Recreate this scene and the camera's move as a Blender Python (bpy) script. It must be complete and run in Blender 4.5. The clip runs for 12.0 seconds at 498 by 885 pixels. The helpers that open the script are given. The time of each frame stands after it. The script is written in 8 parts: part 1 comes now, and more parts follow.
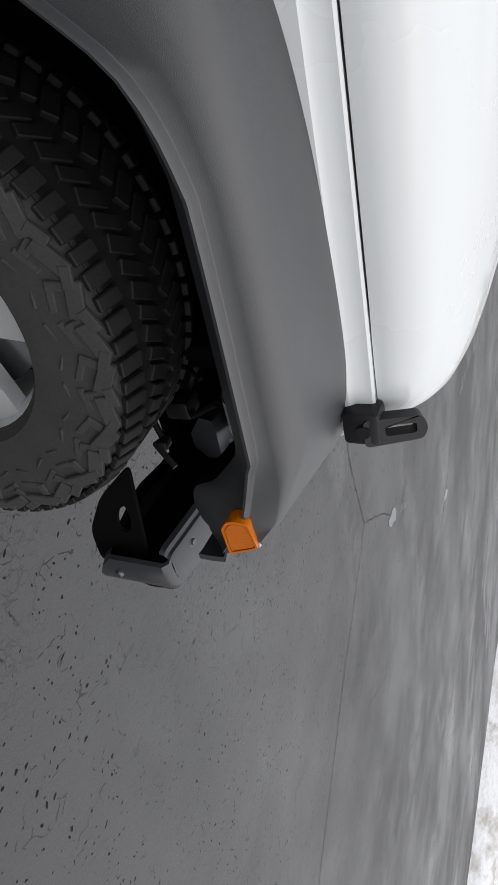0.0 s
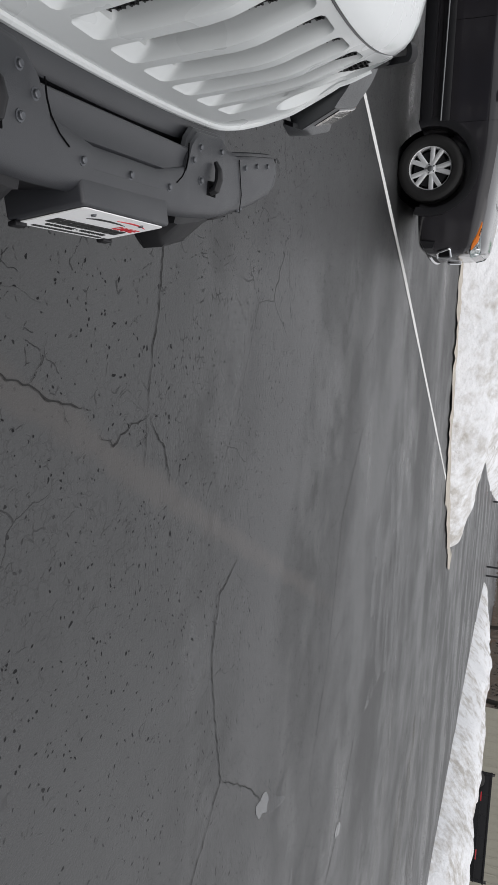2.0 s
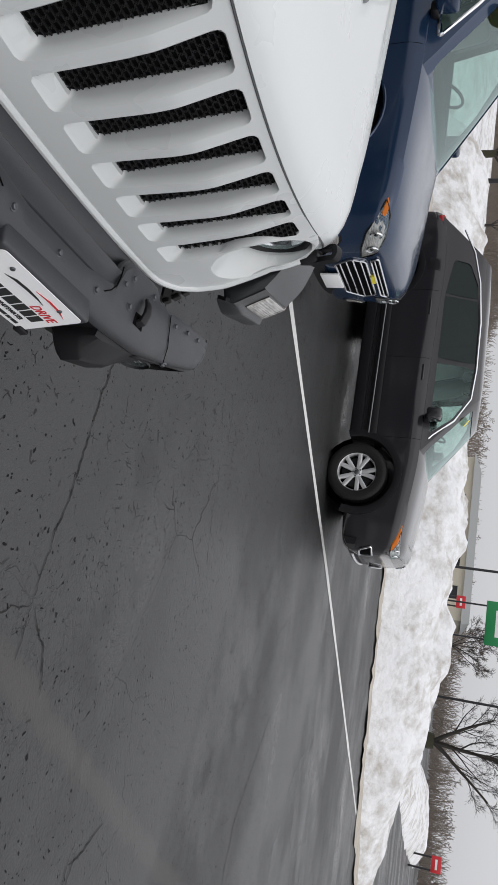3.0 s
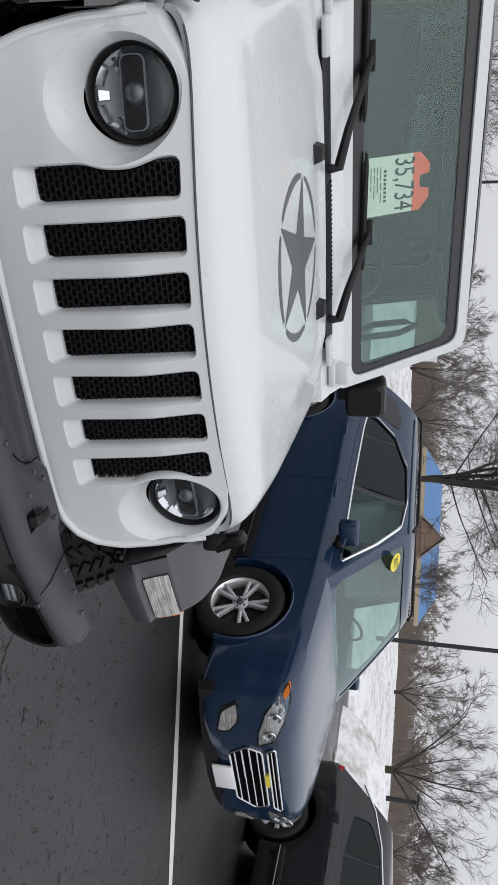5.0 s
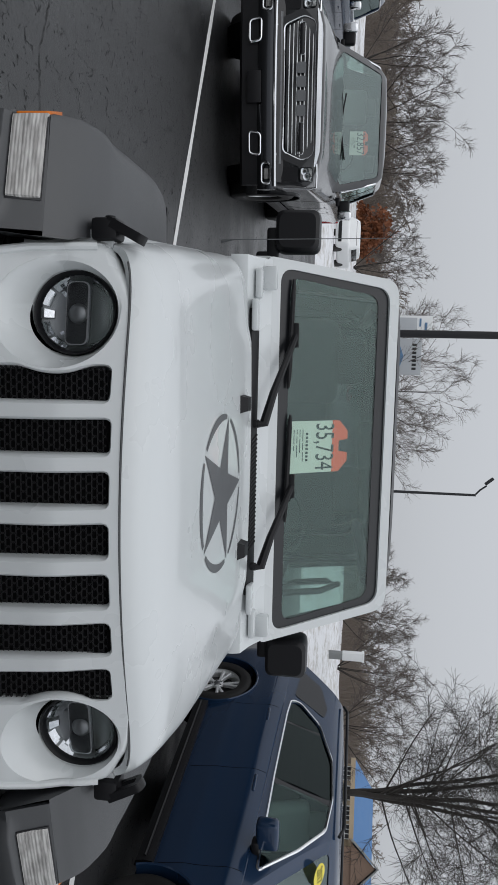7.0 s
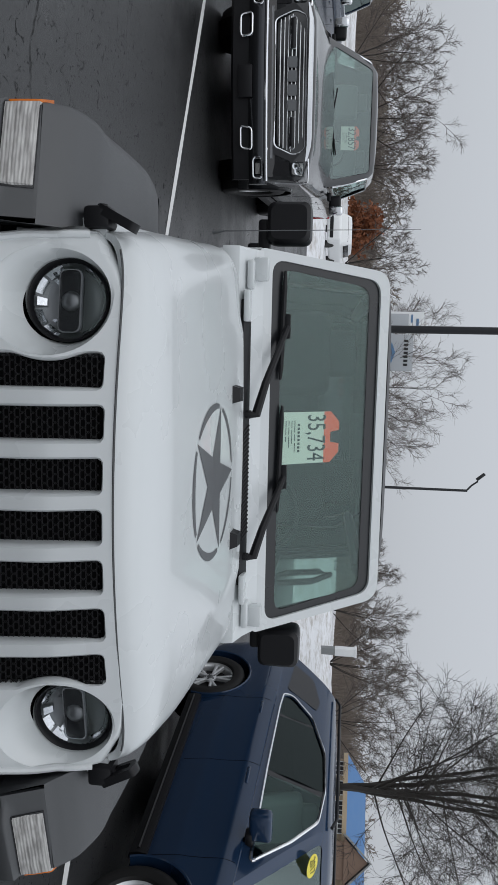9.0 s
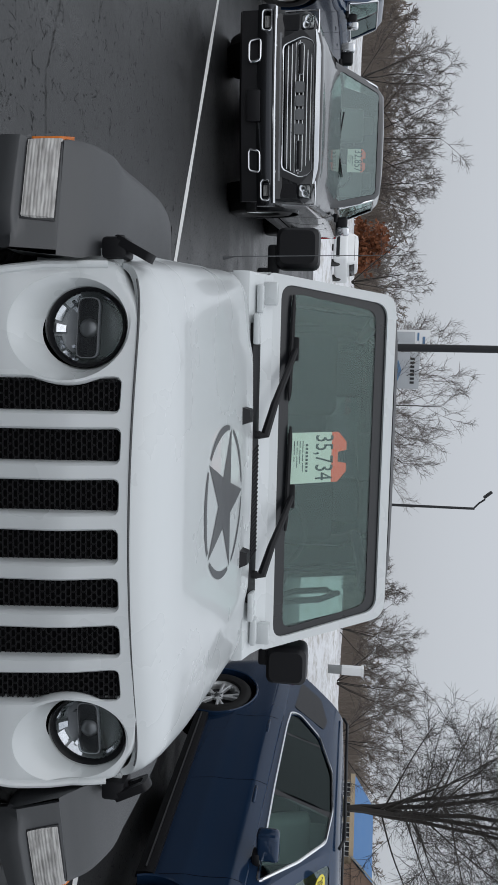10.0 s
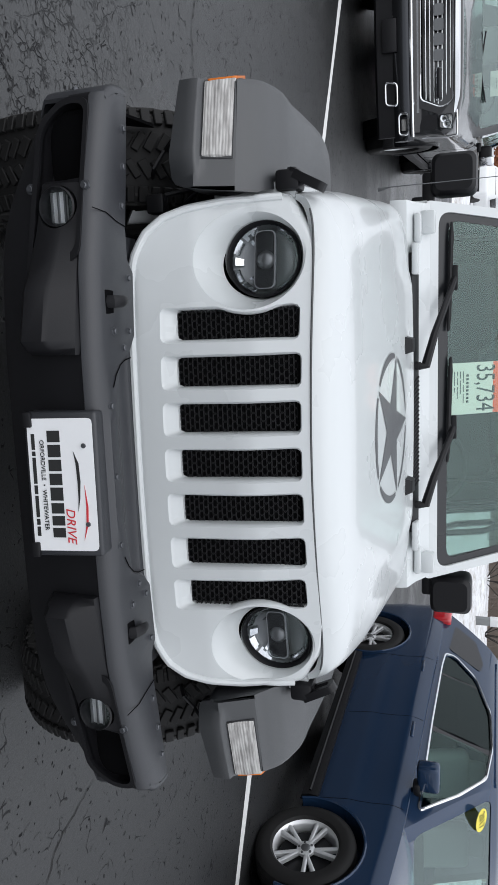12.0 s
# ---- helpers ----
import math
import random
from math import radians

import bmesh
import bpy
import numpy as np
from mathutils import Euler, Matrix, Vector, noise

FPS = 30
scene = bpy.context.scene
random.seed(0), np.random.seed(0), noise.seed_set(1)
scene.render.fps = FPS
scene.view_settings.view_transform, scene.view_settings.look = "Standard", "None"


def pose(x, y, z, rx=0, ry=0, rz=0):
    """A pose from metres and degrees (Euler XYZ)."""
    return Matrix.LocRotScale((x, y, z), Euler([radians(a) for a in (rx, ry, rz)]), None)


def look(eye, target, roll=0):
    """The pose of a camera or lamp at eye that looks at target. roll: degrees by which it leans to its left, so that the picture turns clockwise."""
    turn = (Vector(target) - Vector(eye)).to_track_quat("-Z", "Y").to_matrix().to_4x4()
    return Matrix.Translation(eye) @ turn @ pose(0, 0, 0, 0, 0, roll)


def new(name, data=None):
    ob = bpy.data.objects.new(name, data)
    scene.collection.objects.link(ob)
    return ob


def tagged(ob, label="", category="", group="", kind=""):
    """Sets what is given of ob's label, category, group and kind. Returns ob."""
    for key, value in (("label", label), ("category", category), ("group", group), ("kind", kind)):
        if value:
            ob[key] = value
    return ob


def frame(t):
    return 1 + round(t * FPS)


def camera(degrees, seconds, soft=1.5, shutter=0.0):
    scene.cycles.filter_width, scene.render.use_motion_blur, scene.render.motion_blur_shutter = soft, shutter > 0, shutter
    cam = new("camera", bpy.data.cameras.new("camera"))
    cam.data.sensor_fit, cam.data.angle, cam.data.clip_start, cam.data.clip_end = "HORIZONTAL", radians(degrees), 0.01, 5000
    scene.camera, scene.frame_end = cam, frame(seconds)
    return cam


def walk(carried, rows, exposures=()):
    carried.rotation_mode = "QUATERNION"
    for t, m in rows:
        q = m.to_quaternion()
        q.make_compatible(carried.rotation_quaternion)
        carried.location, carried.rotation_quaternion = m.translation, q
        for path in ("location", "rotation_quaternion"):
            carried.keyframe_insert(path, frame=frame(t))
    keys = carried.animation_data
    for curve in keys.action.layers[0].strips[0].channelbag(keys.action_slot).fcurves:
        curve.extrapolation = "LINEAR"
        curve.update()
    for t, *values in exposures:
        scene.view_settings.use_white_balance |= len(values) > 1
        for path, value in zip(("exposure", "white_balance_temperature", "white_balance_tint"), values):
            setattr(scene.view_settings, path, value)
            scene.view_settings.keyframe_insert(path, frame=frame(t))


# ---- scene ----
cam = camera(37.39, 12.0)
PATH = [
    (0, (-1.636, 0.849, 1.367), (-0.237, -0.348, 0.585), 95.59),
    (0.5, (-1.567, 0.462, 1.422), (-0.088, -0.644, 0.655), 97.16),
    (1, (-1.573, 0.099, 1.438), (0.053, -0.793, 0.689), 96.28),
    (1.5, (-1.458, -0.150, 1.434), (0.301, -0.766, 0.707), 95.34),
    (2, (-1.317, -0.515, 1.478), (0.528, -0.865, 0.793), 95.17),
    (2.5, (-1.302, -0.784, 1.517), (0.598, -0.734, 0.893), 95.33),
    (3, (-1.164, -0.931, 1.550), (0.688, -0.437, 0.979), 95.26),
    (3.2, (-1.075, -1.029, 1.571), (0.736, -0.405, 0.996), 95.43),
    (4.8, (-0.587, -1.511, 1.596), (0.522, 0.087, 1.131), 92.83),
    (5, (-0.572, -1.538, 1.608), (0.375, 0.169, 1.176), 93.04),
    (5.5, (-0.556, -1.628, 1.644), (-0.046, 0.276, 1.308), 92.80),
    (6, (-0.507, -1.600, 1.661), (-0.201, 0.355, 1.374), 93.02),
    (6.5, (-0.413, -1.572, 1.644), (-0.200, 0.396, 1.359), 92.67),
    (8.5, (-0.364, -1.577, 1.644), (-0.158, 0.394, 1.374), 91.76),
    (9, (-0.363, -1.590, 1.647), (-0.151, 0.382, 1.389), 92.17),
    (9.5, (-0.372, -1.640, 1.651), (-0.176, 0.334, 1.391), 92.49),
    (10, (-0.380, -1.647, 1.643), (-0.214, 0.327, 1.366), 92.10),
    (10.5, (-0.393, -1.641, 1.633), (-0.193, 0.319, 1.289), 91.44),
    (11, (-0.374, -1.661, 1.592), (-0.115, 0.273, 1.151), 91.28),
    (11.5, (-0.346, -1.713, 1.577), (-0.062, 0.191, 1.034), 91.00),
    (12, (-0.309, -1.766, 1.564), (-0.021, 0.110, 0.932), 91.03),
]
walk(cam, [(t, look(eye, target, roll)) for t, eye, target, roll in PATH],
     exposures=[(0, 0.48, 6750, 12), (1.0, 0.2, 6750, 10), (1.5, 0.25, 6750, 11), (2.5, 0.2, 6750, 12), (3.2, 0.15, 6700, 12), (5, 0.2, 6600, 12), (5.5, -0.15, 6550, 12), (6, -0.15, 6520, 11), (9.5, -0.15, 6340, 10), (10.5, -0.1, 6340, 10), (11, -0.04, 6350, 10), (11.5, 0.24, 6370, 10), (12, 0.42, 6400, 11)])

# ---- sky and light: an even winter overcast ----
world = bpy.data.worlds.new("world")
scene.world = world
world.use_nodes = True
wn, wl = world.node_tree.nodes, world.node_tree.links
wn.clear()
w_out = wn.new("ShaderNodeOutputWorld")
w_bg = wn.new("ShaderNodeBackground")
w_sky = wn.new("ShaderNodeTexSky")
w_sky.sky_type = "NISHITA"
w_sky.sun_disc = False
w_sky.sun_elevation, w_sky.sun_rotation = radians(61), radians(225)
w_sky.dust_density, w_sky.air_density, w_sky.ozone_density = 4.0, 1.0, 1.0
w_hsv = wn.new("ShaderNodeHueSaturation")
w_hsv.inputs["Saturation"].default_value = 0.25
w_mix = wn.new("ShaderNodeMix")
w_mix.data_type = "RGBA"
w_mix.inputs["Factor"].default_value = 0.82
w_mix.inputs["B"].default_value = (6.6, 6.9, 7.3, 1)
w_bg.inputs["Strength"].default_value = 0.1
wl.new(w_sky.outputs[0], w_hsv.inputs["Color"])
wl.new(w_hsv.outputs[0], w_mix.inputs["A"])
# an overcast sky is brighter overhead than at the horizon
w_tc, w_xyz, w_map, w_mul = wn.new("ShaderNodeTexCoord"), wn.new("ShaderNodeSeparateXYZ"), wn.new("ShaderNodeMapRange"), wn.new("ShaderNodeVectorMath")
w_map.inputs["To Min"].default_value, w_map.inputs["To Max"].default_value = 0.90, 1.62
w_mul.operation = "MULTIPLY"
wl.new(w_tc.outputs["Generated"], w_xyz.inputs[0])
wl.new(w_xyz.outputs["Z"], w_map.inputs["Value"])
wl.new(w_mix.outputs["Result"], w_mul.inputs[0])
wl.new(w_map.outputs["Result"], w_mul.inputs[1])
wl.new(w_mul.outputs[0], w_bg.inputs["Color"])
wl.new(w_bg.outputs[0], w_out.inputs["Surface"])

sun = new("sun", bpy.data.lights.new("sun", "SUN"))
sun.data.energy, sun.data.angle, sun.data.color = 0.5, radians(100), (1.0, 0.98, 0.95)
sun.matrix_world = look((-7, -7, 18), (0, 0, 0))

# ---- materials ----


def material(name, color, rough=0.5, metal=0.0, spec=0.5, coat=0.0, vary=0.12, scale=6.0, fine=90.0,
             bump=0.0, bump_scale=None, rough_vary=0.08, tint=None):
    """A principled material whose colour and roughness wander at a coarse and a fine scale, in metres of the object."""
    m = bpy.data.materials.new(name)
    m.use_nodes = True
    n, l = m.node_tree.nodes, m.node_tree.links
    b = n["Principled BSDF"]
    b.inputs["Metallic"].default_value = metal
    b.inputs["Specular IOR Level"].default_value = spec
    b.inputs["Coat Weight"].default_value = coat
    b.inputs["Coat Roughness"].default_value = 0.04
    tc = n.new("ShaderNodeTexCoord")
    big, small = n.new("ShaderNodeTexNoise"), n.new("ShaderNodeTexNoise")
    big.inputs["Scale"].default_value, big.inputs["Detail"].default_value = scale, 4
    small.inputs["Scale"].default_value, small.inputs["Detail"].default_value = fine, 2
    for t in (big, small):
        l.new(tc.outputs["Object"], t.inputs["Vector"])
    add = n.new("ShaderNodeMath")
    add.operation = "ADD"
    l.new(big.outputs["Fac"], add.inputs[0])
    l.new(small.outputs["Fac"], add.inputs[1])
    ramp = n.new("ShaderNodeMix")
    ramp.data_type = "RGBA"
    half = n.new("ShaderNodeMath")
    half.operation = "MULTIPLY"
    half.inputs[1].default_value = 0.5
    l.new(add.outputs[0], half.inputs[0])
    l.new(half.outputs[0], ramp.inputs["Factor"])
    c = np.array(color)
    hi = np.array(tint) if tint else np.minimum(c * (1 + vary), 1)
    ramp.inputs["A"].default_value = (*(c * (1 - vary)), 1)
    ramp.inputs["B"].default_value = (*hi, 1)
    l.new(ramp.outputs["Result"], b.inputs["Base Color"])
    mr = n.new("ShaderNodeMapRange")
    mr.inputs["To Min"].default_value = max(rough - rough_vary, 0.02)
    mr.inputs["To Max"].default_value = min(rough + rough_vary, 1.0)
    l.new(big.outputs["Fac"], mr.inputs["Value"])
    l.new(mr.outputs["Result"], b.inputs["Roughness"])
    if bump:
        bt = n.new("ShaderNodeTexNoise")
        bt.inputs["Scale"].default_value, bt.inputs["Detail"].default_value = bump_scale or fine, 3
        l.new(tc.outputs["Object"], bt.inputs["Vector"])
        bp = n.new("ShaderNodeBump")
        bp.inputs["Strength"].default_value, bp.inputs["Distance"].default_value = bump, 0.002
        l.new(bt.outputs["Fac"], bp.inputs["Height"])
        l.new(bp.outputs["Normal"], b.inputs["Normal"])
    return m


def glass(name, tint, gloss_rough=0.0, base=0.045):
    """A thin pane: tinted straight-through light, and a mirror reflection by Fresnel."""
    m = bpy.data.materials.new(name)
    m.use_nodes = True
    n, l = m.node_tree.nodes, m.node_tree.links
    n.clear()
    out, mix = n.new("ShaderNodeOutputMaterial"), n.new("ShaderNodeMixShader")
    tr, gl, lw = n.new("ShaderNodeBsdfTransparent"), n.new("ShaderNodeBsdfGlossy"), n.new("ShaderNodeLayerWeight")
    tr.inputs["Color"].default_value = (*tint, 1)
    gl.inputs["Roughness"].default_value = gloss_rough
    lw.inputs["Blend"].default_value = 0.5
    pw, fr = n.new("ShaderNodeMath"), n.new("ShaderNodeMath")
    pw.operation, fr.operation = "POWER", "MULTIPLY_ADD"
    pw.inputs[1].default_value = 5.0
    fr.inputs[1].default_value, fr.inputs[2].default_value = 0.9, base
    gl.inputs["Color"].default_value = (0.84, 1.0, 0.98, 1)
    l.new(lw.outputs["Facing"], pw.inputs[0])
    l.new(pw.outputs[0], fr.inputs[0])
    l.new(fr.outputs[0], mix.inputs[0])
    l.new(tr.outputs[0], mix.inputs[1])
    l.new(gl.outputs[0], mix.inputs[2])
    l.new(mix.outputs[0], out.inputs["Surface"])
    return m


def ribbed_lens():
    """Clear plastic over a bright bowl, with fine upright ribs and painted reflections."""
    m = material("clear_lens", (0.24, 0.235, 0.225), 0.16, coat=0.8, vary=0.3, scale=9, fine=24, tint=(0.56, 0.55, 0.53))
    n, l = m.node_tree.nodes, m.node_tree.links
    wv, tc, bp = n.new("ShaderNodeTexWave"), n.new("ShaderNodeTexCoord"), n.new("ShaderNodeBump")
    wv.bands_direction = "Z"
    wv.inputs["Scale"].default_value, wv.inputs["Distortion"].default_value = 46, 0.6
    # the base colour carries streaks that imitate reflections in the bowl behind
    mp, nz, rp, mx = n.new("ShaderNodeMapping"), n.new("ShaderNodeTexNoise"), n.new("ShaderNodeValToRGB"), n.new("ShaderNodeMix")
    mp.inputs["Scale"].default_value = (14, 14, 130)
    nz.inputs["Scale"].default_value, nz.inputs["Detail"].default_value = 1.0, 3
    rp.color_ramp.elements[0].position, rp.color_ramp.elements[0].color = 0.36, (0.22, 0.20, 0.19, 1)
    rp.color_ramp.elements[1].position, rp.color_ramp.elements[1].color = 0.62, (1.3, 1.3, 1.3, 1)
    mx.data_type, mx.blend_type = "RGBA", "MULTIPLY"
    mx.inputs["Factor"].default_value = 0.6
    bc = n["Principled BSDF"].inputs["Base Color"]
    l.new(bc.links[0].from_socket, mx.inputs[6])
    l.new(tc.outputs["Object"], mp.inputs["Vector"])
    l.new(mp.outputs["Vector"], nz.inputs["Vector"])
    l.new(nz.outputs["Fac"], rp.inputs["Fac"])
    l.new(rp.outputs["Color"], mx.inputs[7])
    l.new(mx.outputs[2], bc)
    bp.inputs["Strength"].default_value, bp.inputs["Distance"].default_value = 0.4, 0.002
    l.new(tc.outputs["Object"], wv.inputs["Vector"])
    l.new(wv.outputs["Fac"], bp.inputs["Height"])
    l.new(bp.outputs["Normal"], n["Principled BSDF"].inputs["Normal"])
    return m


WHITE = material("white_paint", (0.575, 0.60, 0.605), 0.28, coat=0.45, vary=0.015, scale=3, fine=40)
PLASTIC = material("flare_plastic", (0.030, 0.032, 0.035), 0.43, spec=0.8, vary=0.12, scale=5, fine=500, bump=0.25, bump_scale=900)
STEEL = material("bumper_coating", (0.023, 0.0245, 0.029), 0.42, spec=0.6, vary=0.22, scale=9, fine=300, bump=0.2, bump_scale=500, rough_vary=0.12)
BLACK = material("black_plastic", (0.008, 0.008, 0.0095), 0.46, spec=0.28, vary=0.2, scale=8, fine=300, bump=0.1)
# near-black, for black parts and for shade painted into hollows
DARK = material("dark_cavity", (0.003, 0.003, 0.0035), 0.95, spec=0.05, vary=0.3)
GLOSSBLACK = material("gloss_black", (0.012, 0.012, 0.014), 0.14, vary=0.1)
RUBBER = material("tyre_rubber", (0.028, 0.0282, 0.029), 0.78, spec=0.3, vary=0.35, scale=14, fine=160, bump=0.3, bump_scale=220, tint=(0.062, 0.060, 0.058))
TREAD = material("tread_rubber", (0.011, 0.011, 0.012), 0.60, spec=0.3, vary=0.4, scale=30, fine=200, bump=0.3, bump_scale=300, tint=(0.014, 0.0135, 0.013))
CHROME = material("chrome", (0.72, 0.73, 0.75), 0.12, metal=1.0, vary=0.04)
LAMPMIRROR = material("lamp_mirror", (0.70, 0.71, 0.73), 0.12, metal=1.0, vary=0.3, scale=30, fine=120)
GRILLE = material("grille_plastic", (0.012, 0.012, 0.013), 0.40, spec=0.35, vary=0.2)
# chrome with the asphalt's dark reflection put into its colour
DIMCHROME = material("dimmed_chrome", (0.055, 0.057, 0.062), 0.14, metal=1.0, vary=0.05)
ALLOY = material("alloy", (0.70, 0.71, 0.72), 0.34, metal=0.55, vary=0.06, scale=12)
GUNMETAL = material("gunmetal", (0.16, 0.165, 0.17), 0.35, metal=0.8, vary=0.08)
BOLT = material("zinc_bolt", (0.11, 0.115, 0.125), 0.42, metal=0.8, vary=0.2, scale=80)
AMBER = material("amber_lens", (0.56, 0.135, 0.002), 0.34, spec=0.25, vary=0.18, scale=30, fine=220, bump=0.5, bump_scale=260)
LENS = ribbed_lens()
FRIT = material("glass_border", (0.011, 0.0125, 0.015), 0.3, vary=0.1)
DECAL = material("grey_decal", (0.082, 0.084, 0.090), 0.4, vary=0.06)
SCREEN = glass("windscreen_glass", (0.85, 0.925, 0.90), base=0.050)
CARSCREEN = glass("car_screen_glass", (0.62, 0.74, 0.70), base=0.15)
SIDEGLASS = glass("side_glass", (0.72, 0.82, 0.79), base=0.035)
TINTGLASS = glass("privacy_glass", (0.20, 0.21, 0.22), base=0.035)
# near-opaque tint, added so the cabin reads dark through the windscreen
DEEPGLASS = glass("cabin_darkening_glass", (0.05, 0.055, 0.055), base=0.035)
LAMPGLASS = glass("lamp_glass", (0.93, 0.94, 0.95), base=0.04)
CLOTH = material("seat_cloth", (0.035, 0.035, 0.037), 0.85, vary=0.2, scale=10, fine=400, bump=0.3)
TRIMGREY = material("grey_trim", (0.20, 0.21, 0.21), 0.6, vary=0.1)
PAPER = material("tag_paper", (0.76, 0.74, 0.66), 0.7, vary=0.03)
ORANGE = material("orange_tab", (0.95, 0.12, 0.045), 0.7, vary=0.04)
INK = material("black_ink", (0.015, 0.016, 0.016), 0.6, vary=0.1)
REDINK = material("red_ink", (0.55, 0.03, 0.04), 0.6, vary=0.1)
YELLOW = material("yellow_sticker", (0.80, 0.68, 0.06), 0.5, vary=0.04)
PLATEWHITE = material("plate_white", (0.82, 0.83, 0.84), 0.4, vary=0.03)
RED = material("red_lens", (0.45, 0.012, 0.02), 0.18, coat=0.5, vary=0.1)
NAVY = material("navy_paint", (0.012, 0.031, 0.072), 0.16, spec=0.35, coat=0.35, metal=0.15, vary=0.06, scale=3, fine=600)
GREYPAINT = material("grey_paint", (0.026, 0.0245, 0.028), 0.14, spec=0.4, coat=0.4, metal=0.1, vary=0.05, scale=3, fine=600)
CHARCOAL = material("charcoal_paint", (0.010, 0.011, 0.013), 0.16, coat=0.55, metal=0.1, vary=0.06, scale=3, fine=600)
BARK = material("bark", (0.034, 0.030, 0.026), 0.9, vary=0.35, scale=3, fine=30, bump=0.6, bump_scale=25)
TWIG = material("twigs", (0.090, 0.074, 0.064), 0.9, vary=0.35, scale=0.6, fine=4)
# paler than TWIG: the haze of distance is put into the colour
WOODS = material("hazed_far_twigs", (0.175, 0.145, 0.122), 0.95, vary=0.3, scale=0.05, fine=0.6)
MOSSBARK = material("moss_bark", (0.040, 0.039, 0.022), 0.9, vary=0.35, scale=3, fine=30, bump=0.6, bump_scale=25)
RUSTLEAF = material("rust_leaves", (0.24, 0.085, 0.035), 0.8, vary=0.35, scale=3, fine=20)
PAINTLINE = material("line_paint", (0.62, 0.62, 0.61), 0.65, vary=0.16, scale=2.5, fine=60, bump=0.3)
POLE = material("dark_pole", (0.022, 0.023, 0.026), 0.45, metal=0.3, vary=0.15)
TAN = material("tan_siding", (0.36, 0.29, 0.20), 0.8, vary=0.12, scale=1.5, fine=12)
BLUEROOF = material("blue_roof", (0.05, 0.16, 0.36), 0.45, metal=0.2, vary=0.1, scale=1, fine=8)
BRICK = material("brown_brick", (0.17, 0.115, 0.085), 0.85, vary=0.3, scale=3, fine=16, bump=0.5, bump_scale=14)
GREEN = material("green_sign", (0.01, 0.22, 0.07), 0.4, vary=0.08)
REDSIGN = material("red_sign", (0.55, 0.02, 0.03), 0.4, vary=0.08)
BLUESIGN = material("blue_sign", (0.10, 0.20, 0.34), 0.4, vary=0.08)
SIGNGREY = material("sign_grey", (0.40, 0.42, 0.44), 0.4, vary=0.06)
STEELWHITE = material("white_panel", (0.74, 0.75, 0.75), 0.5, vary=0.06)
BEIGE = material("beige_siding", (0.48, 0.44, 0.36), 0.8, vary=0.1)


def asphalt():
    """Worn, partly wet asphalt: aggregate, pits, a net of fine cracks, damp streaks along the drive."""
    m = bpy.data.materials.new("asphalt")
    m.use_nodes = True
    n, l = m.node_tree.nodes, m.node_tree.links
    b = n["Principled BSDF"]
    tc = n.new("ShaderNodeTexCoord")

    def noise_tex(scale, detail=4, rough=0.55, vec=None):
        t = n.new("ShaderNodeTexNoise")
        t.inputs["Scale"].default_value, t.inputs["Detail"].default_value = scale, detail
        t.inputs["Roughness"].default_value = rough
        l.new(vec or tc.outputs["Object"], t.inputs["Vector"])
        return t.outputs["Fac"]

    def math_node(op, a, c=None, clamp=False):
        t = n.new("ShaderNodeMath")
        t.operation, t.use_clamp = op, clamp
        for k, v in ((0, a), (1, c)):
            if v is None:
                continue
            if isinstance(v, (int, float)):
                t.inputs[k].default_value = v
            else:
                l.new(v, t.inputs[k])
        return t.outputs[0]

    def remap(v, a, c, lo=0.0, hi=1.0):
        t = n.new("ShaderNodeMapRange")
        for key, val in (("From Min", a), ("From Max", c), ("To Min", lo), ("To Max", hi)):
            t.inputs[key].default_value = val
        l.new(v, t.inputs["Value"])
        return t.outputs["Result"]

    stretch = n.new("ShaderNodeMapping")
    stretch.inputs["Scale"].default_value = (0.75, 0.34, 1)
    l.new(tc.outputs["Object"], stretch.inputs["Vector"])
    grain = noise_tex(120, 4, 0.65)
    blot = noise_tex(1.1, 5)
    streak = noise_tex(0.6, 3, 0.5, stretch.outputs[0])
    warp = n.new("ShaderNodeTexNoise")
    warp.inputs["Scale"].default_value, warp.inputs["Detail"].default_value = 5.0, 4
    l.new(tc.outputs["Object"], warp.inputs["Vector"])
    wmix = n.new("ShaderNodeVectorMath")
    wmix.operation = "MULTIPLY_ADD"
    wmix.inputs[1].default_value = (0.16, 0.16, 0.0)
    l.new(warp.outputs["Color"], wmix.inputs[0])
    l.new(tc.outputs["Object"], wmix.inputs[2])

    jag = n.new("ShaderNodeTexNoise")
    jag.inputs["Scale"].default_value, jag.inputs["Detail"].default_value = 22.0, 3
    l.new(tc.outputs["Object"], jag.inputs["Vector"])
    jmix = n.new("ShaderNodeVectorMath")
    jmix.operation = "MULTIPLY_ADD"
    jmix.inputs[1].default_value = (0.05, 0.05, 0.0)
    l.new(jag.outputs["Color"], jmix.inputs[0])
    l.new(tc.outputs["Object"], jmix.inputs[2])

    def net(scale, width, by=wmix):
        v = n.new("ShaderNodeTexVoronoi")
        v.feature = "DISTANCE_TO_EDGE"
        v.inputs["Scale"].default_value = scale
        l.new(by.outputs[0], v.inputs["Vector"])
        return remap(v.outputs["Distance"], width * 0.35, width, 1.0, 0.0)

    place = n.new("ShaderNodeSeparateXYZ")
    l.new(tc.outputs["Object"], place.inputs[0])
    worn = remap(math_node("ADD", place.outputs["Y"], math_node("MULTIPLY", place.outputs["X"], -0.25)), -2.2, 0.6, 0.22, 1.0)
    mid_band = remap(math_node("ADD", math_node("ABSOLUTE", place.outputs["X"]), math_node("MULTIPLY", blot, 0.8)), 1.2, 2.5, 1.0, 0.0)
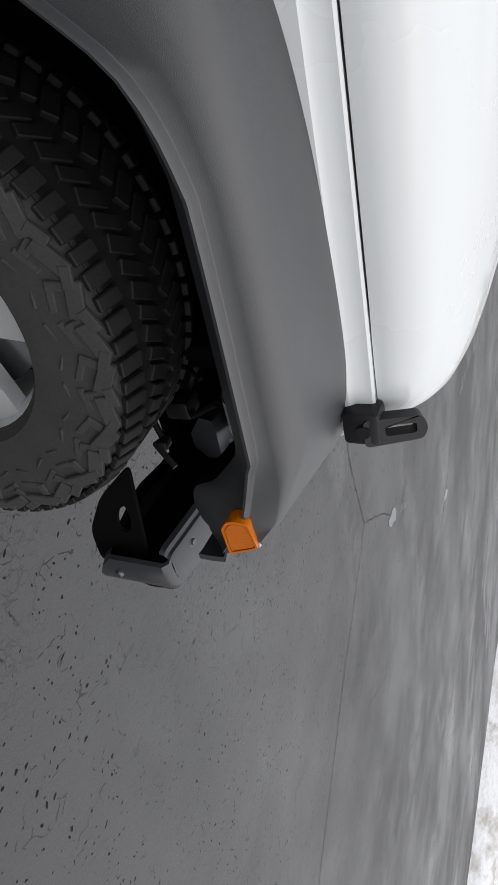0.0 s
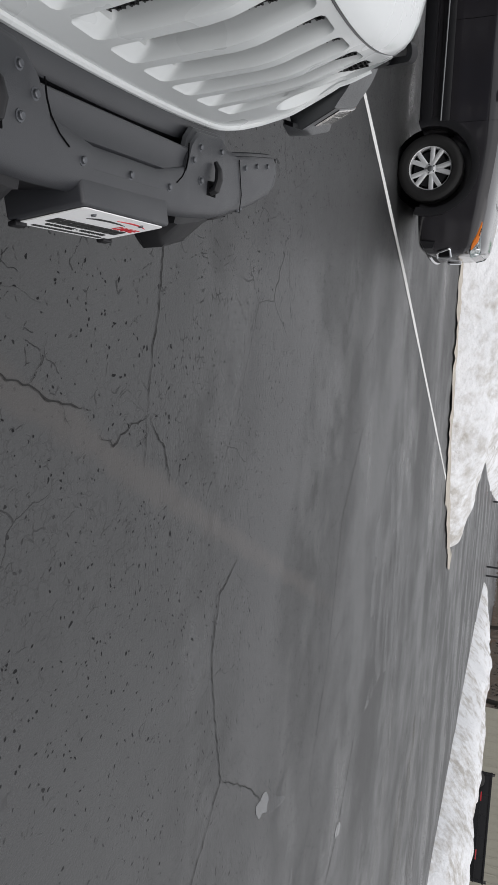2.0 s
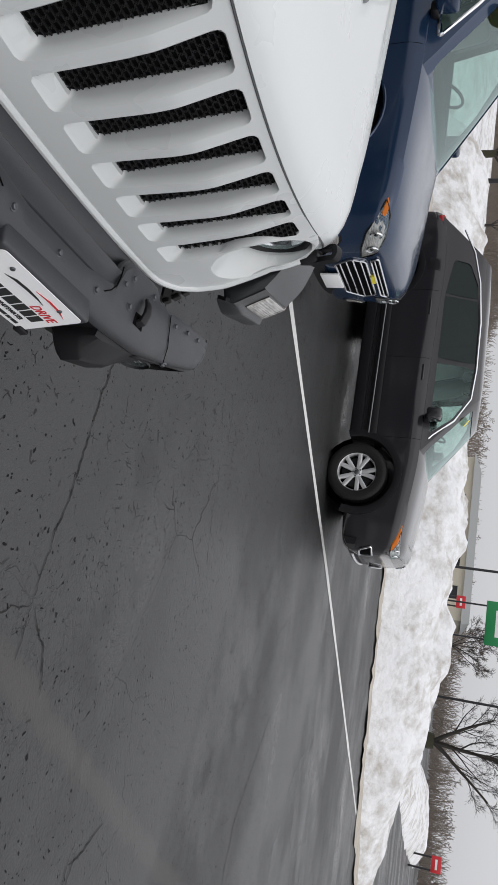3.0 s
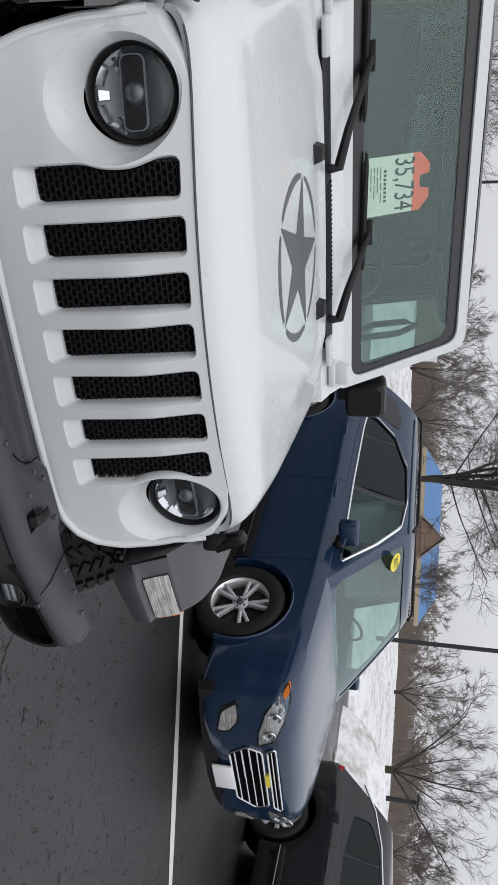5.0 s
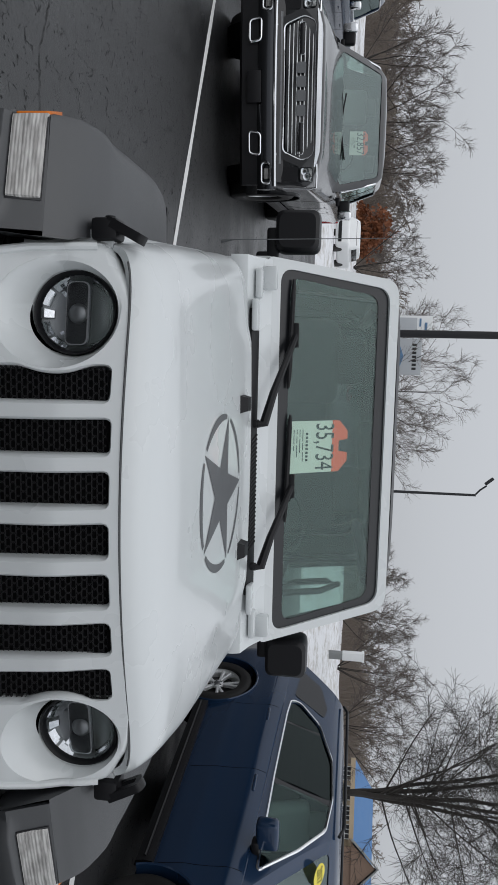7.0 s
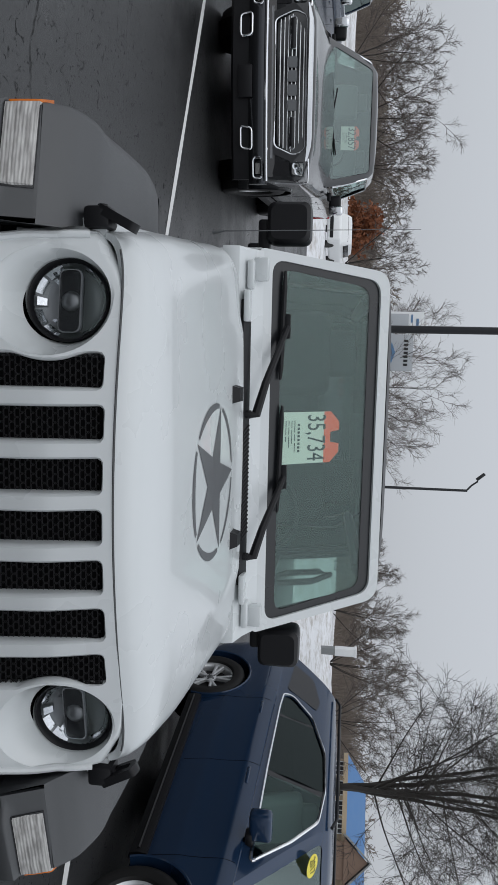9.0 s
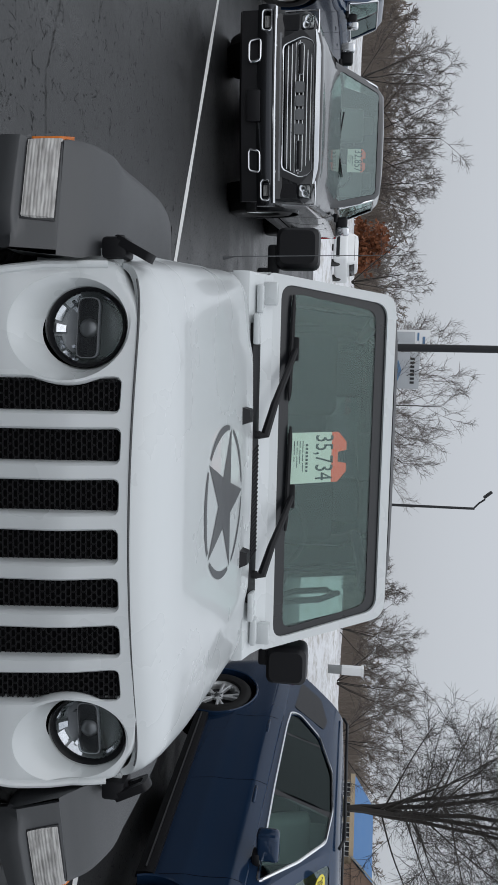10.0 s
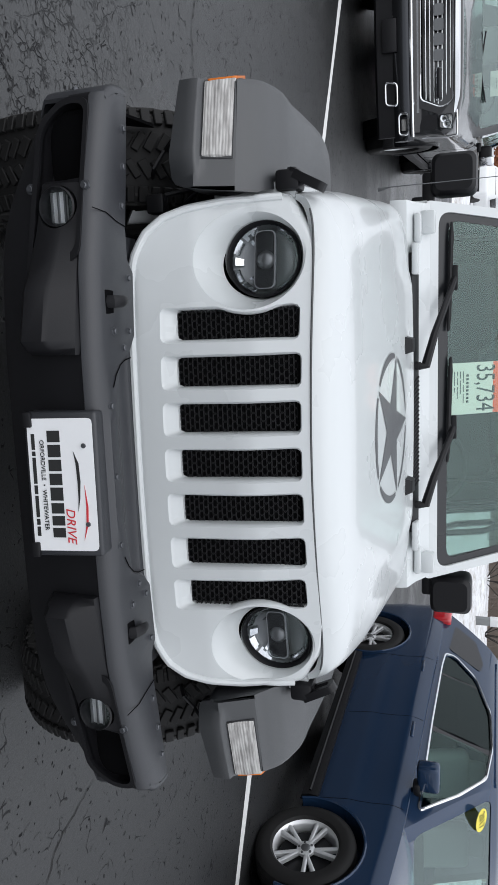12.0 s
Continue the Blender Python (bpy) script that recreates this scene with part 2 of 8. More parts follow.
    where = math_node("MULTIPLY", remap(noise_tex(0.8, 4), 0.24, 0.46), worn)
    fine_net = math_node("MULTIPLY", net(13.0, 0.042), math_node("MULTIPLY", remap(noise_tex(10.0, 4), 0.56, 0.62), where))
    patch = math_node("MULTIPLY", remap(math_node("ABSOLUTE", math_node("ADD", place.outputs["X"], 1.7)), 0.75, 1.3, 1.0, 0.0), remap(math_node("ABSOLUTE", math_node("ADD", place.outputs["Y"], -0.3)), 0.6, 1.3, 1.0, 0.0))
    ring = math_node("MULTIPLY", remap(math_node("ABSOLUTE", math_node("ADD", place.outputs["X"], -1.0)), 0.9, 1.7, 1.0, 0.0), remap(math_node("ABSOLUTE", math_node("ADD", place.outputs["Y"], 1.25)), 0.25, 0.8, 0.25, 0.0))
    alligator = math_node("MULTIPLY", net(27.0, 0.085, jmix), math_node("MULTIPLY", remap(noise_tex(13.0, 4), 0.42, 0.56, 0.0, 0.8), math_node("MAXIMUM", patch, ring)))
    fine_net = math_node("MAXIMUM", fine_net, alligator)
    coarse_net = math_node("MULTIPLY", net(1.4, 0.0040), remap(noise_tex(0.5, 3), 0.56, 0.64, 0.0, 0.7))
    pit = n.new("ShaderNodeTexVoronoi")
    pit.inputs["Scale"].default_value = 43
    l.new(wmix.outputs[0], pit.inputs["Vector"])
    chance = n.new("ShaderNodeSeparateXYZ")
    l.new(pit.outputs["Color"], chance.inputs[0])
    hole = math_node("MULTIPLY", math_node("ADD", chance.outputs["X"], -0.50), 0.70)
    pits = math_node("MULTIPLY", remap(math_node("SUBTRACT", hole, pit.outputs["Distance"]), 0.0, 0.05), remap(noise_tex(1.3, 4), 0.34, 0.48, 0.35, 1.0))
    dot = n.new("ShaderNodeVectorMath")
    dot.operation = "DOT_PRODUCT"
    dot.inputs[1].default_value = (0.474, 0.881, 0.0)
    l.new(wmix.outputs[0], dot.inputs[0])
    along = n.new("ShaderNodeVectorMath")
    along.operation = "DOT_PRODUCT"
    along.inputs[1].default_value = (0.881, -0.474, 0.0)
    l.new(tc.outputs["Object"], along.inputs[0])
    off = math_node("ABSOLUTE", math_node("ADD", dot.outputs["Value"], 0.42 - 0.108))
    joint = math_node("MULTIPLY", remap(off, 0.030, 0.085, 1.0, 0.0), remap(along.outputs["Value"], 4.5, 6.5, 1.0, 0.0))
    whole = remap(joint, 0.0, 0.8, 1.0, 0.25)
    crack = math_node("MULTIPLY", math_node("MAXIMUM", math_node("MAXIMUM", fine_net, coarse_net), pits), whole)
    wet = remap(math_node("ADD", math_node("MULTIPLY", streak, 0.7), math_node("MULTIPLY", blot, 0.3)), 0.42, 0.60)
    film = math_node("MULTIPLY", remap(noise_tex(0.9, 4, 0.5, stretch.outputs[0]), 0.55, 0.64), remap(noise_tex(2.2, 4), 0.36, 0.50))
    ramp = n.new("ShaderNodeMix")
    ramp.data_type = "RGBA"
    ramp.inputs["A"].default_value = (0.026, 0.0275, 0.029, 1)
    ramp.inputs["B"].default_value = (0.074, 0.075, 0.076, 1)
    l.new(math_node("ADD", math_node("MULTIPLY", remap(grain, 0.34, 0.66), 0.65), math_node("MULTIPLY", remap(blot, 0.3, 0.7), 0.35)), ramp.inputs["Factor"])
    damp = n.new("ShaderNodeMix")
    damp.data_type = "RGBA"
    damp.inputs["B"].default_value = (0.019, 0.020, 0.0215, 1)
    l.new(math_node("MULTIPLY", wet, 0.6), damp.inputs["Factor"])
    # base tone by place: lightest near y = 0.7 and x = 0
    toned = n.new("ShaderNodeVectorMath")
    toned.operation = "SCALE"
    l.new(ramp.outputs["Result"], toned.inputs[0])
    l.new(math_node("MULTIPLY", math_node("MULTIPLY", remap(worn, 0.22, 1.0, 0.60, 0.95), remap(place.outputs["Y"], 0.9, 2.8, 1.0, 0.52)), remap(mid_band, 0.0, 1.0, 0.64, 1.0)), toned.inputs["Scale"])
    l.new(toned.outputs[0], damp.inputs["A"])
    dark = n.new("ShaderNodeMix")
    dark.data_type = "RGBA"
    dark.inputs["B"].default_value = (0.008, 0.008, 0.009, 1)
    l.new(crack, dark.inputs["Factor"])
    fill = n.new("ShaderNodeMix")
    fill.data_type = "RGBA"
    fill.inputs["B"].default_value = (0.047, 0.041, 0.038, 1)
    l.new(math_node("MULTIPLY", joint, 0.62), fill.inputs["Factor"])
    l.new(damp.outputs["Result"], fill.inputs["A"])
    l.new(fill.outputs["Result"], dark.inputs["A"])
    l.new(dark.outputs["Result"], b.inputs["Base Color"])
    l.new(math_node("MULTIPLY", remap(crack, 0.0, 1.0, 0.5, 0.05), remap(mid_band, 0.0, 1.0, 0.86, 1.0)), b.inputs["Specular IOR Level"])
    l.new(math_node("SUBTRACT", math_node("SUBTRACT", remap(grain, 0.2, 0.8, 0.45, 0.60), math_node("MULTIPLY", wet, 0.20), clamp=True), math_node("MULTIPLY", film, 0.10), clamp=True), b.inputs["Roughness"])
    height = math_node("SUBTRACT", math_node("ADD", math_node("MULTIPLY", grain, 0.5), math_node("MULTIPLY", noise_tex(45, 3), 0.5)), math_node("MULTIPLY", crack, 1.6))
    bp = n.new("ShaderNodeBump")
    bp.inputs["Strength"].default_value, bp.inputs["Distance"].default_value = 0.55, 0.006
    l.new(height, bp.inputs["Height"])
    l.new(bp.outputs["Normal"], b.inputs["Normal"])
    return m


def snow():
    m = material("dirty_snow", (0.66, 0.67, 0.69), 0.75, vary=0.1, scale=1.1, fine=9, bump=1.0, bump_scale=7, tint=(0.84, 0.85, 0.87))
    n, l = m.node_tree.nodes, m.node_tree.links
    n["Bump"].inputs["Distance"].default_value = 0.05
    b = n["Principled BSDF"]
    clean = b.inputs["Base Color"].links[0].from_socket
    tc, big, fine, mul = n.new("ShaderNodeTexCoord"), n.new("ShaderNodeTexNoise"), n.new("ShaderNodeTexNoise"), n.new("ShaderNodeMath")
    mr, mix = n.new("ShaderNodeMapRange"), n.new("ShaderNodeMix")
    big.inputs["Scale"].default_value, big.inputs["Detail"].default_value = 0.9, 5
    fine.inputs["Scale"].default_value, fine.inputs["Detail"].default_value, fine.inputs["Roughness"].default_value = 3.2, 5, 0.6
    mul.operation = "MULTIPLY"
    mr.inputs["From Min"].default_value, mr.inputs["From Max"].default_value, mr.inputs["To Max"].default_value = 0.21, 0.38, 0.7
    mix.data_type = "RGBA"
    mix.inputs["B"].default_value = (0.30, 0.265, 0.22, 1)
    l.new(tc.outputs["Object"], big.inputs["Vector"])
    l.new(tc.outputs["Object"], fine.inputs["Vector"])
    l.new(big.outputs["Fac"], mul.inputs[0])
    l.new(fine.outputs["Fac"], mul.inputs[1])
    l.new(mul.outputs[0], mr.inputs["Value"])
    l.new(mr.outputs["Result"], mix.inputs["Factor"])
    l.new(clean, mix.inputs["A"])
    l.new(mix.outputs["Result"], b.inputs["Base Color"])
    return m


ASPHALT, SNOW = asphalt(), snow()
WATER = material("standing_water", (0.055, 0.057, 0.060), 0.10, vary=0.2, scale=2, fine=30, rough_vary=0.06)
SNOWEDGE = material("gritty_snow", (0.30, 0.25, 0.19), 0.9, vary=0.35, scale=2.2, fine=14, bump=0.5, bump_scale=12, tint=(0.62, 0.58, 0.52))


def meltwater():
    """A broken film of water: clear gaps between smooth patches."""
    m = material("meltwater", (0.05, 0.052, 0.055), 0.12, vary=0.2, scale=2, fine=30, rough_vary=0.05)
    n, l = m.node_tree.nodes, m.node_tree.links
    tc, nz, mr = n.new("ShaderNodeTexCoord"), n.new("ShaderNodeTexNoise"), n.new("ShaderNodeMapRange")
    mp = n.new("ShaderNodeMapping")
    mp.inputs["Scale"].default_value = (2.6, 0.7, 1)
    nz.inputs["Scale"].default_value, nz.inputs["Detail"].default_value = 1.6, 5
    mr.inputs["From Min"].default_value, mr.inputs["From Max"].default_value, mr.inputs["To Max"].default_value = 0.38, 0.72, 0.6
    l.new(tc.outputs["Object"], mp.inputs["Vector"])
    l.new(mp.outputs[0], nz.inputs["Vector"])
    l.new(nz.outputs["Fac"], mr.inputs["Value"])
    l.new(mr.outputs["Result"], n["Principled BSDF"].inputs["Alpha"])
    return m


MELT = meltwater()
TANWALL = material("tan_metal_wall", (0.42, 0.40, 0.33), 0.6, vary=0.12, scale=0.6, fine=6)
CRACK = material("crack_shadow", (0.010, 0.010, 0.010), 0.9, vary=0.3)

# ---- building helpers ----
I4 = Matrix.Identity(4)


def mesh_of(name, bm, mat, angle=35):
    me = bpy.data.meshes.new(name)
    bmesh.ops.recalc_face_normals(bm, faces=bm.faces)
    bm.to_mesh(me)
    bm.free()
    me.materials.append(mat)
    if angle:
        me.shade_smooth()
        me.set_sharp_from_angle(angle=radians(angle))
    return me


def part(name, bm, mat, parent, label="", angle=35):
    """One mesh object under a thing or under a part."""
    ob = new(name, mesh_of(name, bm, mat, angle))
    ob.parent = parent
    if label:
        tagged(ob, label)
    return ob


def thing(name, label, category, m=I4, group="", kind=""):
    ob = new(name)
    ob.empty_display_size = 0.1
    ob.matrix_basis = m
    return tagged(ob, label, category, group, kind)


def solid(name, bm, mat, label, category, group="", kind="", angle=35, m=I4):
    """A thing that is a single mesh."""
    ob = new(name, mesh_of(name, bm, mat, angle))
    ob.matrix_basis = m
    return tagged(ob, label, category, group, kind)


def add(bm, other):
    """Joins other into bm."""
    me = bpy.data.meshes.new("tmp")
    other.to_mesh(me)
    other.free()
    bm.from_mesh(me)
    bpy.data.meshes.remove(me)
    return bm


def box(cx, cy, cz, sx, sy, sz, bev=0.0, seg=2, turn=None):
    bm = bmesh.new()
    bmesh.ops.create_cube(bm, size=1.0)
    bmesh.ops.scale(bm, vec=(sx, sy, sz), verts=bm.verts)
    if bev:
        bmesh.ops.bevel(bm, geom=bm.edges[:], offset=bev, segments=seg, profile=0.5, affect="EDGES")
    if turn is not None:
        bmesh.ops.transform(bm, matrix=turn, verts=bm.verts)
    bmesh.ops.translate(bm, vec=(cx, cy, cz), verts=bm.verts)
    return bm


def hull_box(pts_a, pts_b):
    """A solid between two polygons with the same number of points."""
    bm = bmesh.new()
    a = [bm.verts.new(p) for p in pts_a]
    b = [bm.verts.new(p) for p in pts_b]
    n = len(a)
    bm.faces.new(a)
    bm.faces.new(b[::-1])
    for i in range(n):
        bm.faces.new((a[i], b[i], b[(i + 1) % n], a[(i + 1) % n]))
    return bm


def tube(points, radii, n=8, cap=True):
    """A round bar along points."""
    pts = [Vector(p) for p in points]
    if isinstance(radii, (int, float)):
        radii = [radii] * len(pts)
    bm = bmesh.new()
    rings = []
    ref = Vector((0, 0, 1)) if abs((pts[1] - pts[0]).normalized().z) < 0.9 else Vector((1, 0, 0))
    for i, p in enumerate(pts):
        d = (pts[min(i + 1, len(pts) - 1)] - pts[max(i - 1, 0)]).normalized()
        u = d.cross(ref).normalized()
        v = d.cross(u)
        ref = u.cross(d)
        rings.append([bm.verts.new(p + radii[i] * (math.cos(a) * u + math.sin(a) * v)) for a in np.linspace(0, 2 * math.pi, n, endpoint=False)])
    for a, b in zip(rings, rings[1:]):
        for i in range(n):
            bm.faces.new((a[i], a[(i + 1) % n], b[(i + 1) % n], b[i]))
    if cap:
        bm.faces.new(rings[0][::-1])
        bm.faces.new(rings[-1])
    return bm


def lathe(profile, n=32, m=I4, close=False):
    """Turns (radius, height) pairs round z, then moves by m."""
    bm = bmesh.new()
    rings = []
    for r, h in profile:
        if r < 1e-6:
            rings.append([bm.verts.new((0, 0, h))])
        else:
            rings.append([bm.verts.new((r * math.cos(a), r * math.sin(a), h)) for a in np.linspace(0, 2 * math.pi, n, endpoint=False)])
    pairs = list(zip(rings, rings[1:]))
    if close:
        pairs.append((rings[-1], rings[0]))
    for a, b in pairs:
        for i in range(n):
            j = (i + 1) % n
            if len(a) == 1 and len(b) == 1:
                continue
            if len(a) == 1:
                bm.faces.new((a[0], b[j], b[i]))
            elif len(b) == 1:
                bm.faces.new((a[i], a[j], b[0]))
            else:
                bm.faces.new((a[i], a[j], b[j], b[i]))
    bmesh.ops.transform(bm, matrix=m, verts=bm.verts)
    return bm


def loft(sections, ring=False, caps=False):
    bm = bmesh.new()
    rows = [[bm.verts.new(p) for p in s] for s in sections]
    for a, b in zip(rows, rows[1:]):
        k = len(a)
        for i in range(k if ring else k - 1):
            bm.faces.new((a[i], a[(i + 1) % k], b[(i + 1) % k], b[i]))
    if caps:
        bm.faces.new(rows[0][::-1])
        bm.faces.new(rows[-1])
    return bm


def rounded(pts, r, seg=5):
    """A 2D polygon with its corners rounded."""
    out = []
    k = len(pts)
    rs = r if isinstance(r, (list, tuple)) else [r] * k
    for i in range(k):
        p, a, c = Vector(pts[i]), Vector(pts[i - 1]), Vector(pts[(i + 1) % k])
        u, v = (a - p), (c - p)
        d = min(rs[i], u.length * 0.48, v.length * 0.48)
        s, e = p + u.normalized() * d, p + v.normalized() * d
        for t in np.linspace(0, 1, seg + 1):
            out.append(tuple((1 - t) ** 2 * s + 2 * t * (1 - t) * p + t * t * e))
    return out


def ring_plate(outer, inner, place, d0, d1):
    """A frame between two loops with equally many points; place(u, v, d) lays it into space."""
    rows = [[place(*p, d0) for p in outer], [place(*p, d1) for p in outer], [place(*p, d1) for p in inner], [place(*p, d0) for p in inner]]
    rows.append(rows[0])
    bm = bmesh.new()
    vs = [[bm.verts.new(p) for p in r] for r in rows[:4]]
    vs.append(vs[0])
    k = len(outer)
    for a, b in zip(vs, vs[1:]):
        for i in range(k):
            bm.faces.new((a[i], a[(i + 1) % k], b[(i + 1) % k], b[i]))
    return bm


def slab(loop, place, d0, d1):
    return hull_box([place(*p, d0) for p in loop], [place(*p, d1) for p in loop])


def carve(base, cutters):
    """base minus the cutters."""
    obs = []
    for i, b in enumerate([base, *cutters]):
        bmesh.ops.recalc_face_normals(b, faces=b.faces)
        me = bpy.data.meshes.new("tmp")
        b.to_mesh(me)
        b.free()
        obs.append(new("tmp", me))
    for c in obs[1:]:
        md = obs[0].modifiers.new("cut", "BOOLEAN")
        md.operation, md.solver, md.object = "DIFFERENCE", "EXACT", c
    me = bpy.data.meshes.new_from_object(obs[0].evaluated_get(bpy.context.evaluated_depsgraph_get()))
    bm = bmesh.new()
    bm.from_mesh(me)
    for o in obs:
        d = o.data
        bpy.data.objects.remove(o)
        bpy.data.meshes.remove(d)
    bpy.data.meshes.remove(me)
    return bm


def lettering(text, size, m, depth=0.0008):
    """Letters as a mesh: baseline centred at m's origin, reading along its x, facing its z."""
    cu = bpy.data.curves.new("tmp", "FONT")
    cu.body, cu.size, cu.extrude = text, size, depth
    cu.align_x, cu.align_y = "CENTER", "CENTER"
    cu.resolution_u = 3
    ob = new("tmp", cu)
    me = bpy.data.meshes.new_from_object(ob.evaluated_get(bpy.context.evaluated_depsgraph_get()))
    bm = bmesh.new()
    bm.from_mesh(me)
    bpy.data.objects.remove(ob)
    bpy.data.curves.remove(cu)
    bpy.data.meshes.remove(me)
    bmesh.ops.transform(bm, matrix=m, verts=bm.verts)
    return bm


def mirrored(bm):
    """The same mesh on the other side of x = 0."""
    bmesh.ops.scale(bm, vec=(-1, 1, 1), verts=bm.verts)
    bmesh.ops.reverse_faces(bm, faces=bm.faces)
    return bm


def sides(make):
    """make() for each side of a car: (sign, bmesh)."""
    return [(-1, mirrored(make())), (1, make())]


def lerp(x, xs, ys):
    return float(np.interp(x, xs, ys))


def glide(rows, k=4):
    """A smooth curve through the given rows."""
    out = []
    r = [np.array(v, float) for v in rows]
    for i in range(len(r) - 1):
        p0, p1, p2, p3 = r[max(i - 1, 0)], r[i], r[i + 1], r[min(i + 2, len(r) - 1)]
        for j in range(k):
            t = j / k
            d1, d2 = max((p2 - p0)[0], 1e-6), max((p3 - p1)[0], 1e-6)
            step = (p2 - p1)[0]
            m1, m2 = (p2 - p0) * step / d1, (p3 - p1) * step / d2
            out.append((2 * t ** 3 - 3 * t ** 2 + 1) * p1 + (t ** 3 - 2 * t ** 2 + t) * m1 + (3 * t ** 2 - 2 * t ** 3) * p2 + (t ** 3 - t ** 2) * m2)
    return [list(v) for v in out] + [list(r[-1])]


def smooth(x):
    x = min(max(x, 0.0), 1.0)
    return x * x * (3 - 2 * x)


FRONT = Matrix.Rotation(radians(90), 4, "X")  # z of a lathe turned to -y, towards the front of a car


def wheel(parent, x, y, R, width, rim_r, spokes, rim_mat, back_mat, chunky=False, hub_mat=None):
    """wheel (the rim) with its tyre and hub cap. The outer face points to +x or -x by the sign of x."""
    s = 1 if x > 0 else -1
    m = Matrix.Translation((x, y, R)) @ Matrix.Rotation(radians(90 * s), 4, "Y")
    h = width / 2
    rim = lathe([(rim_r * 1.02, -h * 0.8), (rim_r, -h * 0.78), (rim_r * 0.95, -h * 0.6), (rim_r * 0.93, h * 0.45), (rim_r * 0.975, h * 0.60),
                 (rim_r * 1.02, h * 0.70), (rim_r * 1.035, h * 0.66), (rim_r * 1.02, h * 0.5)], 40, m)
    wh = part("wheel", rim, rim_mat, parent)
    sp = bmesh.new()
    for k in range(spokes[0]):
        a0 = 2 * math.pi * k / spokes[0]
        for off in spokes[1]:
            ra, rb = rim_r * 0.20, rim_r * 0.965
            wa, wb = spokes[2], spokes[3]
            pts = []
            for r, w2, a in ((ra, wa, a0), (rb, wb, a0 + off)):
                c, d = Vector((math.cos(a), math.sin(a), 0)), Vector((-math.sin(a), math.cos(a), 0))
                zt = h * 0.52 if r == ra else h * 0.60
                pts.append([c * r + d * w2 + Vector((0, 0, zt - 0.004)), c * r + d * w2 * 0.5 + Vector((0, 0, zt)), c * r - d * w2 * 0.5 + Vector((0, 0, zt)),
                            c * r - d * w2 + Vector((0, 0, zt - 0.004)), c * r - d * w2 + Vector((0, 0, zt - 0.035)), c * r + d * w2 + Vector((0, 0, zt - 0.035))])
            add(sp, hull_box(pts[0], pts[1]))
    add(sp, lathe([(0, h * 0.53), (rim_r * 0.24, h * 0.53), (rim_r * 0.27, h * 0.49), (rim_r * 0.27, h * 0.3)], 24))
    bmesh.ops.transform(sp, matrix=m, verts=sp.verts)
    part("spokes", sp, rim_mat, wh)
    part("brake_disc", lathe([(0, h * 0.1), (rim_r * 0.80, h * 0.1), (rim_r * 0.80, -h * 0.1), (0, -h * 0.1)], 32, m), back_mat, wh)
    hub = lathe([(0, h * 0.60), (rim_r * 0.11, h * 0.60), (rim_r * 0.14, h * 0.56), (rim_r * 0.14, h * 0.45)], 20)
    for k in range(5):
        a = 2 * math.pi * (k + 0.5) / 5
        add(hub, lathe([(0, h * 0.58), (0.009, h * 0.58), (0.011, h * 0.50)], 6, Matrix.Translation((rim_r * 0.2 * math.cos(a), rim_r * 0.2 * math.sin(a), 0))))
    bmesh.ops.transform(hub, matrix=m, verts=hub.verts)
    part("hub_cap", hub, hub_mat or GUNMETAL, wh)
    T = R if not chunky else R - 0.012
    ty = lathe([(rim_r * 0.99, -h * 0.80), (rim_r * 1.06, -h * 0.92), ((rim_r + T) / 2, -h), (T * 0.93, -h * 0.95), (T * 0.985, -h * 0.80), (T, -h * 0.5), (T, h * 0.5),
                (T * 0.985, h * 0.80), (T * 0.93, h * 0.95), ((rim_r + T) / 2, h), (rim_r * 1.06, h * 0.92), (rim_r * 0.99, h * 0.74)], 56)
    if chunky:
        blk, tread = [], []
        k = 72
        for i in range(k):
            a = 2 * math.pi * i / k
            for row, (zc, zw, off, skew) in enumerate(((-0.78, 0.32, 0.0, 0.0), (0.78, 0.32, 0.5, 0.0), (-0.27, 0.40, 0.3, 0.55), (0.27, 0.40, 0.8, -0.55))):
                aa = a + off * 2 * math.pi / k
                length = 2 * math.pi * R / k * (0.62 if i % 2 else 0.74)
                hgt = 0.011 if row > 1 else 0.012
                b = box(0, 0, 0, length, hgt, zw * h, 0.002, 1, Matrix.Rotation(skew, 4, "Y"))
                rr = R - 0.007 if row > 1 else R - 0.012
                tilt = 0 if row > 1 else (0.30 if zc > 0 else -0.30)
                bmesh.ops.transform(b, matrix=Matrix.Rotation(aa - math.pi / 2, 4, "Z") @ Matrix.Translation((0, rr, zc * h)) @ Matrix.Rotation(tilt, 4, "X"), verts=b.verts)
                tread.append(b)
            for zs in (-1, 1):
                for r0, ln, wd, da in ((R * 0.895, 0.026, 0.058, 0.0), (R * 0.845, 0.030, 0.016, 0.5), (R * 0.805, 0.012, 0.044, 0.2), (R * 0.73, 0.006, 0.030, 0.3)):
                    if i % 2 == 0 or r0 > R * 0.88:
                        if i % 2:
                            r0, wd, ln = R * 0.912, wd * 0.62, ln * 0.7
                        b = box(0, 0, 0, wd, ln, 0.010, 0.002, 1, Matrix.Rotation(0.35 if i % 4 < 2 else -0.35, 4, "Z"))
                        bmesh.ops.transform(b, matrix=Matrix.Rotation(a + da * 0.14 - math.pi / 2, 4, "Z") @ Matrix.Translation((0, r0, zs * h * 0.966)) @ Matrix.Rotation(-0.18 * zs, 4, "X"), verts=b.verts)
                        blk.append(b)
        worn_faces = sum(len(b.faces) for b in tread)
        tb = lathe([(T * 0.982, -h * 0.82), (T + 0.002, -h * 0.52), (T + 0.002, h * 0.52), (T * 0.982, h * 0.82)], 56)
        worn_faces += len(tb.faces)
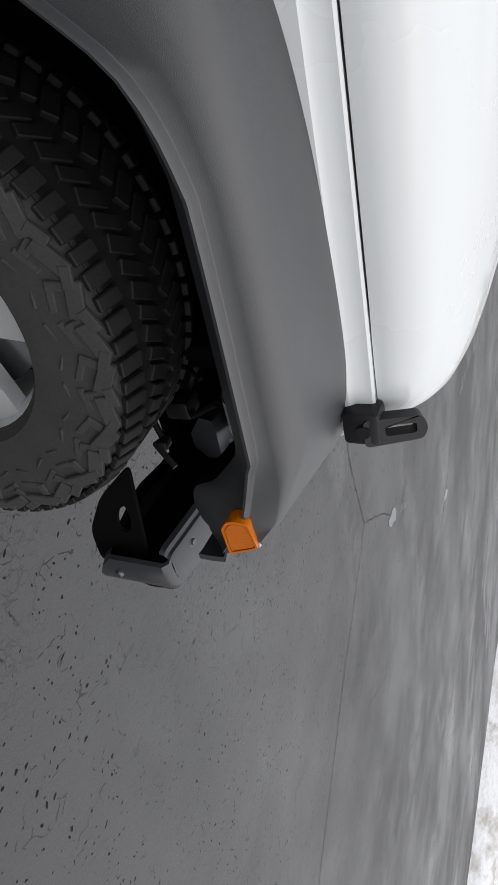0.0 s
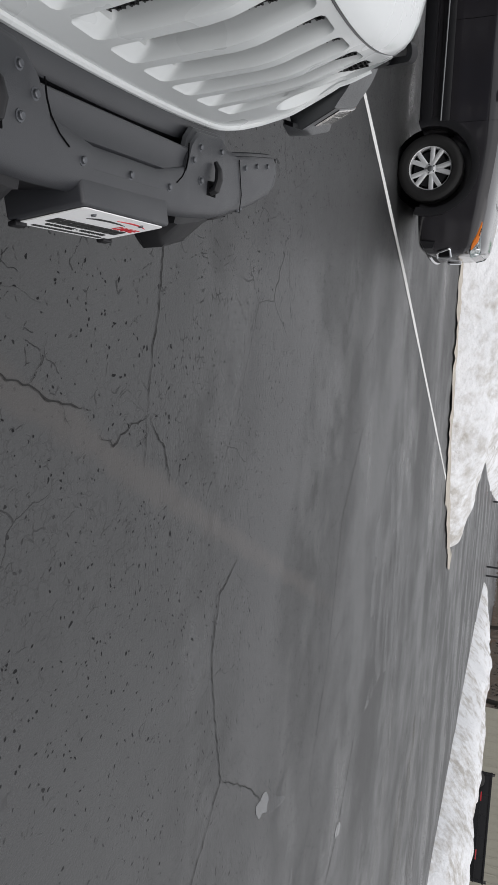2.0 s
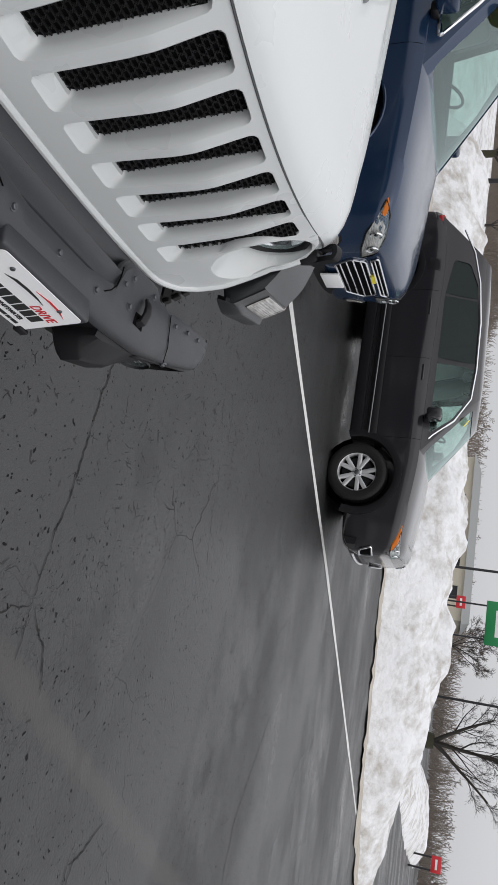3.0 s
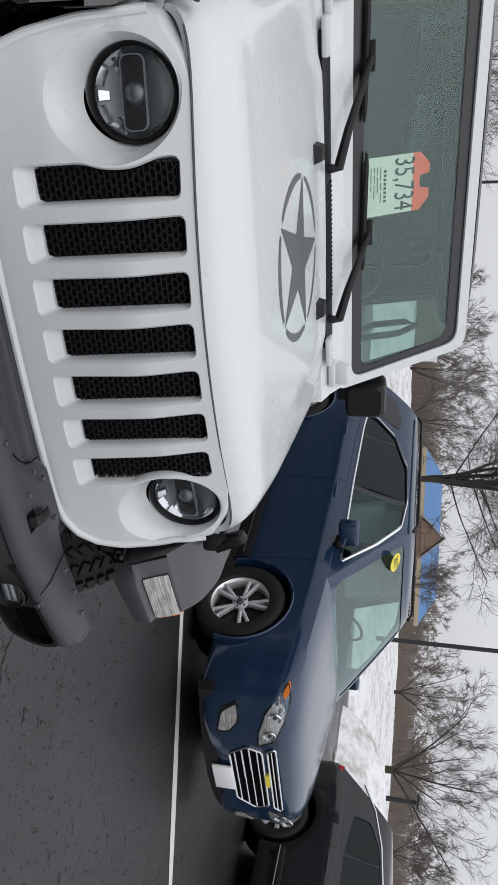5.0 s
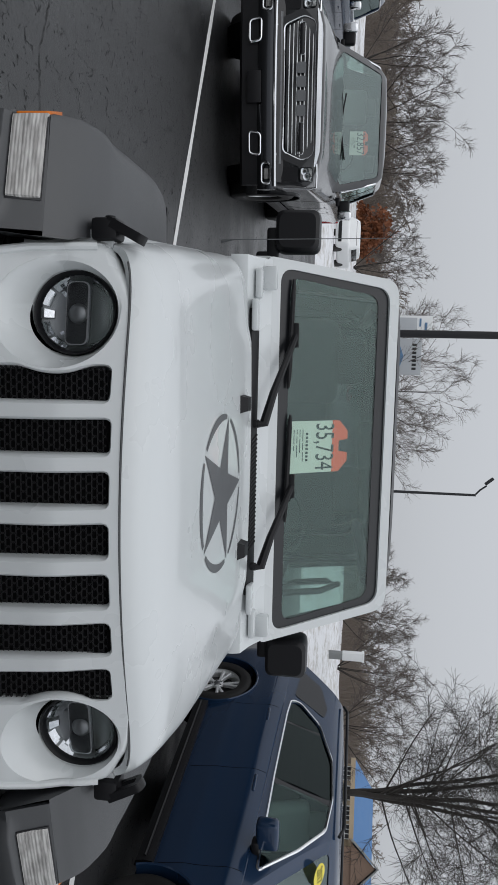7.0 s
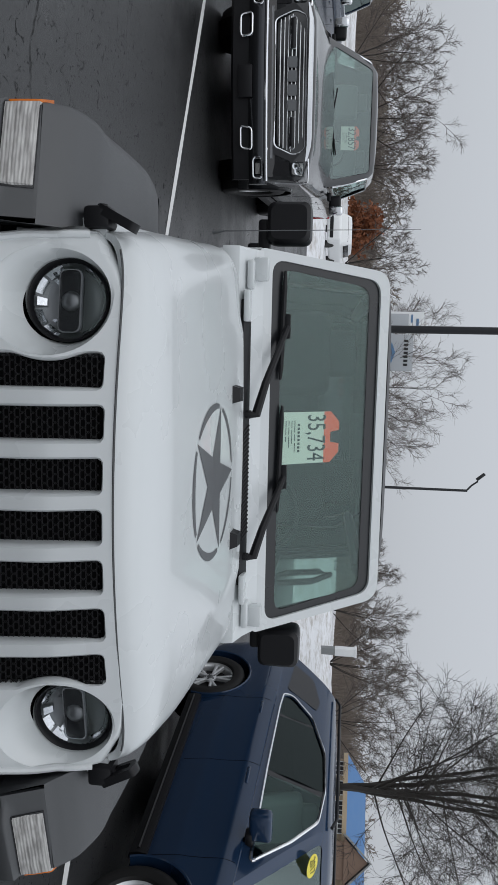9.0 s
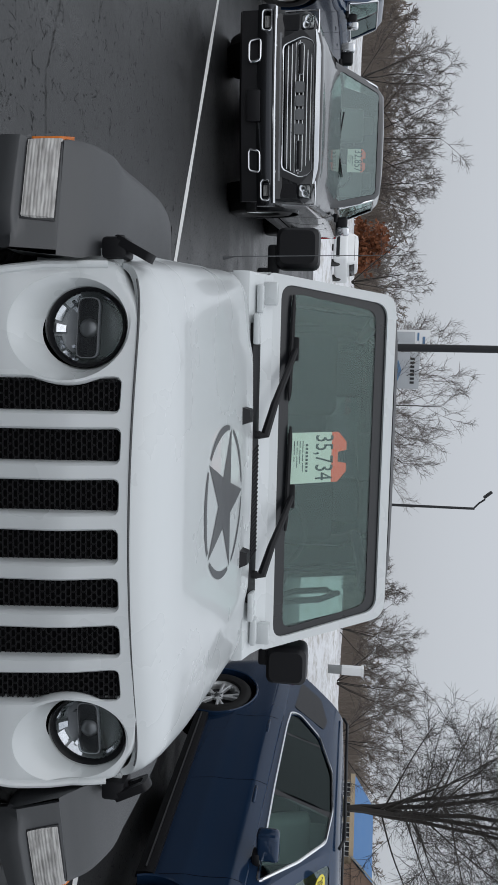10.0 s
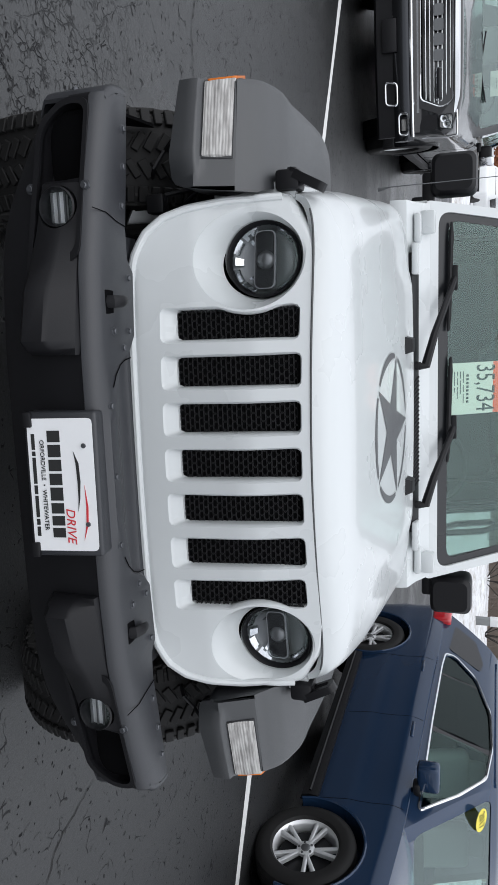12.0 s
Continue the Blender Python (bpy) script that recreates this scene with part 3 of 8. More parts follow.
        for target, blocks in ((tb, tread), (tb, blk)):
            vs, fs = [], []
            for b in blocks:
                o = len(vs)
                b.verts.index_update()
                vs += [v.co.copy() for v in b.verts]
                fs += [[o + v.index for v in f.verts] for f in b.faces]
                b.free()
            me = bpy.data.meshes.new("tmp")
            me.from_pydata(vs, [], fs)
            target.from_mesh(me)
            bpy.data.meshes.remove(me)
        bmesh.ops.transform(tb, matrix=m, verts=tb.verts)
        td = part("tread", tb, TREAD, wh, "black blocks of all-terrain tread")
        td.data.materials.append(RUBBER)
        for pg in list(td.data.polygons)[worn_faces:]:
            pg.material_index = 1
    else:
        for zc in (-0.45, -0.15, 0.15, 0.45):
            add(ty, lathe([(T - 0.004, zc * h - 0.006), (T + 0.001, zc * h - 0.004), (T + 0.001, zc * h + 0.004), (T - 0.004, zc * h + 0.006)], 56, close=True))
    bmesh.ops.transform(ty, matrix=m, verts=ty.verts)
    part("tyre", ty, RUBBER if chunky else TREAD, wh)
    return wh

# ---- the white off-road car ----
SUV = thing("off_road_suv", "white two-door off-road SUV with black plastic flares, on wet asphalt", "car", pose(0, 0, 0, 0, 0, 1.3))


GX, PITCH = 0.011, 0.1168  # middle of the grille and the step from slot to slot


def grille_y(x, z):
    """The grille's face: straight along its foot, bowed and leaning back above."""
    lean = lerp(z, [0.69, 0.96, 1.0, 1.14], [-0.086, -0.069, -0.062, -0.014])
    return lean + lerp(z, [0.69, 0.85, 0.97, 1.14], [0.06, 0.16, 0.29, 0.31]) * (x - GX) ** 2


GZ = [0.690, 0.698, 0.712, 0.737, 0.778, 0.830, 0.92, 1.05, 1.068, 1.08, 1.10, 1.125, 1.137]
GW = [0.42, 0.485, 0.535, 0.578, 0.612, 0.631, 0.650, 0.658, 0.655, 0.635, 0.60, 0.56, 0.48]


BOWL = [(0.509, -0.073, 0.982, 0.150, 1.0), (0.509, 0.008, 0.984, 0.1315, 1.0), (0.509, 0.013, 0.985, 0.1295, 0.92), (0.509, 0.025, 0.990, 0.1200, 0.7), (0.509, 0.075, 1.001, 0.1020, 0.10), (0.509, 0.16, 1.003, 0.1005, 0.0)]


def bowl_ring(s, k, grow=0.0, n=56):
    """One round of the dish that a headlight sits in; the dish is deeper below than above."""
    cx, y, cz, r, lean = BOWL[k]
    out = []
    for i in range(n):
        a = 2 * math.pi * i / n
        x, z = GX + s * (cx + 0.955 * (r + grow) * math.cos(a)), cz + (r + grow) * math.sin(a)
        out.append((x, y + lean * (grille_y(x, z) - 0.008), z))
    return out


def grille_panel():
    zs = sorted(set(np.round(np.concatenate([np.linspace(0.690, 0.73, 8), np.linspace(0.73, 1.06, 26), np.linspace(1.06, 1.137, 9)]), 4)))
    us = np.concatenate([np.linspace(-1, -0.9, 7), np.linspace(-0.9, 0.9, 49)[1:-1], np.linspace(0.9, 1, 7)])

    def sheet(back):
        rows = []
        for z in zs:
            w = lerp(z, GZ, GW)
            row = []
            for u in us:
                x = u * w
                d = min(w - abs(x), (z - 0.690) * 0.9 if abs(x) < 0.5 else 1.0)
                r = 0.022
                rnd = r - math.sqrt(max(r * r - (r - min(d, r)) ** 2, 0)) if d < r else 0
                row.append((x, grille_y(x, z) + rnd + (0.085 if back else 0), z))
            rows.append(row)
        return rows
    f, b = sheet(False), sheet(True)
    bm = bmesh.new()
    fv = [[bm.verts.new(p) for p in r] for r in f]
    bv = [[bm.verts.new(p) for p in r] for r in b]
    nz, nu = len(fv), len(fv[0])
    for i in range(nz - 1):
        for j in range(nu - 1):
            bm.faces.new((fv[i][j], fv[i][j + 1], fv[i + 1][j + 1], fv[i + 1][j]))
            bm.faces.new((bv[i][j], bv[i + 1][j], bv[i + 1][j + 1], bv[i][j + 1]))
        bm.faces.new((fv[i][0], fv[i + 1][0], bv[i + 1][0], bv[i][0]))
        bm.faces.new((fv[i][-1], bv[i][-1], bv[i + 1][-1], fv[i + 1][-1]))
    for j in range(nu - 1):
        bm.faces.new((fv[0][j], bv[0][j], bv[0][j + 1], fv[0][j + 1]))
        bm.faces.new((fv[-1][j], fv[-1][j + 1], bv[-1][j + 1], bv[-1][j]))
    cutters = []
    for i in range(-3, 4):
        xc = GX + i * PITCH

        def dense(hw, z0, z1, y_off, r):
            base = [(xc + px, pz) for px, pz in rounded([(-hw, z0), (hw, z0), (hw, z1), (-hw, z1)], r, 5)]
            out = []
            for a, b in zip(base, base[1:] + base[:1]):
                steps = max(1, int(math.dist(a, b) / 0.02))
                for t in range(steps):
                    x, z = a[0] + (b[0] - a[0]) * t / steps, a[1] + (b[1] - a[1]) * t / steps
                    dz = z - 0.985
                    if abs(i) == 3 and abs(dz) < 0.17:
                        lim = 0.540 - math.sqrt(0.17 ** 2 - dz * dz) + (hw - 0.036)
                        x = min(x, GX + lim) if i > 0 else max(x, GX - lim)
                    out.append((x, grille_y(x, z) + y_off, z))
            return out
        tp = 0.006 if abs(i) == 3 else 0.0
        loops = [dense(0.0475, 0.765, 1.118 - tp, -0.006, 0.020), dense(0.0435, 0.770, 1.114 - tp, 0.0005, 0.017), dense(0.0395, 0.778, 1.111 - tp, 0.0045, 0.014),
                 dense(0.0365, 0.802, 1.108 - tp, 0.022, 0.010), dense(0.0360, 0.803, 1.108 - tp, 0.080, 0.010)]
        # the loops are resampled to one count so that they can be joined
        def resample(p, k):
            q = [Vector(v) for v in p] + [Vector(p[0])]
            s = np.cumsum([0] + [(q[j + 1] - q[j]).length for j in range(len(q) - 1)])
            out = []
            for t in np.linspace(0, s[-1], k, endpoint=False):
                out.append(tuple(float(np.interp(t, s, [v[ax] for v in q])) for ax in range(3)))
            return out
        cutters.append(loft([resample(p, 80) for p in loops], ring=True, caps=True))
    for s in (-1, 1):
        cutters.append(loft([bowl_ring(s, d) for d in range(6)], ring=True, caps=True))
    return carve(bm, cutters)


part("grille_panel", grille_panel(), WHITE, SUV, angle=48)
rim = [(lerp(z, GZ, GW) - 0.010, z) for z in np.linspace(1.05, 0.709, 26)] + [(0.49, 0.703), (0.45, 0.6975), (0.40, 0.696)] + [(x, 0.6955) for x in np.linspace(0.33, 0.0, 7)]
rim += [(-x, z) for x, z in rim[-2::-1]]
part("grille_lip", tube([(x, grille_y(x, z) + 0.002, z) for x, z in rim], 0.0105, 10), WHITE, SUV, "rolled edge of the grille")


def grille_side():
    rows = []
    for z in np.linspace(0.985, 1.072, 10):
        w = lerp(z, GZ, GW)
        e = grille_y(w, z) + 0.020
        rows.append([(w - 0.03, e + 0.03, z), (w - 0.001, e, z), (w + 0.006, e + 0.02, z), (w + 0.010, e + 0.06, z), (w + 0.012, 0.24, z), (w - 0.03, 0.24, z)])
    return loft(rows, ring=True, caps=True)


for s, bm in sides(grille_side):
    part("grille_side", bm, WHITE, SUV, angle=60)


def honeycomb(w, h, end=0, dx=0.0208, dz=0.0122, bar=0.0011):
    """A net of hexagons in x and z that are long across, with some depth; an end net stops short of the lamp dish."""
    bm = bmesh.new()

    def edge(z):
        dz2 = 0.17 ** 2 - (z + 0.797 - 0.985) ** 2
        return min(w / 2, 0.538 - math.sqrt(dz2) - 3 * PITCH) if end and dz2 > 0 else w / 2

    def clip(x, z):
        return min(max(x, -w / 2 if end >= 0 else -edge(z)), w / 2 if end <= 0 else edge(z))
    for r in range(int(h / dz) + 1):
        for c in range(-3, 4):
            x, z = (c + (0.5 if r % 2 else 0)) * dx, r * dz
            if abs(x) > w / 2 + dx * 0.3 or end * x > edge(z) + 0.008:
                continue

            def hexagon(k, y):
                a, b, e = dx * 0.66 - k, dx * 0.34 - k * 0.5, dz * 0.5 - k
                return [bm.verts.new((clip(x + u, z + v), y, min(z + v, 0.3065))) for u, v in ((a, 0), (b, e), (-b, e), (-a, 0), (-b, -e), (b, -e))]
            out, inn, dep = hexagon(-0.0002, 0), hexagon(bar, 0), hexagon(bar * 1.6, 0.010)
            for k in range(6):
                j = (k + 1) % 6
                bm.faces.new((out[k], out[j], inn[j], inn[k]))
                bm.faces.new((inn[k], inn[j], dep[j], dep[k]))
    return bm


NETS = {e: mesh_of("grille_mesh", honeycomb(0.074, 0.308, e), GRILLE, 20) for e in (-1, 0, 1)}
for i in range(-3, 4):
    ob = new("grille_mesh", NETS[i // 3 if abs(i) == 3 else 0])
    ob.parent = SUV
    ob.matrix_basis = pose(GX + i * PITCH, grille_y(GX + i * PITCH, 0.8) + 0.031, 0.797, -8.5)
for s in (-1, 1):
    part("lamp_collar", loft([[(x, y - 0.002, z) for x, y, z in bowl_ring(s, 4, -0.0012)], bowl_ring(s, 5, -0.0015), bowl_ring(s, 5, -0.008)], ring=True), WHITE, SUV, angle=60)
# near-black plates added close behind the nets for the shade in the slots
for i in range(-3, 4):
    bk = part("slot_shade_plate", box(-0.010 * (i // 3 if abs(i) == 3 else 0), 0.0095, 0.152, 0.080, 0.010, 0.324, 0.002), DARK, SUV)
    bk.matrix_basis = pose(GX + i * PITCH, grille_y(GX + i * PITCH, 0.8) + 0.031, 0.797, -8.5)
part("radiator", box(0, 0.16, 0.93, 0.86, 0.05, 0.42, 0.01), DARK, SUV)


def headlight(s):
    m = Matrix.Translation((GX + s * 0.509, 0.081, 1.003)) @ Matrix.Rotation(radians(s * 9), 4, "Z") @ FRONT @ Matrix.Scale(0.94, 4)
    lamp = part("headlight", lathe([(0.0, -0.05), (0.075, -0.05), (0.094, -0.02), (0.1045, 0.0), (0.1055, 0.010), (0.1035, 0.014), (0.1000, 0.010), (0.0975, 0.0), (0.080, -0.035), (0.0, -0.045)], 48, m),
                BLACK, SUV, "round LED headlight in a black bezel")
    for a0, a1, r0, r1 in ((196, 226, 0.078, 0.092), (231, 257, 0.080, 0.093), (263, 278, 0.066, 0.086), (284, 309, 0.080, 0.093), (314, 343, 0.078, 0.092), (213, 222, 0.052, 0.066), (318, 327, 0.052, 0.066),
                           (22, 60, 0.080, 0.092), (66, 86, 0.078, 0.088), (94, 112, 0.080, 0.090), (120, 158, 0.080, 0.092)):
        an = [radians(a) for a in np.linspace(a0, a1, 6)]
        lo = [(r1 * math.cos(a), r1 * math.sin(a), -0.010) for a in an] + [(r0 * math.cos(a), r0 * math.sin(a), -0.026) for a in an[::-1]]
        hi = [(x, y, z + 0.006) for x, y, z in lo]
        seg = hull_box(lo, hi)
        bmesh.ops.transform(seg, matrix=m, verts=seg.verts)
        part("reflector", seg, LAMPMIRROR, lamp, "mirrored reflector segment")
    bar = slab(rounded([(-0.076, -0.028), (0.076, -0.028), (0.076, 0.026), (-0.076, 0.026)], 0.018, 5), lambda u, v, d: (u, v, d), -0.03, -0.010)
    bmesh.ops.transform(bar, matrix=m, verts=bar.verts)
    part("lamp_bar", bar, GLOSSBLACK, lamp)
    rims = ring_plate(rounded([(-0.079, -0.031), (0.079, -0.031), (0.079, 0.029), (-0.079, 0.029)], 0.020, 5), rounded([(-0.0765, -0.0285), (0.0765, -0.0285), (0.0765, 0.0245), (-0.0765, 0.0245)], 0.018, 5), lambda u, v, d: (u, v, d), -0.014, -0.005)
    bmesh.ops.transform(rims, matrix=m, verts=rims.verts)
    part("trim_strip", rims, CHROME, lamp)
    part("projector_lens", lathe([(0, 0.006), (0.012, 0.004), (0.022, -0.003), (0.027, -0.013)], 28, m), GUNMETAL, lamp)
    part("lamp_dish", lathe([(0.0, -0.040), (0.06, -0.036), (0.086, -0.020), (0.0970, -0.002), (0.0975, -0.006), (0.075, -0.044), (0.0, -0.046)], 40, m), GUNMETAL, lamp, "dark mirrored lamp dish")
    gl = part("lens", lathe([(0, 0.024), (0.032, 0.022), (0.064, 0.016), (0.087, 0.008), (0.0985, 0.001)], 40, m), LAMPGLASS, lamp, "clear domed lens")
    gl.visible_shadow = False


for s in (-1, 1):
    headlight(s)

HY = [0.0, 0.010, 0.030, 0.065, 0.12, 0.20, 0.35, 0.60, 0.88, 1.08, 1.165, 1.190, 1.198]
HZ = [1.139, 1.156, 1.174, 1.190, 1.203, 1.212, 1.222, 1.234, 1.245, 1.251, 1.252, 1.249, 1.238]
HW = [0.655, 0.660, 0.665, 0.670, 0.677, 0.685, 0.698, 0.719, 0.744, 0.762, 0.767, 0.768, 0.768]


def hood_point(u, y):
    w, zc = lerp(y, HY, HW), lerp(y, HY, HZ)
    zs = lerp(y, [0, 0.3, 0.9, 1.235], [1.080, 1.091, 1.107, 1.120])
    p = lerp(y, [0, 0.1, 0.4], [10, 10, 11])
    x = u * w
    z = zs + (zc - zs) * max(1 - abs(u) ** p, 0) ** (1 / 2.1)
    z -= 0.014 * u * u * smooth(y / 0.3) * (1 - abs(u) ** 8)
    z += 0.011 * smooth((0.52 - abs(x)) / 0.07) * smooth((y - 0.30) / 0.7)
    bow = (-0.015 + 0.31 * x * x) * (1 - smooth(y / 0.5))
    back = 0.03 * (abs(u) ** 2) * smooth((y - 0.9) / 0.3)
    return (x, y + bow - back, z)


def hood_skin():
    us = [math.sin(t) for t in np.linspace(-math.pi / 2, math.pi / 2, 61)]
    ys = list(HY[:5]) + list(np.linspace(0.16, 1.15, 30)) + list(HY[-3:])
    rows = [[hood_point(u, y) for u in us] for y in ys]
    # a folded edge all round gives the sheet its thickness
    inner = [[(x * 0.985, y + (0.012 if k == 0 else (-0.012 if k == len(rows) - 1 else 0)), z - 0.016) for x, y, z in r] for k, r in enumerate(rows)]
    bm = loft(rows)
    add(bm, loft([rows[0], inner[0]]))
    add(bm, loft([rows[-1], inner[-1]]))
    add(bm, loft([[r[0] for r in rows], [(r[0][0] * 0.985, r[0][1], r[0][2] - 0.004) for r in rows]]))
    add(bm, loft([[r[-1] for r in rows], [(r[-1][0] * 0.985, r[-1][1], r[-1][2] - 0.004) for r in rows]]))
    bmesh.ops.remove_doubles(bm, verts=bm.verts, dist=0.0004)
    return bm


HOOD = part("hood", hood_skin(), WHITE, SUV, "white hood with a grey star decal", angle=40)


# a dark bar added to draw the gap between hood and grille
seam = [hood_point(u, 0.0) for u in np.linspace(-0.94, 0.94, 49)]
part("hood_gap_bar", tube([(x, y - 0.0005, z - 0.003) for x, y, z in seam], 0.0022, 6), PLASTIC, HOOD, "thin dark line drawn along the gap at the front edge")


def on_hood(x, y):
    """A place on the hood's skin above x, y."""
    yy = y
    for _ in range(4):
        u = x / lerp(yy, HY, HW)
        p = hood_point(u, yy)
        yy += y - p[1]
    return Vector(hood_point(x / lerp(yy, HY, HW), yy))


def drape(poly, lift=0.0015, step=0.02):
    """A flat outline in x and y laid onto the hood, finely enough to follow it."""
    bm = bmesh.new()
    pts = []
    for a, b in zip(poly, poly[1:] + poly[:1]):
        k = max(1, int(math.dist(a, b) / step))
        pts += [(a[0] + (b[0] - a[0]) * t / k, a[1] + (b[1] - a[1]) * t / k) for t in range(k)]
    es = [bm.verts.new((x, y, 0)) for x, y in pts]
    edges = [bm.edges.new((es[i], es[(i + 1) % len(es)])) for i in range(len(es))]
    bmesh.ops.triangle_fill(bm, edges=edges, use_beauty=True)
    for _ in range(2):
        bmesh.ops.subdivide_edges(bm, edges=[e for e in bm.edges if e.calc_length() > step * 1.5], cuts=1)
        bmesh.ops.triangulate(bm, faces=bm.faces)
    for v in bm.verts:
        q = on_hood(v.co.x, v.co.y)
        v.co.z = q.z + lift
    return bm


# the star: its five points lie on a broken ring
SX, SY, SRX, SRY = 0.025, 0.675, 0.248, 0.255


def ring_arc(a0, a1, t):
    an = np.linspace(radians(a0), radians(a1), 22)
    mid = (a0 + a1) / 2
    outer = [(SX + SRX * math.cos(a), SY + SRY * math.sin(a)) for a in an]
    inner = []
    for a in an[::-1]:
        k = 1 - t * (0.55 + 0.45 * math.sin(math.pi * (a - an[0]) / (an[-1] - an[0])))
        inner.append((SX + SRX * k * math.cos(a), SY + SRY * k * math.sin(a)))
    return outer + inner


def star():
    pts = []
    for k in range(10):
        a = math.pi / 2 + k * math.pi / 5
        r = 1.03 if k % 2 == 0 else 0.36
        pts.append((SX + SRX * 0.97 * r * math.cos(a), SY + SRY * 0.97 * r * math.sin(a)))
    return pts


decal = drape(star())
for a0, a1, t in ((24, 84, 0.085), (96, 156, 0.085), (-49, 13, 0.105), (167, 229, 0.105), (239, 301, 0.115)):
    add(decal, drape(ring_arc(a0, a1, t)))
part("star_decal", decal, DECAL, HOOD, "dark grey star decal in a broken ring")
for x in (-0.235, 0.285):
    p = on_hood(x, 0.965)
    part("hood_bumper", hull_box([p + Vector(v) for v in ((-0.034, -0.036, -0.01), (0.034, -0.036, -0.01), (0.034, 0.036, -0.01), (-0.034, 0.036, -0.01))],
                                 [p + Vector(v) for v in ((-0.022, -0.018, 0.024), (0.022, -0.018, 0.024), (0.024, 0.028, 0.028), (-0.024, 0.028, 0.028))]), BLACK, HOOD, "black rubber bumper")


def latch():
    bm = box(0.690, 0.128, 1.062, 0.052, 0.066, 0.064, 0.010, 2)
    add(bm, tube([(0.712, 0.128, 1.068), (0.722, 0.128, 1.068)], 0.012, 16))
    lever = rounded([(0.0, -0.030), (0.118, -0.022), (0.128, 0.0), (0.118, 0.026), (0.0, 0.026)], 0.012, 3)
    hole = rounded([(0.042, -0.010), (0.105, -0.008), (0.105, 0.012), (0.042, 0.012)], 0.006, 3)
    k = len(lever)

    def lay(u, v, d):
        return (0.708 - u * 0.40 + d * 0.8, 0.126 - u * 0.12 + v * 1.0, 1.062 + u * 0.74 + d * 0.45)
    # both loops need one count
    hole = (hole + hole)[:k] if len(hole) >= k else hole + [hole[-1]] * (k - len(hole))
    add(bm, ring_plate(lever, hole, lay, -0.008, 0.016))
    return bm


for s, bm in sides(latch):
    part("hood_latch", bm, BLACK, SUV, "black rubber hood latch")


def fender_side():
    rows = []
    for y in np.linspace(0.118, 1.32, 26):
        w = lerp(y, HY, HW)
        zs = lerp(y, [0, 0.3, 0.9, 1.235], [1.080, 1.091, 1.107, 1.120])
        x = w + 0.003
        rows.append([(x - 0.03, y, zs - 0.008), (x - 0.004, y, zs - 0.004), (x, y, zs - 0.008), (x + 0.002, y, zs - 0.035), (x + 0.010, y, zs - 0.045), (x + 0.012, y, zs - 0.10), (x + 0.012, y, 0.86), (x - 0.02, y, 0.86)])
    return loft(rows, caps=True, ring=True)


for s, bm in sides(fender_side):
    part("fender", bm, WHITE, SUV)

FY = [-0.030, -0.020, -0.010, 0.008, 0.045, 0.085, 0.12, 0.17, 0.26, 0.40, 0.55, 0.65, 0.74, 0.82, 0.89, 0.95, 1.0, 1.05, 1.09]
FT = [0.9545, 0.966, 0.982, 1.000, 1.014, 1.024, 1.031, 1.038, 1.044, 1.047, 1.046, 1.041, 1.032, 1.017, 0.995, 0.960, 0.91, 0.845, 0.76]
FL = [0.825, 0.825, 0.822, 0.818, 0.816, 0.83, 0.872, 0.915, 0.932, 0.936, 0.930, 0.915, 0.89, 0.855, 0.81, 0.76, 0.70, 0.64, 0.57]
FX = [0.940, 0.940, 0.943, 0.945, 0.945, 0.944, 0.945, 0.945, 0.945, 0.945, 0.945, 0.945, 0.944, 0.943, 0.942, 0.940, 0.937, 0.934, 0.932]


LIPY = [0.2, 0.61, 0.65, 0.70, 0.75, 0.79, 0.83, 0.88, 0.95, 1.09]
LIPZ = [0.979, 0.981, 0.973, 0.958, 0.931, 0.891, 0.845, 0.775, 0.68, 0.56]


LIP = list(zip(*glide(list(zip(LIPY, LIPZ)), 5)))


def flare_face(x, z, lipped=True):
    """How far back the blunt front of a flare lies: it leans back, sweeps round to the side, and has a lip below the lamp."""
    lean = lerp(z, [0.79, 0.82, 0.868, 0.955, 1.0], [-0.009, -0.021, -0.037, 0.009, 0.039])
    lip = lerp(z, [0.79, 0.806, 0.868, 0.876, 0.8805, 0.884, 0.885], [-0.045, -0.054, -0.056, -0.052, -0.038, -0.0285, 1.0])
    if lipped:
        lean += (min(lip, lean) - lean) * smooth((x - 0.675) / 0.08)
    return lean + 0.245 * max(x - 0.737, -0.08) + 6.0 * max(x - 0.905, 0) ** 2


def marker_plane(y):
    """The flat on the flare's corner that holds the side marker."""
    return 0.921 + 0.27 * (y - 0.02)


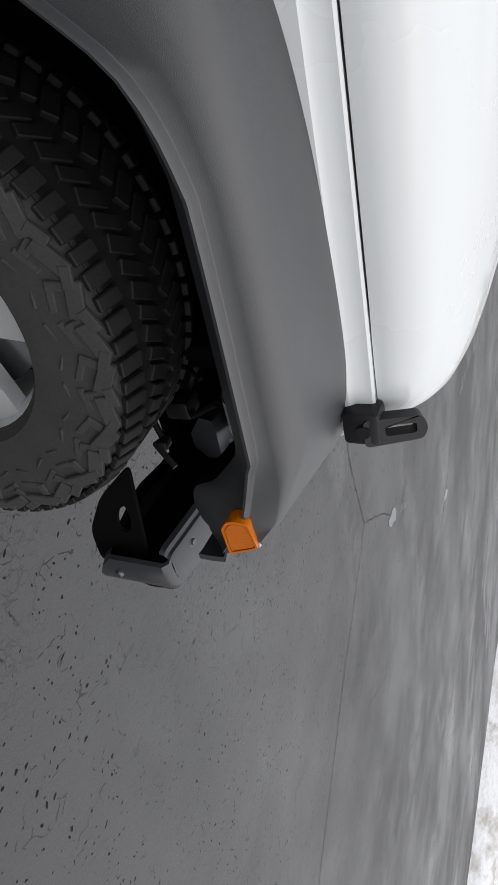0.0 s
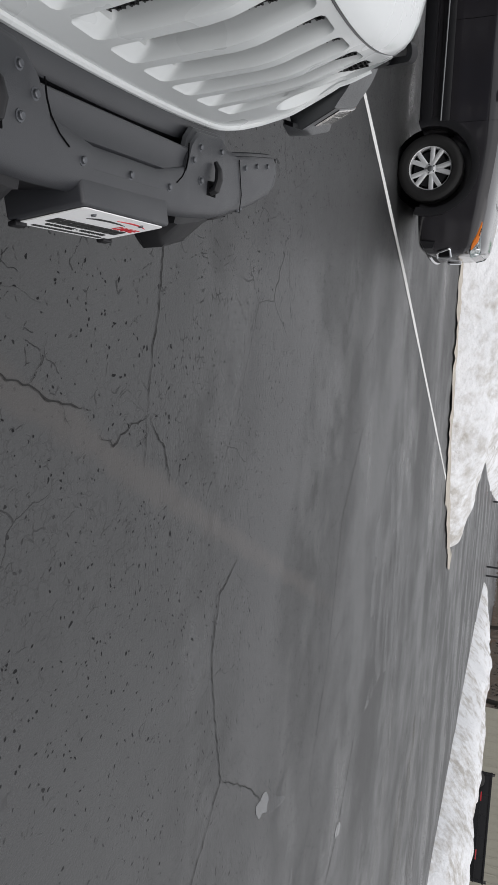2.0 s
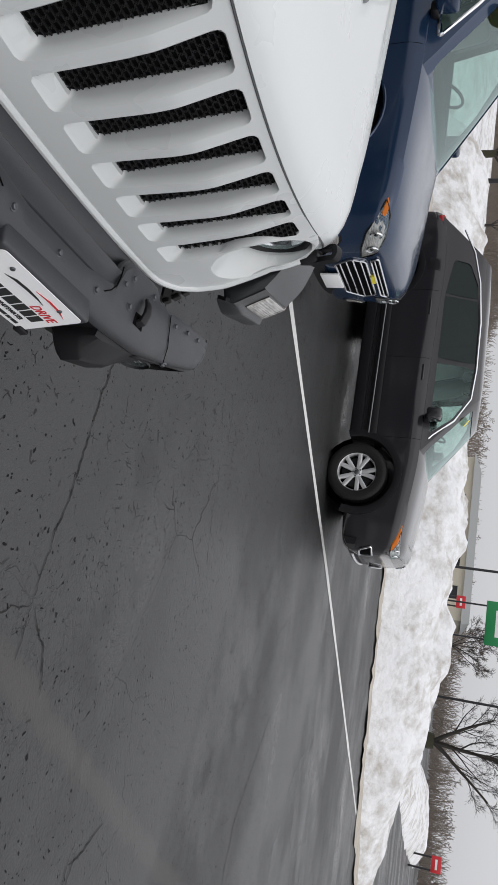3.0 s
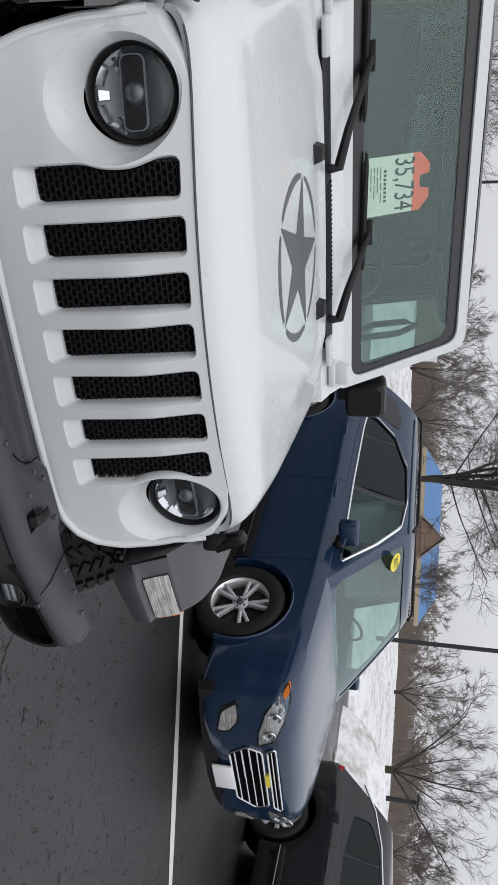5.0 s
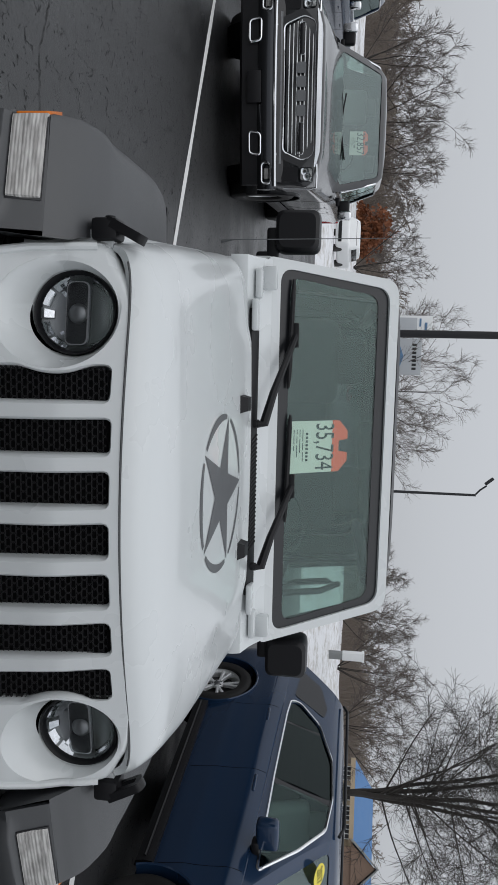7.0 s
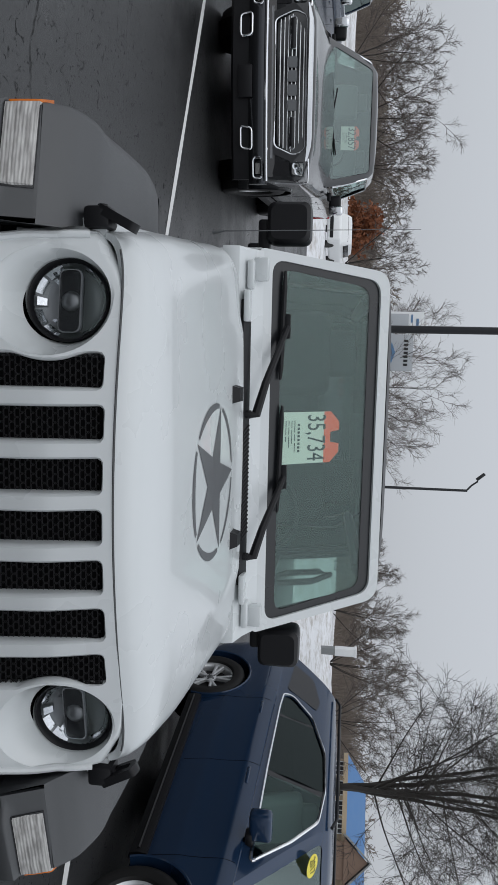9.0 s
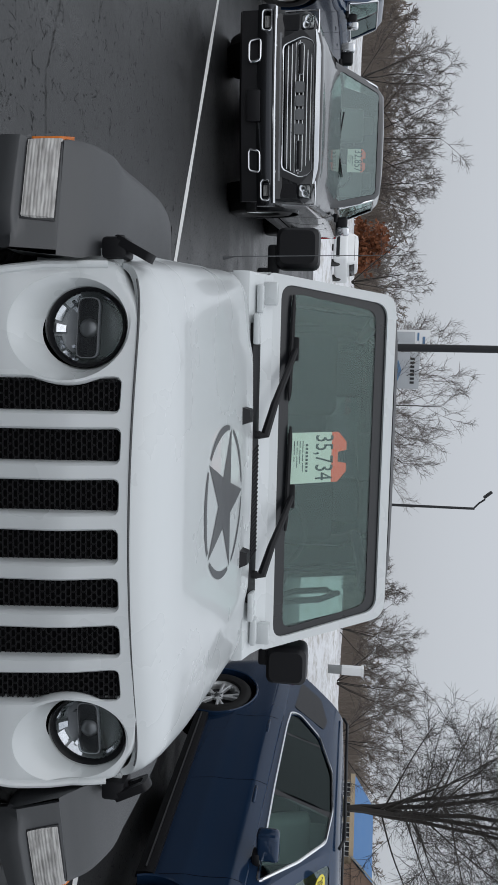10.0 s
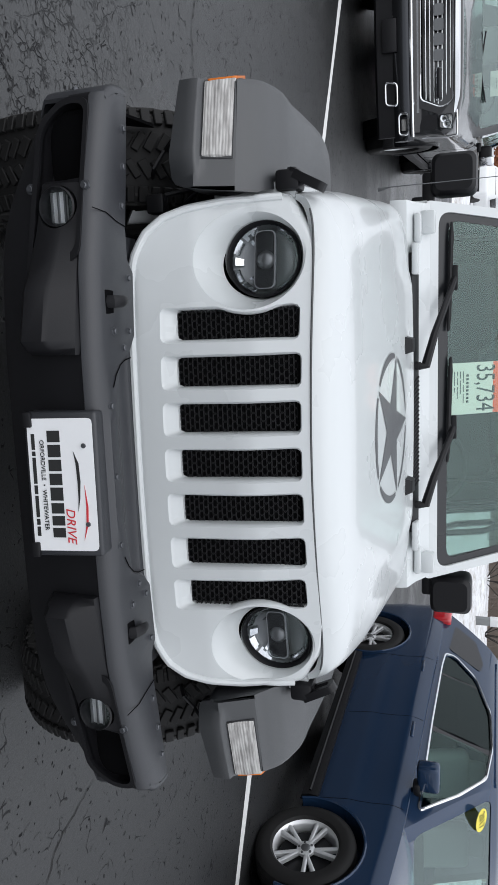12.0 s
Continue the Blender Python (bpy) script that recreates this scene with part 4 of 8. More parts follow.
def flare():
    rows = []
    for y, t, lo, xo in glide(list(zip(FY, FT, FL, FX)), 3):
        xi = lerp(y, HY, HW) + 0.002
        body = 0.664 if y < 0.11 else xo - 0.078
        rr = 0.040 if y < 0.11 else 0.0
        lip = max(t - 0.066, lo + 0.012) if y < 0.2 else lerp(y, *LIP)
        lo = lo if y < 0.2 else lip - 0.060
        q = (t - lip) * (0.12 + 0.88 * smooth((y + 0.03) / 0.30))
        full = 0.30 + 0.48 * smooth((y - 0.06) / 0.22)
        row = [(xi, y, t + 0.004), (xi + 0.10, y, t + 0.003), (xo - 0.090 * full, y, t), (xo - 0.066 * full, y, t - 0.05 * q), (xo - 0.044 * full, y, t - 0.17 * q), (xo - 0.029 * full, y, t - 0.36 * q), (xo - 0.021 * full, y, t - 0.60 * q),
               (xo - 0.017 * full, y, lip + 0.008), (xo - 0.014 * full, y, lip + 0.006), (xo - 0.001, y, lip + 0.0045), (xo + 0.004, y, lip + 0.001), (xo + 0.003, y, lip - 0.004), (xo - 0.004, y, lip - 0.008), (xo - 0.013, y, lip - 0.011), (xo - 0.042, y, (lip + lo) / 2), (xo - 0.066, y, lo + 0.004), (xo - 0.074, y, lo), (body + rr, y, lo), (body + rr * 0.3, y, lo + rr * 0.3), (body, y, lo + max(rr, 0.02)), (xi, y, t - 0.02)]
        k = 1 - smooth((y - 0.01) / 0.32)
        out = []

        for px, py, pz in row:
            py += k * (flare_face(px, pz, False) + 0.034)
            if py < 0.150:
                px = min(px, marker_plane(py) + (0.009 if pz < 0.885 else -0.004 if pz < 0.957 else 0.006))
            out.append((px, py, pz))
        rows.append(out)
    return loft(rows, ring=True)


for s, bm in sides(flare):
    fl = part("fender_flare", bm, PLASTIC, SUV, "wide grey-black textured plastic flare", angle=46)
    # faces under and inside the flare take near-black in place of shade
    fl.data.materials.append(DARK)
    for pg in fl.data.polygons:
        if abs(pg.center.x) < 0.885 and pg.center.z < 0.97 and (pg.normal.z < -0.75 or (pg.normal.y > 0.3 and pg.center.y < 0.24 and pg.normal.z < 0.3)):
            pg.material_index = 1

    def lamp_lens():
        rows = []
        for z, sink in ((0.885, 0.008), (0.8865, 0.001), (0.915, -0.002), (0.9495, 0.001), (0.9508, 0.008)):
            xe = 0.919 + 0.011 * (z - 0.889) / 0.06
            f = [(x, flare_face(x, z) - 0.004 + sink + (0.006 if x < 0.74 else 0), z) for x in (0.737, 0.742, 0.80, 0.86, 0.895, xe)]
            rows.append(f + [(x, y + 0.018 - sink, zz) for x, y, zz in f[::-1]])
        return loft(rows, ring=True, caps=True)

    MARK = rounded([(0.021, 0.889), (0.056, 0.9495), (0.131, 0.954), (0.137, 0.936), (0.130, 0.918), (0.105, 0.902)], 0.008, 4)

    def inset(q):
        return [(0.082 + (u - 0.082) * q, 0.926 + (v - 0.926) * q) for u, v in MARK]

    def mark_lay(u, v, d):
        return (marker_plane(u) + d, u, v)

    def lamp_amber():
        bm2 = slab(MARK, mark_lay, -0.022, 0.001)
        add(bm2, ring_plate(MARK, inset(0.86), mark_lay, 0.001, 0.0045))
        add(bm2, slab(inset(0.80), mark_lay, 0.0, 0.0035))
        return bm2

    def lamp_seat():
        rows = []
        for z in (0.8815, 0.884, 0.950, 0.9518):
            f = [(x, flare_face(x, max(z, 0.886)) - 0.0005, z) for x in (0.734, 0.737, 0.80, 0.86, 0.90, 0.922)]
            rows.append(f + [(x, y + 0.012, zz) for x, y, zz in f[::-1]])
        return loft(rows, ring=True, caps=True)

    def face_panel():
        rows = []
        for z in (0.792, 0.800, 0.806, 0.83, 0.868, 0.873, 0.876, 0.8785, 0.8805, 0.884, 0.90, 0.915, 0.93, 0.942, 0.950, 0.9545, 0.9590):
            f = []
            for x in np.linspace(0.668, 0.924, 24):
                top = lerp(x, [0.668, 0.77, 0.862, 0.894, 0.910, 0.924], [0.9585, 0.9575, 0.9550, 0.9542, 0.9535, 0.952])
                zz = min(z, top) + lerp(x, [0.668, 0.92], [0.010, 0.036]) * max(0.880 - z, 0) / 0.088
                zz = max(zz, 0.803 + 0.040 - math.sqrt(max(0.0016 - max(0.708 - x, 0) ** 2, 0)))
                f.append((x, flare_face(x, zz) + 0.0025, zz))
            rows.append(f + [(x, y + 0.012, zz) for x, y, zz in f[::-1]])
        return loft(rows, ring=True, caps=True)
    b2 = face_panel()
    part("flare_front", mirrored(b2) if s < 0 else b2, PLASTIC, fl, angle=40)
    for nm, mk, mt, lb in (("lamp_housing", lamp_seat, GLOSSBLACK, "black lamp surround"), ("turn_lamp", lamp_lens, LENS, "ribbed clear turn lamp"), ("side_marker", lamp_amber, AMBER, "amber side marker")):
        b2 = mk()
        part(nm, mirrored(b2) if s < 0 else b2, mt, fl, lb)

    # wheel-house panels and cover boxes; the well's shade is put into their near-black
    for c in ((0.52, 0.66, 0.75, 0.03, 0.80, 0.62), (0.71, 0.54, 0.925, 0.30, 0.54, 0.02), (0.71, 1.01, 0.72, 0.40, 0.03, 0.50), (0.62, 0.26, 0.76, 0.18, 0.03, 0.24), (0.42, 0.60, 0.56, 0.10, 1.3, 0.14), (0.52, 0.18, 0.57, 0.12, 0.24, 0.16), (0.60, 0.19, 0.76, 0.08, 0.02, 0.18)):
        part("dark_well_panel", box(s * c[0], *c[1:], 0.004), DARK, SUV)

    def bits():
        return [("cable", tube([(0.60, 0.20, 0.74), (0.63, 0.12, 0.70), (0.68, 0.10, 0.73), (0.70, 0.15, 0.80)], 0.007, 6), BLACK),
                ("cable", tube([(0.55, 0.30, 0.60), (0.62, 0.22, 0.66), (0.70, 0.20, 0.78)], 0.005, 6), BLACK),
                ("cable", tube([(0.72, 0.16, 0.66), (0.75, 0.10, 0.70), (0.80, 0.13, 0.72), (0.82, 0.10, 0.76)], 0.006, 6), BLACK),
                ("plug", box(0.80, 0.135, 0.74, 0.022, 0.016, 0.016, 0.003), BLACK),
                ("plug", box(0.66, 0.11, 0.70, 0.05, 0.04, 0.05, 0.006), BLACK),
                ("tie_rod", tube([(0.56, 0.36, 0.45), (0.66, 0.42, 0.42), (0.75, 0.50, 0.42)], 0.022, 8), BLACK)]
    for nm, b6, mt in bits():
        part(nm, mirrored(b6) if s < 0 else b6, mt, SUV)

for s in (-1, 1):
    for y in (0.415, 2.84):
        wheel(SUV, s * 0.79, y, 0.405, 0.255, 0.222, (5, (0.0,), 0.035, 0.045), ALLOY, GUNMETAL, chunky=True)

# front bumper: folded sheet, open behind at its ends
BX = [-0.875, -0.87, -0.86, -0.69, -0.57, -0.50, -0.47, -0.32, -0.285, -0.255, -0.12, 0.12, 0.255, 0.285, 0.32, 0.47, 0.50, 0.57, 0.69, 0.86, 0.87, 0.875]
BR = [-0.085, -0.082, -0.08, -0.105, -0.125, -0.125, -0.100, -0.112, -0.140, -0.200, -0.225, -0.225, -0.200, -0.140, -0.112, -0.100, -0.125, -0.125, -0.105, -0.08, -0.082, -0.085]
BF = [-0.165, -0.185, -0.195, -0.245, -0.272, -0.288, -0.294, -0.306, -0.308, -0.309, -0.310, -0.310, -0.309, -0.308, -0.306, -0.294, -0.288, -0.272, -0.245, -0.195, -0.185, -0.165]


def bumper_shell(face):
    rows, low = [], []
    xs = sorted(set(BX + [round(v, 3) for v in np.linspace(-0.86, 0.86, 44)]))
    for x in xs:
        r, f = lerp(x, BX, BR), lerp(x, BX, BF)
        end = smooth((abs(x) - 0.55) / 0.3)
        zl = 0.47 + 0.07 * end + 0.04 * smooth((abs(x) - 0.80) / 0.06)
        rows.append([(x, r, 0.712), (x, r - 0.004, 0.722), (x, r - 0.012, 0.726), (x, (r + f) / 2, 0.725), (x, f + 0.040, 0.7225), (x, f + 0.024, 0.718), (x, f + 0.011, 0.710), (x, f + 0.003, 0.699), (x, f, 0.686)])
        low.append([(x, f + 0.002, 0.690), (x, f + 0.004, 0.67), (x, f + 0.006, 0.63), (x, f + 0.012, zl + 0.04), (x, f + 0.03, zl), (x, f + 0.05, zl - 0.004)])
    if face:
        rows = low
    thick = [[(x, y + 0.010, z - 0.010) for x, y, z in r] for r in rows]
    ring = [a + b[::-1] for a, b in zip(rows, thick)]
    bm = loft(ring, ring=True, caps=True)
    cut = []
    for s in (-1, 1):
        if not face:
            continue
        cut.append(slab(rounded([(s * 0.46, 0.562), (s * 0.80, 0.565), (s * 0.855, 0.620), (s * 0.85, 0.684), (s * 0.50, 0.684)], 0.03, 4), lambda u, v, d: (u, d, v), -0.5, -0.06))
    return carve(bm, cut)


BUMP = part("front_bumper", bumper_shell(False), STEEL, SUV, "dark grey steel bumper with hex bolts", angle=30)
part("bumper_face", bumper_shell(True), BLACK, BUMP, "black plastic lower face", angle=30)
for s in (-1, 1):
    def pocket():
        loop = rounded([(0.455, 0.557), (0.805, 0.560), (0.862, 0.620), (0.856, 0.690), (0.495, 0.690)], 0.032, 4)
        inner = rounded([(0.475, 0.570), (0.795, 0.573), (0.846, 0.624), (0.842, 0.680), (0.51, 0.680)], 0.030, 4)

        def lay(u, v, d):
            return (u, lerp(u, BX, BF) + d, v)
        bm = ring_plate(loop, inner, lay, -0.006, 0.014)
        back = [(u, lerp(u, BX, BF) + 0.055, v) for u, v in inner]
        frontl = [(u, lerp(u, BX, BF) + 0.004, v) for u, v in inner]
        add(bm, loft([frontl, back], ring=True))
        add(bm, hull_box(back, [(x, y + 0.006, z) for x, y, z in back]))
        return bm
    b = pocket()
    part("fog_lamp_bezel", mirrored(b) if s < 0 else b, BLACK, BUMP, "black plastic fog lamp pocket")

    def wedge():
        rows = []
        for x, y, out, lo, hi in ((0.285, -0.322, 0.0, 0.555, 0.684), (0.300, -0.318, 0.040, 0.552, 0.686), (0.318, -0.314, 0.062, 0.550, 0.687), (0.43, -0.296, 0.058, 0.556, 0.687), (0.49, -0.284, 0.034, 0.562, 0.686), (0.56, -0.270, 0.014, 0.566, 0.684), (0.665, -0.246, 0.006, 0.572, 0.680), (0.675, -0.244, -0.012, 0.575, 0.678)):
            h = hi - lo
            rows.append([(x, y + 0.02, lo), (x, y - out * 0.7, lo + 0.10 * h), (x, y - out, lo + 0.22 * h), (x, y - out * 0.96, lo + 0.58 * h), (x, y - out * 0.80, lo + 0.66 * h), (x, y - out * 0.12, lo + 0.96 * h), (x, y + 0.02, hi)])
        return loft(rows, ring=True, caps=True)
    b = carve(wedge(), [lathe([(0, -0.060), (0.0475, -0.060), (0.0475, 0.10), (0, 0.10)], 32, Matrix.Translation((0.612, lerp(0.605, BX, BF), 0.627)) @ FRONT)])
    part("bumper_wedge", mirrored(b) if s < 0 else b, BLACK, BUMP, "black moulded fog lamp housing", angle=32)
    def end_cap():
        rows = []
        for x, y, zl, zh in ((0.868, -0.176, 0.545, 0.718), (0.884, -0.160, 0.546, 0.722), (0.894, -0.138, 0.552, 0.724), (0.898, -0.112, 0.566, 0.725), (0.897, -0.086, 0.590, 0.725)):
            out = [(x - 0.012 - 0.02 * (k == 0), y, z) if k in (0, 4) else (x, y, z) for k, z in enumerate((zl, zl + 0.012, (zl + zh) / 2, zh - 0.010, zh))]
            rows.append(out + [(px - 0.008, py + 0.004, pz) for px, py, pz in out[::-1]])
        return loft(rows, ring=True, caps=True)
    # dark box added to fill the bumper's shaded inside
    part("bumper_shade_box", box(s * 0.66, -0.165, 0.628, 0.36, 0.05, 0.125, 0.02), DARK, BUMP)
    b = end_cap()
    part("end_cap", mirrored(b) if s < 0 else b, STEEL, BUMP, angle=50)
    er = rounded([(0.135, 0.700), (0.045, 0.610), (-0.05, 0.555), (-0.13, 0.550), (-0.155, 0.58), (-0.135, 0.662), (0.00, 0.680)], 0.026, 4)
    ei = rounded([(0.036, 0.660), (0.018, 0.640), (-0.010, 0.628), (-0.034, 0.626), (-0.042, 0.636), (-0.030, 0.652), (0.0, 0.662)], 0.010, 4)
    if s < 0:
        part("splash_shield", ring_plate(er, ei, lambda u, v, d: (s * (0.866 + d), u, v), -0.008, 0.0), DARK, BUMP, "black inner splash shield")
    part("bolt", lathe([(0.0, 0.006), (0.006, 0.005), (0.009, 0.0), (0.009, -0.004)], 10, Matrix.Translation((s * 0.898, -0.125, 0.612)) @ Matrix.Rotation(radians(90 * s), 4, "Y")), BOLT, BUMP)
    fy = lerp(0.605, BX, BF) + 0.002
    fog = part("fog_lamp", lathe([(0, -0.04), (0.040, -0.04), (0.043, 0.0), (0.046, 0.006), (0.043, 0.010), (0.040, 0.002), (0.03, -0.02), (0, -0.03)], 28, Matrix.Translation((s * 0.612, fy, 0.627)) @ FRONT), BLACK, BUMP)
    rf = box(0, 0, -0.012, 0.070, 0.035, 0.012, 0.004)
    bmesh.ops.transform(rf, matrix=Matrix.Translation((s * 0.612, fy, 0.627)) @ FRONT, verts=rf.verts)
    part("reflector", rf, ALLOY, fog)
    for k in (-0.024, 0.0, 0.024):
        fin = box(0, k * 0.7, -0.004, 0.066, 0.004, 0.006)
        bmesh.ops.transform(fin, matrix=Matrix.Translation((s * 0.612, fy, 0.627)) @ FRONT, verts=fin.verts)
        part("fin", fin, GUNMETAL, fog)
    part("lens", lathe([(0, 0.012), (0.025, 0.009), (0.043, 0.003)], 24, Matrix.Translation((s * 0.612, fy, 0.627)) @ FRONT), LAMPGLASS, fog).visible_shadow = False

    def hook():
        bm = tube([(0.40, -0.240, 0.66), (0.40, -0.242, 0.712), (0.40, -0.234, 0.736), (0.40, -0.212, 0.744), (0.402, -0.188, 0.742), (0.404, -0.170, 0.733)], [0.010, 0.010, 0.010, 0.0095, 0.008, 0.005], 10)
        bmesh.ops.scale(bm, vec=(1.5, 1, 1), verts=bm.verts, space=Matrix.Translation((-0.40, 0, 0)))
        return bm
    b = hook()
    # a near-black plate gives the look of a slot in shade
    part("hook_slot_plate", box(s * 0.40, -0.228, 0.7205, 0.056, 0.044, 0.008, 0.003), DARK, BUMP)
    part("tow_hook", mirrored(b) if s < 0 else b, BLACK, BUMP, "black forged tow hook")
    for x, z in ((0.655, 0.692), (0.66, 0.548)):
        part("bolt", lathe([(0.0, 0.007), (0.006, 0.0075), (0.0075, 0.006), (0.008, 0.002), (0.012, 0.0015), (0.0125, -0.004)], 10, Matrix.Translation((s * x, lerp(x, BX, BF) + (0.001 if z > 0.6 else 0.008), z)) @ FRONT), BOLT, BUMP)
    for x, y in ((0.293, -0.182), (0.331, -0.148), (0.333, -0.222), (0.456, -0.137), (0.604, -0.207), (0.621, -0.149), (0.712, -0.130), (0.799, -0.117)):
        m = Matrix.Translation((s * x, y, 0.7245 if y > lerp(x, BX, BF) + 0.06 else 0.716))
        b = lathe([(0.0, 0.007), (0.005, 0.0075), (0.0068, 0.006), (0.0072, 0.002), (0.0105, 0.0015), (0.011, -0.002)], 10, m)
        part("bolt", b, BOLT, BUMP)
for x in (-0.163, 0.004, 0.170):
    part("bolt", lathe([(0.0, 0.007), (0.005, 0.0075), (0.0068, 0.006), (0.0072, 0.002), (0.0105, 0.0015), (0.011, -0.002)], 10, Matrix.Translation((x, -0.258, 0.7235))), BOLT, BUMP)
for s in (-1, 1):
    jr = [(s * (0.575 + 0.02 * k), lerp(0.575, BX, BR) + (lerp(0.59, BX, BF) - lerp(0.575, BX, BR)) * t - 0.004, 0.7275 - 0.013 * max(t - 0.55, 0) * 2) for t, k in ((0.05, 0), (0.35, 0.4), (0.65, 1.2), (0.97, 1.5))]
    part("panel_joint", tube(jr, 0.0012, 6), DARK, BUMP)
# the hollowed winch cover between the hooks, and the filler up to the grille
cover = loft([[(x, -0.236, 0.700), (x, -0.2225, 0.7215), (x, -0.214, 0.7190), (x, -0.190, 0.7150), (x, -0.170, 0.7180), (x, -0.162, 0.7215), (x, -0.159, 0.7190), (x, -0.158, 0.700)] for x in np.linspace(-0.30, 0.30, 12)], ring=True, caps=True)
part("winch_cover", cover, STEEL, BUMP, "dark grey winch cover with worn edges", angle=50)
va = []
for x in np.linspace(-0.56, 0.56, 30):
    c = 0.16 * x * x
    va.append([(x, -0.140 + c * 0.5, 0.655), (x, -0.139 + c * 0.5, 0.684), (x, -0.130 + c * 0.5, 0.6905), (x, -0.085 + c, 0.6925), (x, -0.062 + c, 0.688), (x, -0.055 + c, 0.66), (x, -0.10 + c, 0.63), (x, -0.135 + c, 0.63)])
part("bumper_filler", loft(va, ring=True, caps=True), STEEL, SUV, angle=40)
for s in (-1, 1):
    part("panel_joint", tube([(s * 0.268, -0.150, 0.7262), (s * 0.264, -0.180, 0.7262), (s * 0.254, -0.205, 0.7262), (s * 0.232, -0.228, 0.7262), (s * 0.205, -0.244, 0.7262)], 0.0016, 6), DARK, BUMP)
# near-black box added as the shade below the filler gap
part("gap_shade_box", box(0, -0.165, 0.620, 0.96, 0.13, 0.05, 0.01), DARK, SUV)
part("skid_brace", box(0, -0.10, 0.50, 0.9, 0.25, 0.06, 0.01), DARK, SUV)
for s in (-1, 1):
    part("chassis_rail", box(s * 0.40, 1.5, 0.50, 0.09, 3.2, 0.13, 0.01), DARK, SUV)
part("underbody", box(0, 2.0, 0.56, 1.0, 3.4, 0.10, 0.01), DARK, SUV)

# plate carrier
PLM = Matrix.Translation((0.006, -0.3506, 0.640)) @ Matrix.Rotation(radians(-9), 4, "X") @ Matrix.Rotation(radians(-1.5), 4, "Z") @ Matrix.Translation((-0.019, 0.338, -0.622))
PL = part("plate_bracket", box(0.019, -0.305, 0.622, 0.334, 0.062, 0.172, 0.008, 3), STEEL, BUMP)
PL.matrix_basis = PLM
for s in (-1, 1):
    part("corner_clip", box(0.019 + s * 0.150, -0.3415, 0.622 - 0.074, 0.034, 0.010, 0.020, 0.003), BLACK, PL)
plate = part("dealer_plate", slab(rounded([(-0.1525, -0.077), (0.1525, -0.077), (0.1525, 0.077), (-0.1525, 0.077)], 0.012, 4), lambda u, v, d: (0.019 + u, -0.3375 - d, 0.622 + v), 0, 0.002), PLATEWHITE, PL, "white dealer plate with black and red print")


def on_plate(u, v):
    return Matrix.Translation((0.019 + u, -0.3405, 0.622 + v)) @ Matrix.Rotation(radians(90), 4, "X")


ink = bmesh.new()
# the name is set as plain blocks
xx = -0.125
for wdt in (0.026, 0.028, 0.026, 0.026, 0.030, 0.024, 0.022, 0.022):
    add(ink, box(0.019 + xx + wdt / 2, -0.3402, 0.607, wdt, 0.0012, 0.030))
    xx += wdt + 0.006
xx = -0.118
for wdt in (0.036, 0.010, 0.060, 0.020, 0.050, 0.014, 0.022):
    add(ink, box(0.019 + xx + wdt / 2, -0.3402, 0.558, wdt, 0.0012, 0.008))
    xx += wdt + 0.004
add(ink, lettering("ORFORDVILLE  •  WHITEWATER", 0.0145, on_plate(0, -0.044)))
swo = [(-0.078, 0.030), (-0.05, 0.041), (-0.01, 0.043), (0.03, 0.040), (0.06, 0.034), (0.03, 0.036), (-0.01, 0.036), (-0.05, 0.034)]
add(ink, slab(swo, lambda u, v, d: (0.019 + u, -0.3396 - d, 0.622 + v), 0, 0.0012))
part("print", ink, INK, plate)
rink = slab([(0.0, 0.052), (0.05, 0.058), (0.09, 0.056), (0.128, 0.044), (0.09, 0.051), (0.05, 0.053)], lambda u, v, d: (0.019 + u, -0.3396 - d, 0.622 + v), 0, 0.0012)
add(rink, lettering("DRIVE", 0.030, on_plate(0.095, 0.014) @ Matrix(((1, 0.25, 0, 0), (0, 1, 0, 0), (0, 0, 1, 0), (0, 0, 0, 1))), 0.0006))
part("print", rink, REDINK, plate)
for u, v in ((-0.09, 0.055), (0.09, 0.055)):
    part("screw", lathe([(0, 0.003), (0.005, 0.003), (0.006, 0)], 10, Matrix.Translation((0.019 + u, -0.3396, 0.622 + v)) @ FRONT), BOLT, plate)

# windscreen
def scr(u, v, d):
    return (u, 1.36 + 0.572 * v - 0.821 * d, 1.285 + 0.821 * v + 0.572 * d)


fo = rounded([(-0.790, 0.0), (0.790, 0.0), (0.730, 0.645), (-0.730, 0.645)], [0.03, 0.03, 0.075, 0.075], 6)
fi = rounded([(-0.750, 0.060), (0.750, 0.060), (0.692, 0.597), (-0.692, 0.597)], 0.065, 6)
ff = rounded([(-0.716, 0.112), (0.716, 0.112), (0.662, 0.545), (-0.662, 0.545)], 0.055, 6)
WS = part("windscreen_frame", ring_plate(fo, fi, scr, -0.06, 0.006), WHITE, SUV, angle=50)
pane = part("windscreen", slab(fi, scr, -0.012, -0.007), SCREEN, WS, "greenish laminated windscreen glass")
pane.visible_shadow = False
part("glass_border", ring_plate(fi, ff, scr, -0.0062, -0.0052), FRIT, WS, "black ceramic border")
# cowl
part("cowl", loft([[(x, 1.195, 1.205), (x, 1.205, 1.232), (x, 1.28, 1.258), (x, 1.335, 1.288), (x, 1.362, 1.306), (x, 1.40, 1.27), (x, 1.195, 1.17)] for x in np.linspace(-0.775, 0.775, 12)], ring=True, caps=True), WHITE, SUV)
vent = box(-0.02, 1.245, 1.2555, 1.12, 0.066, 0.014, 0.005, 2, Matrix.Rotation(0.34, 4, "X"))
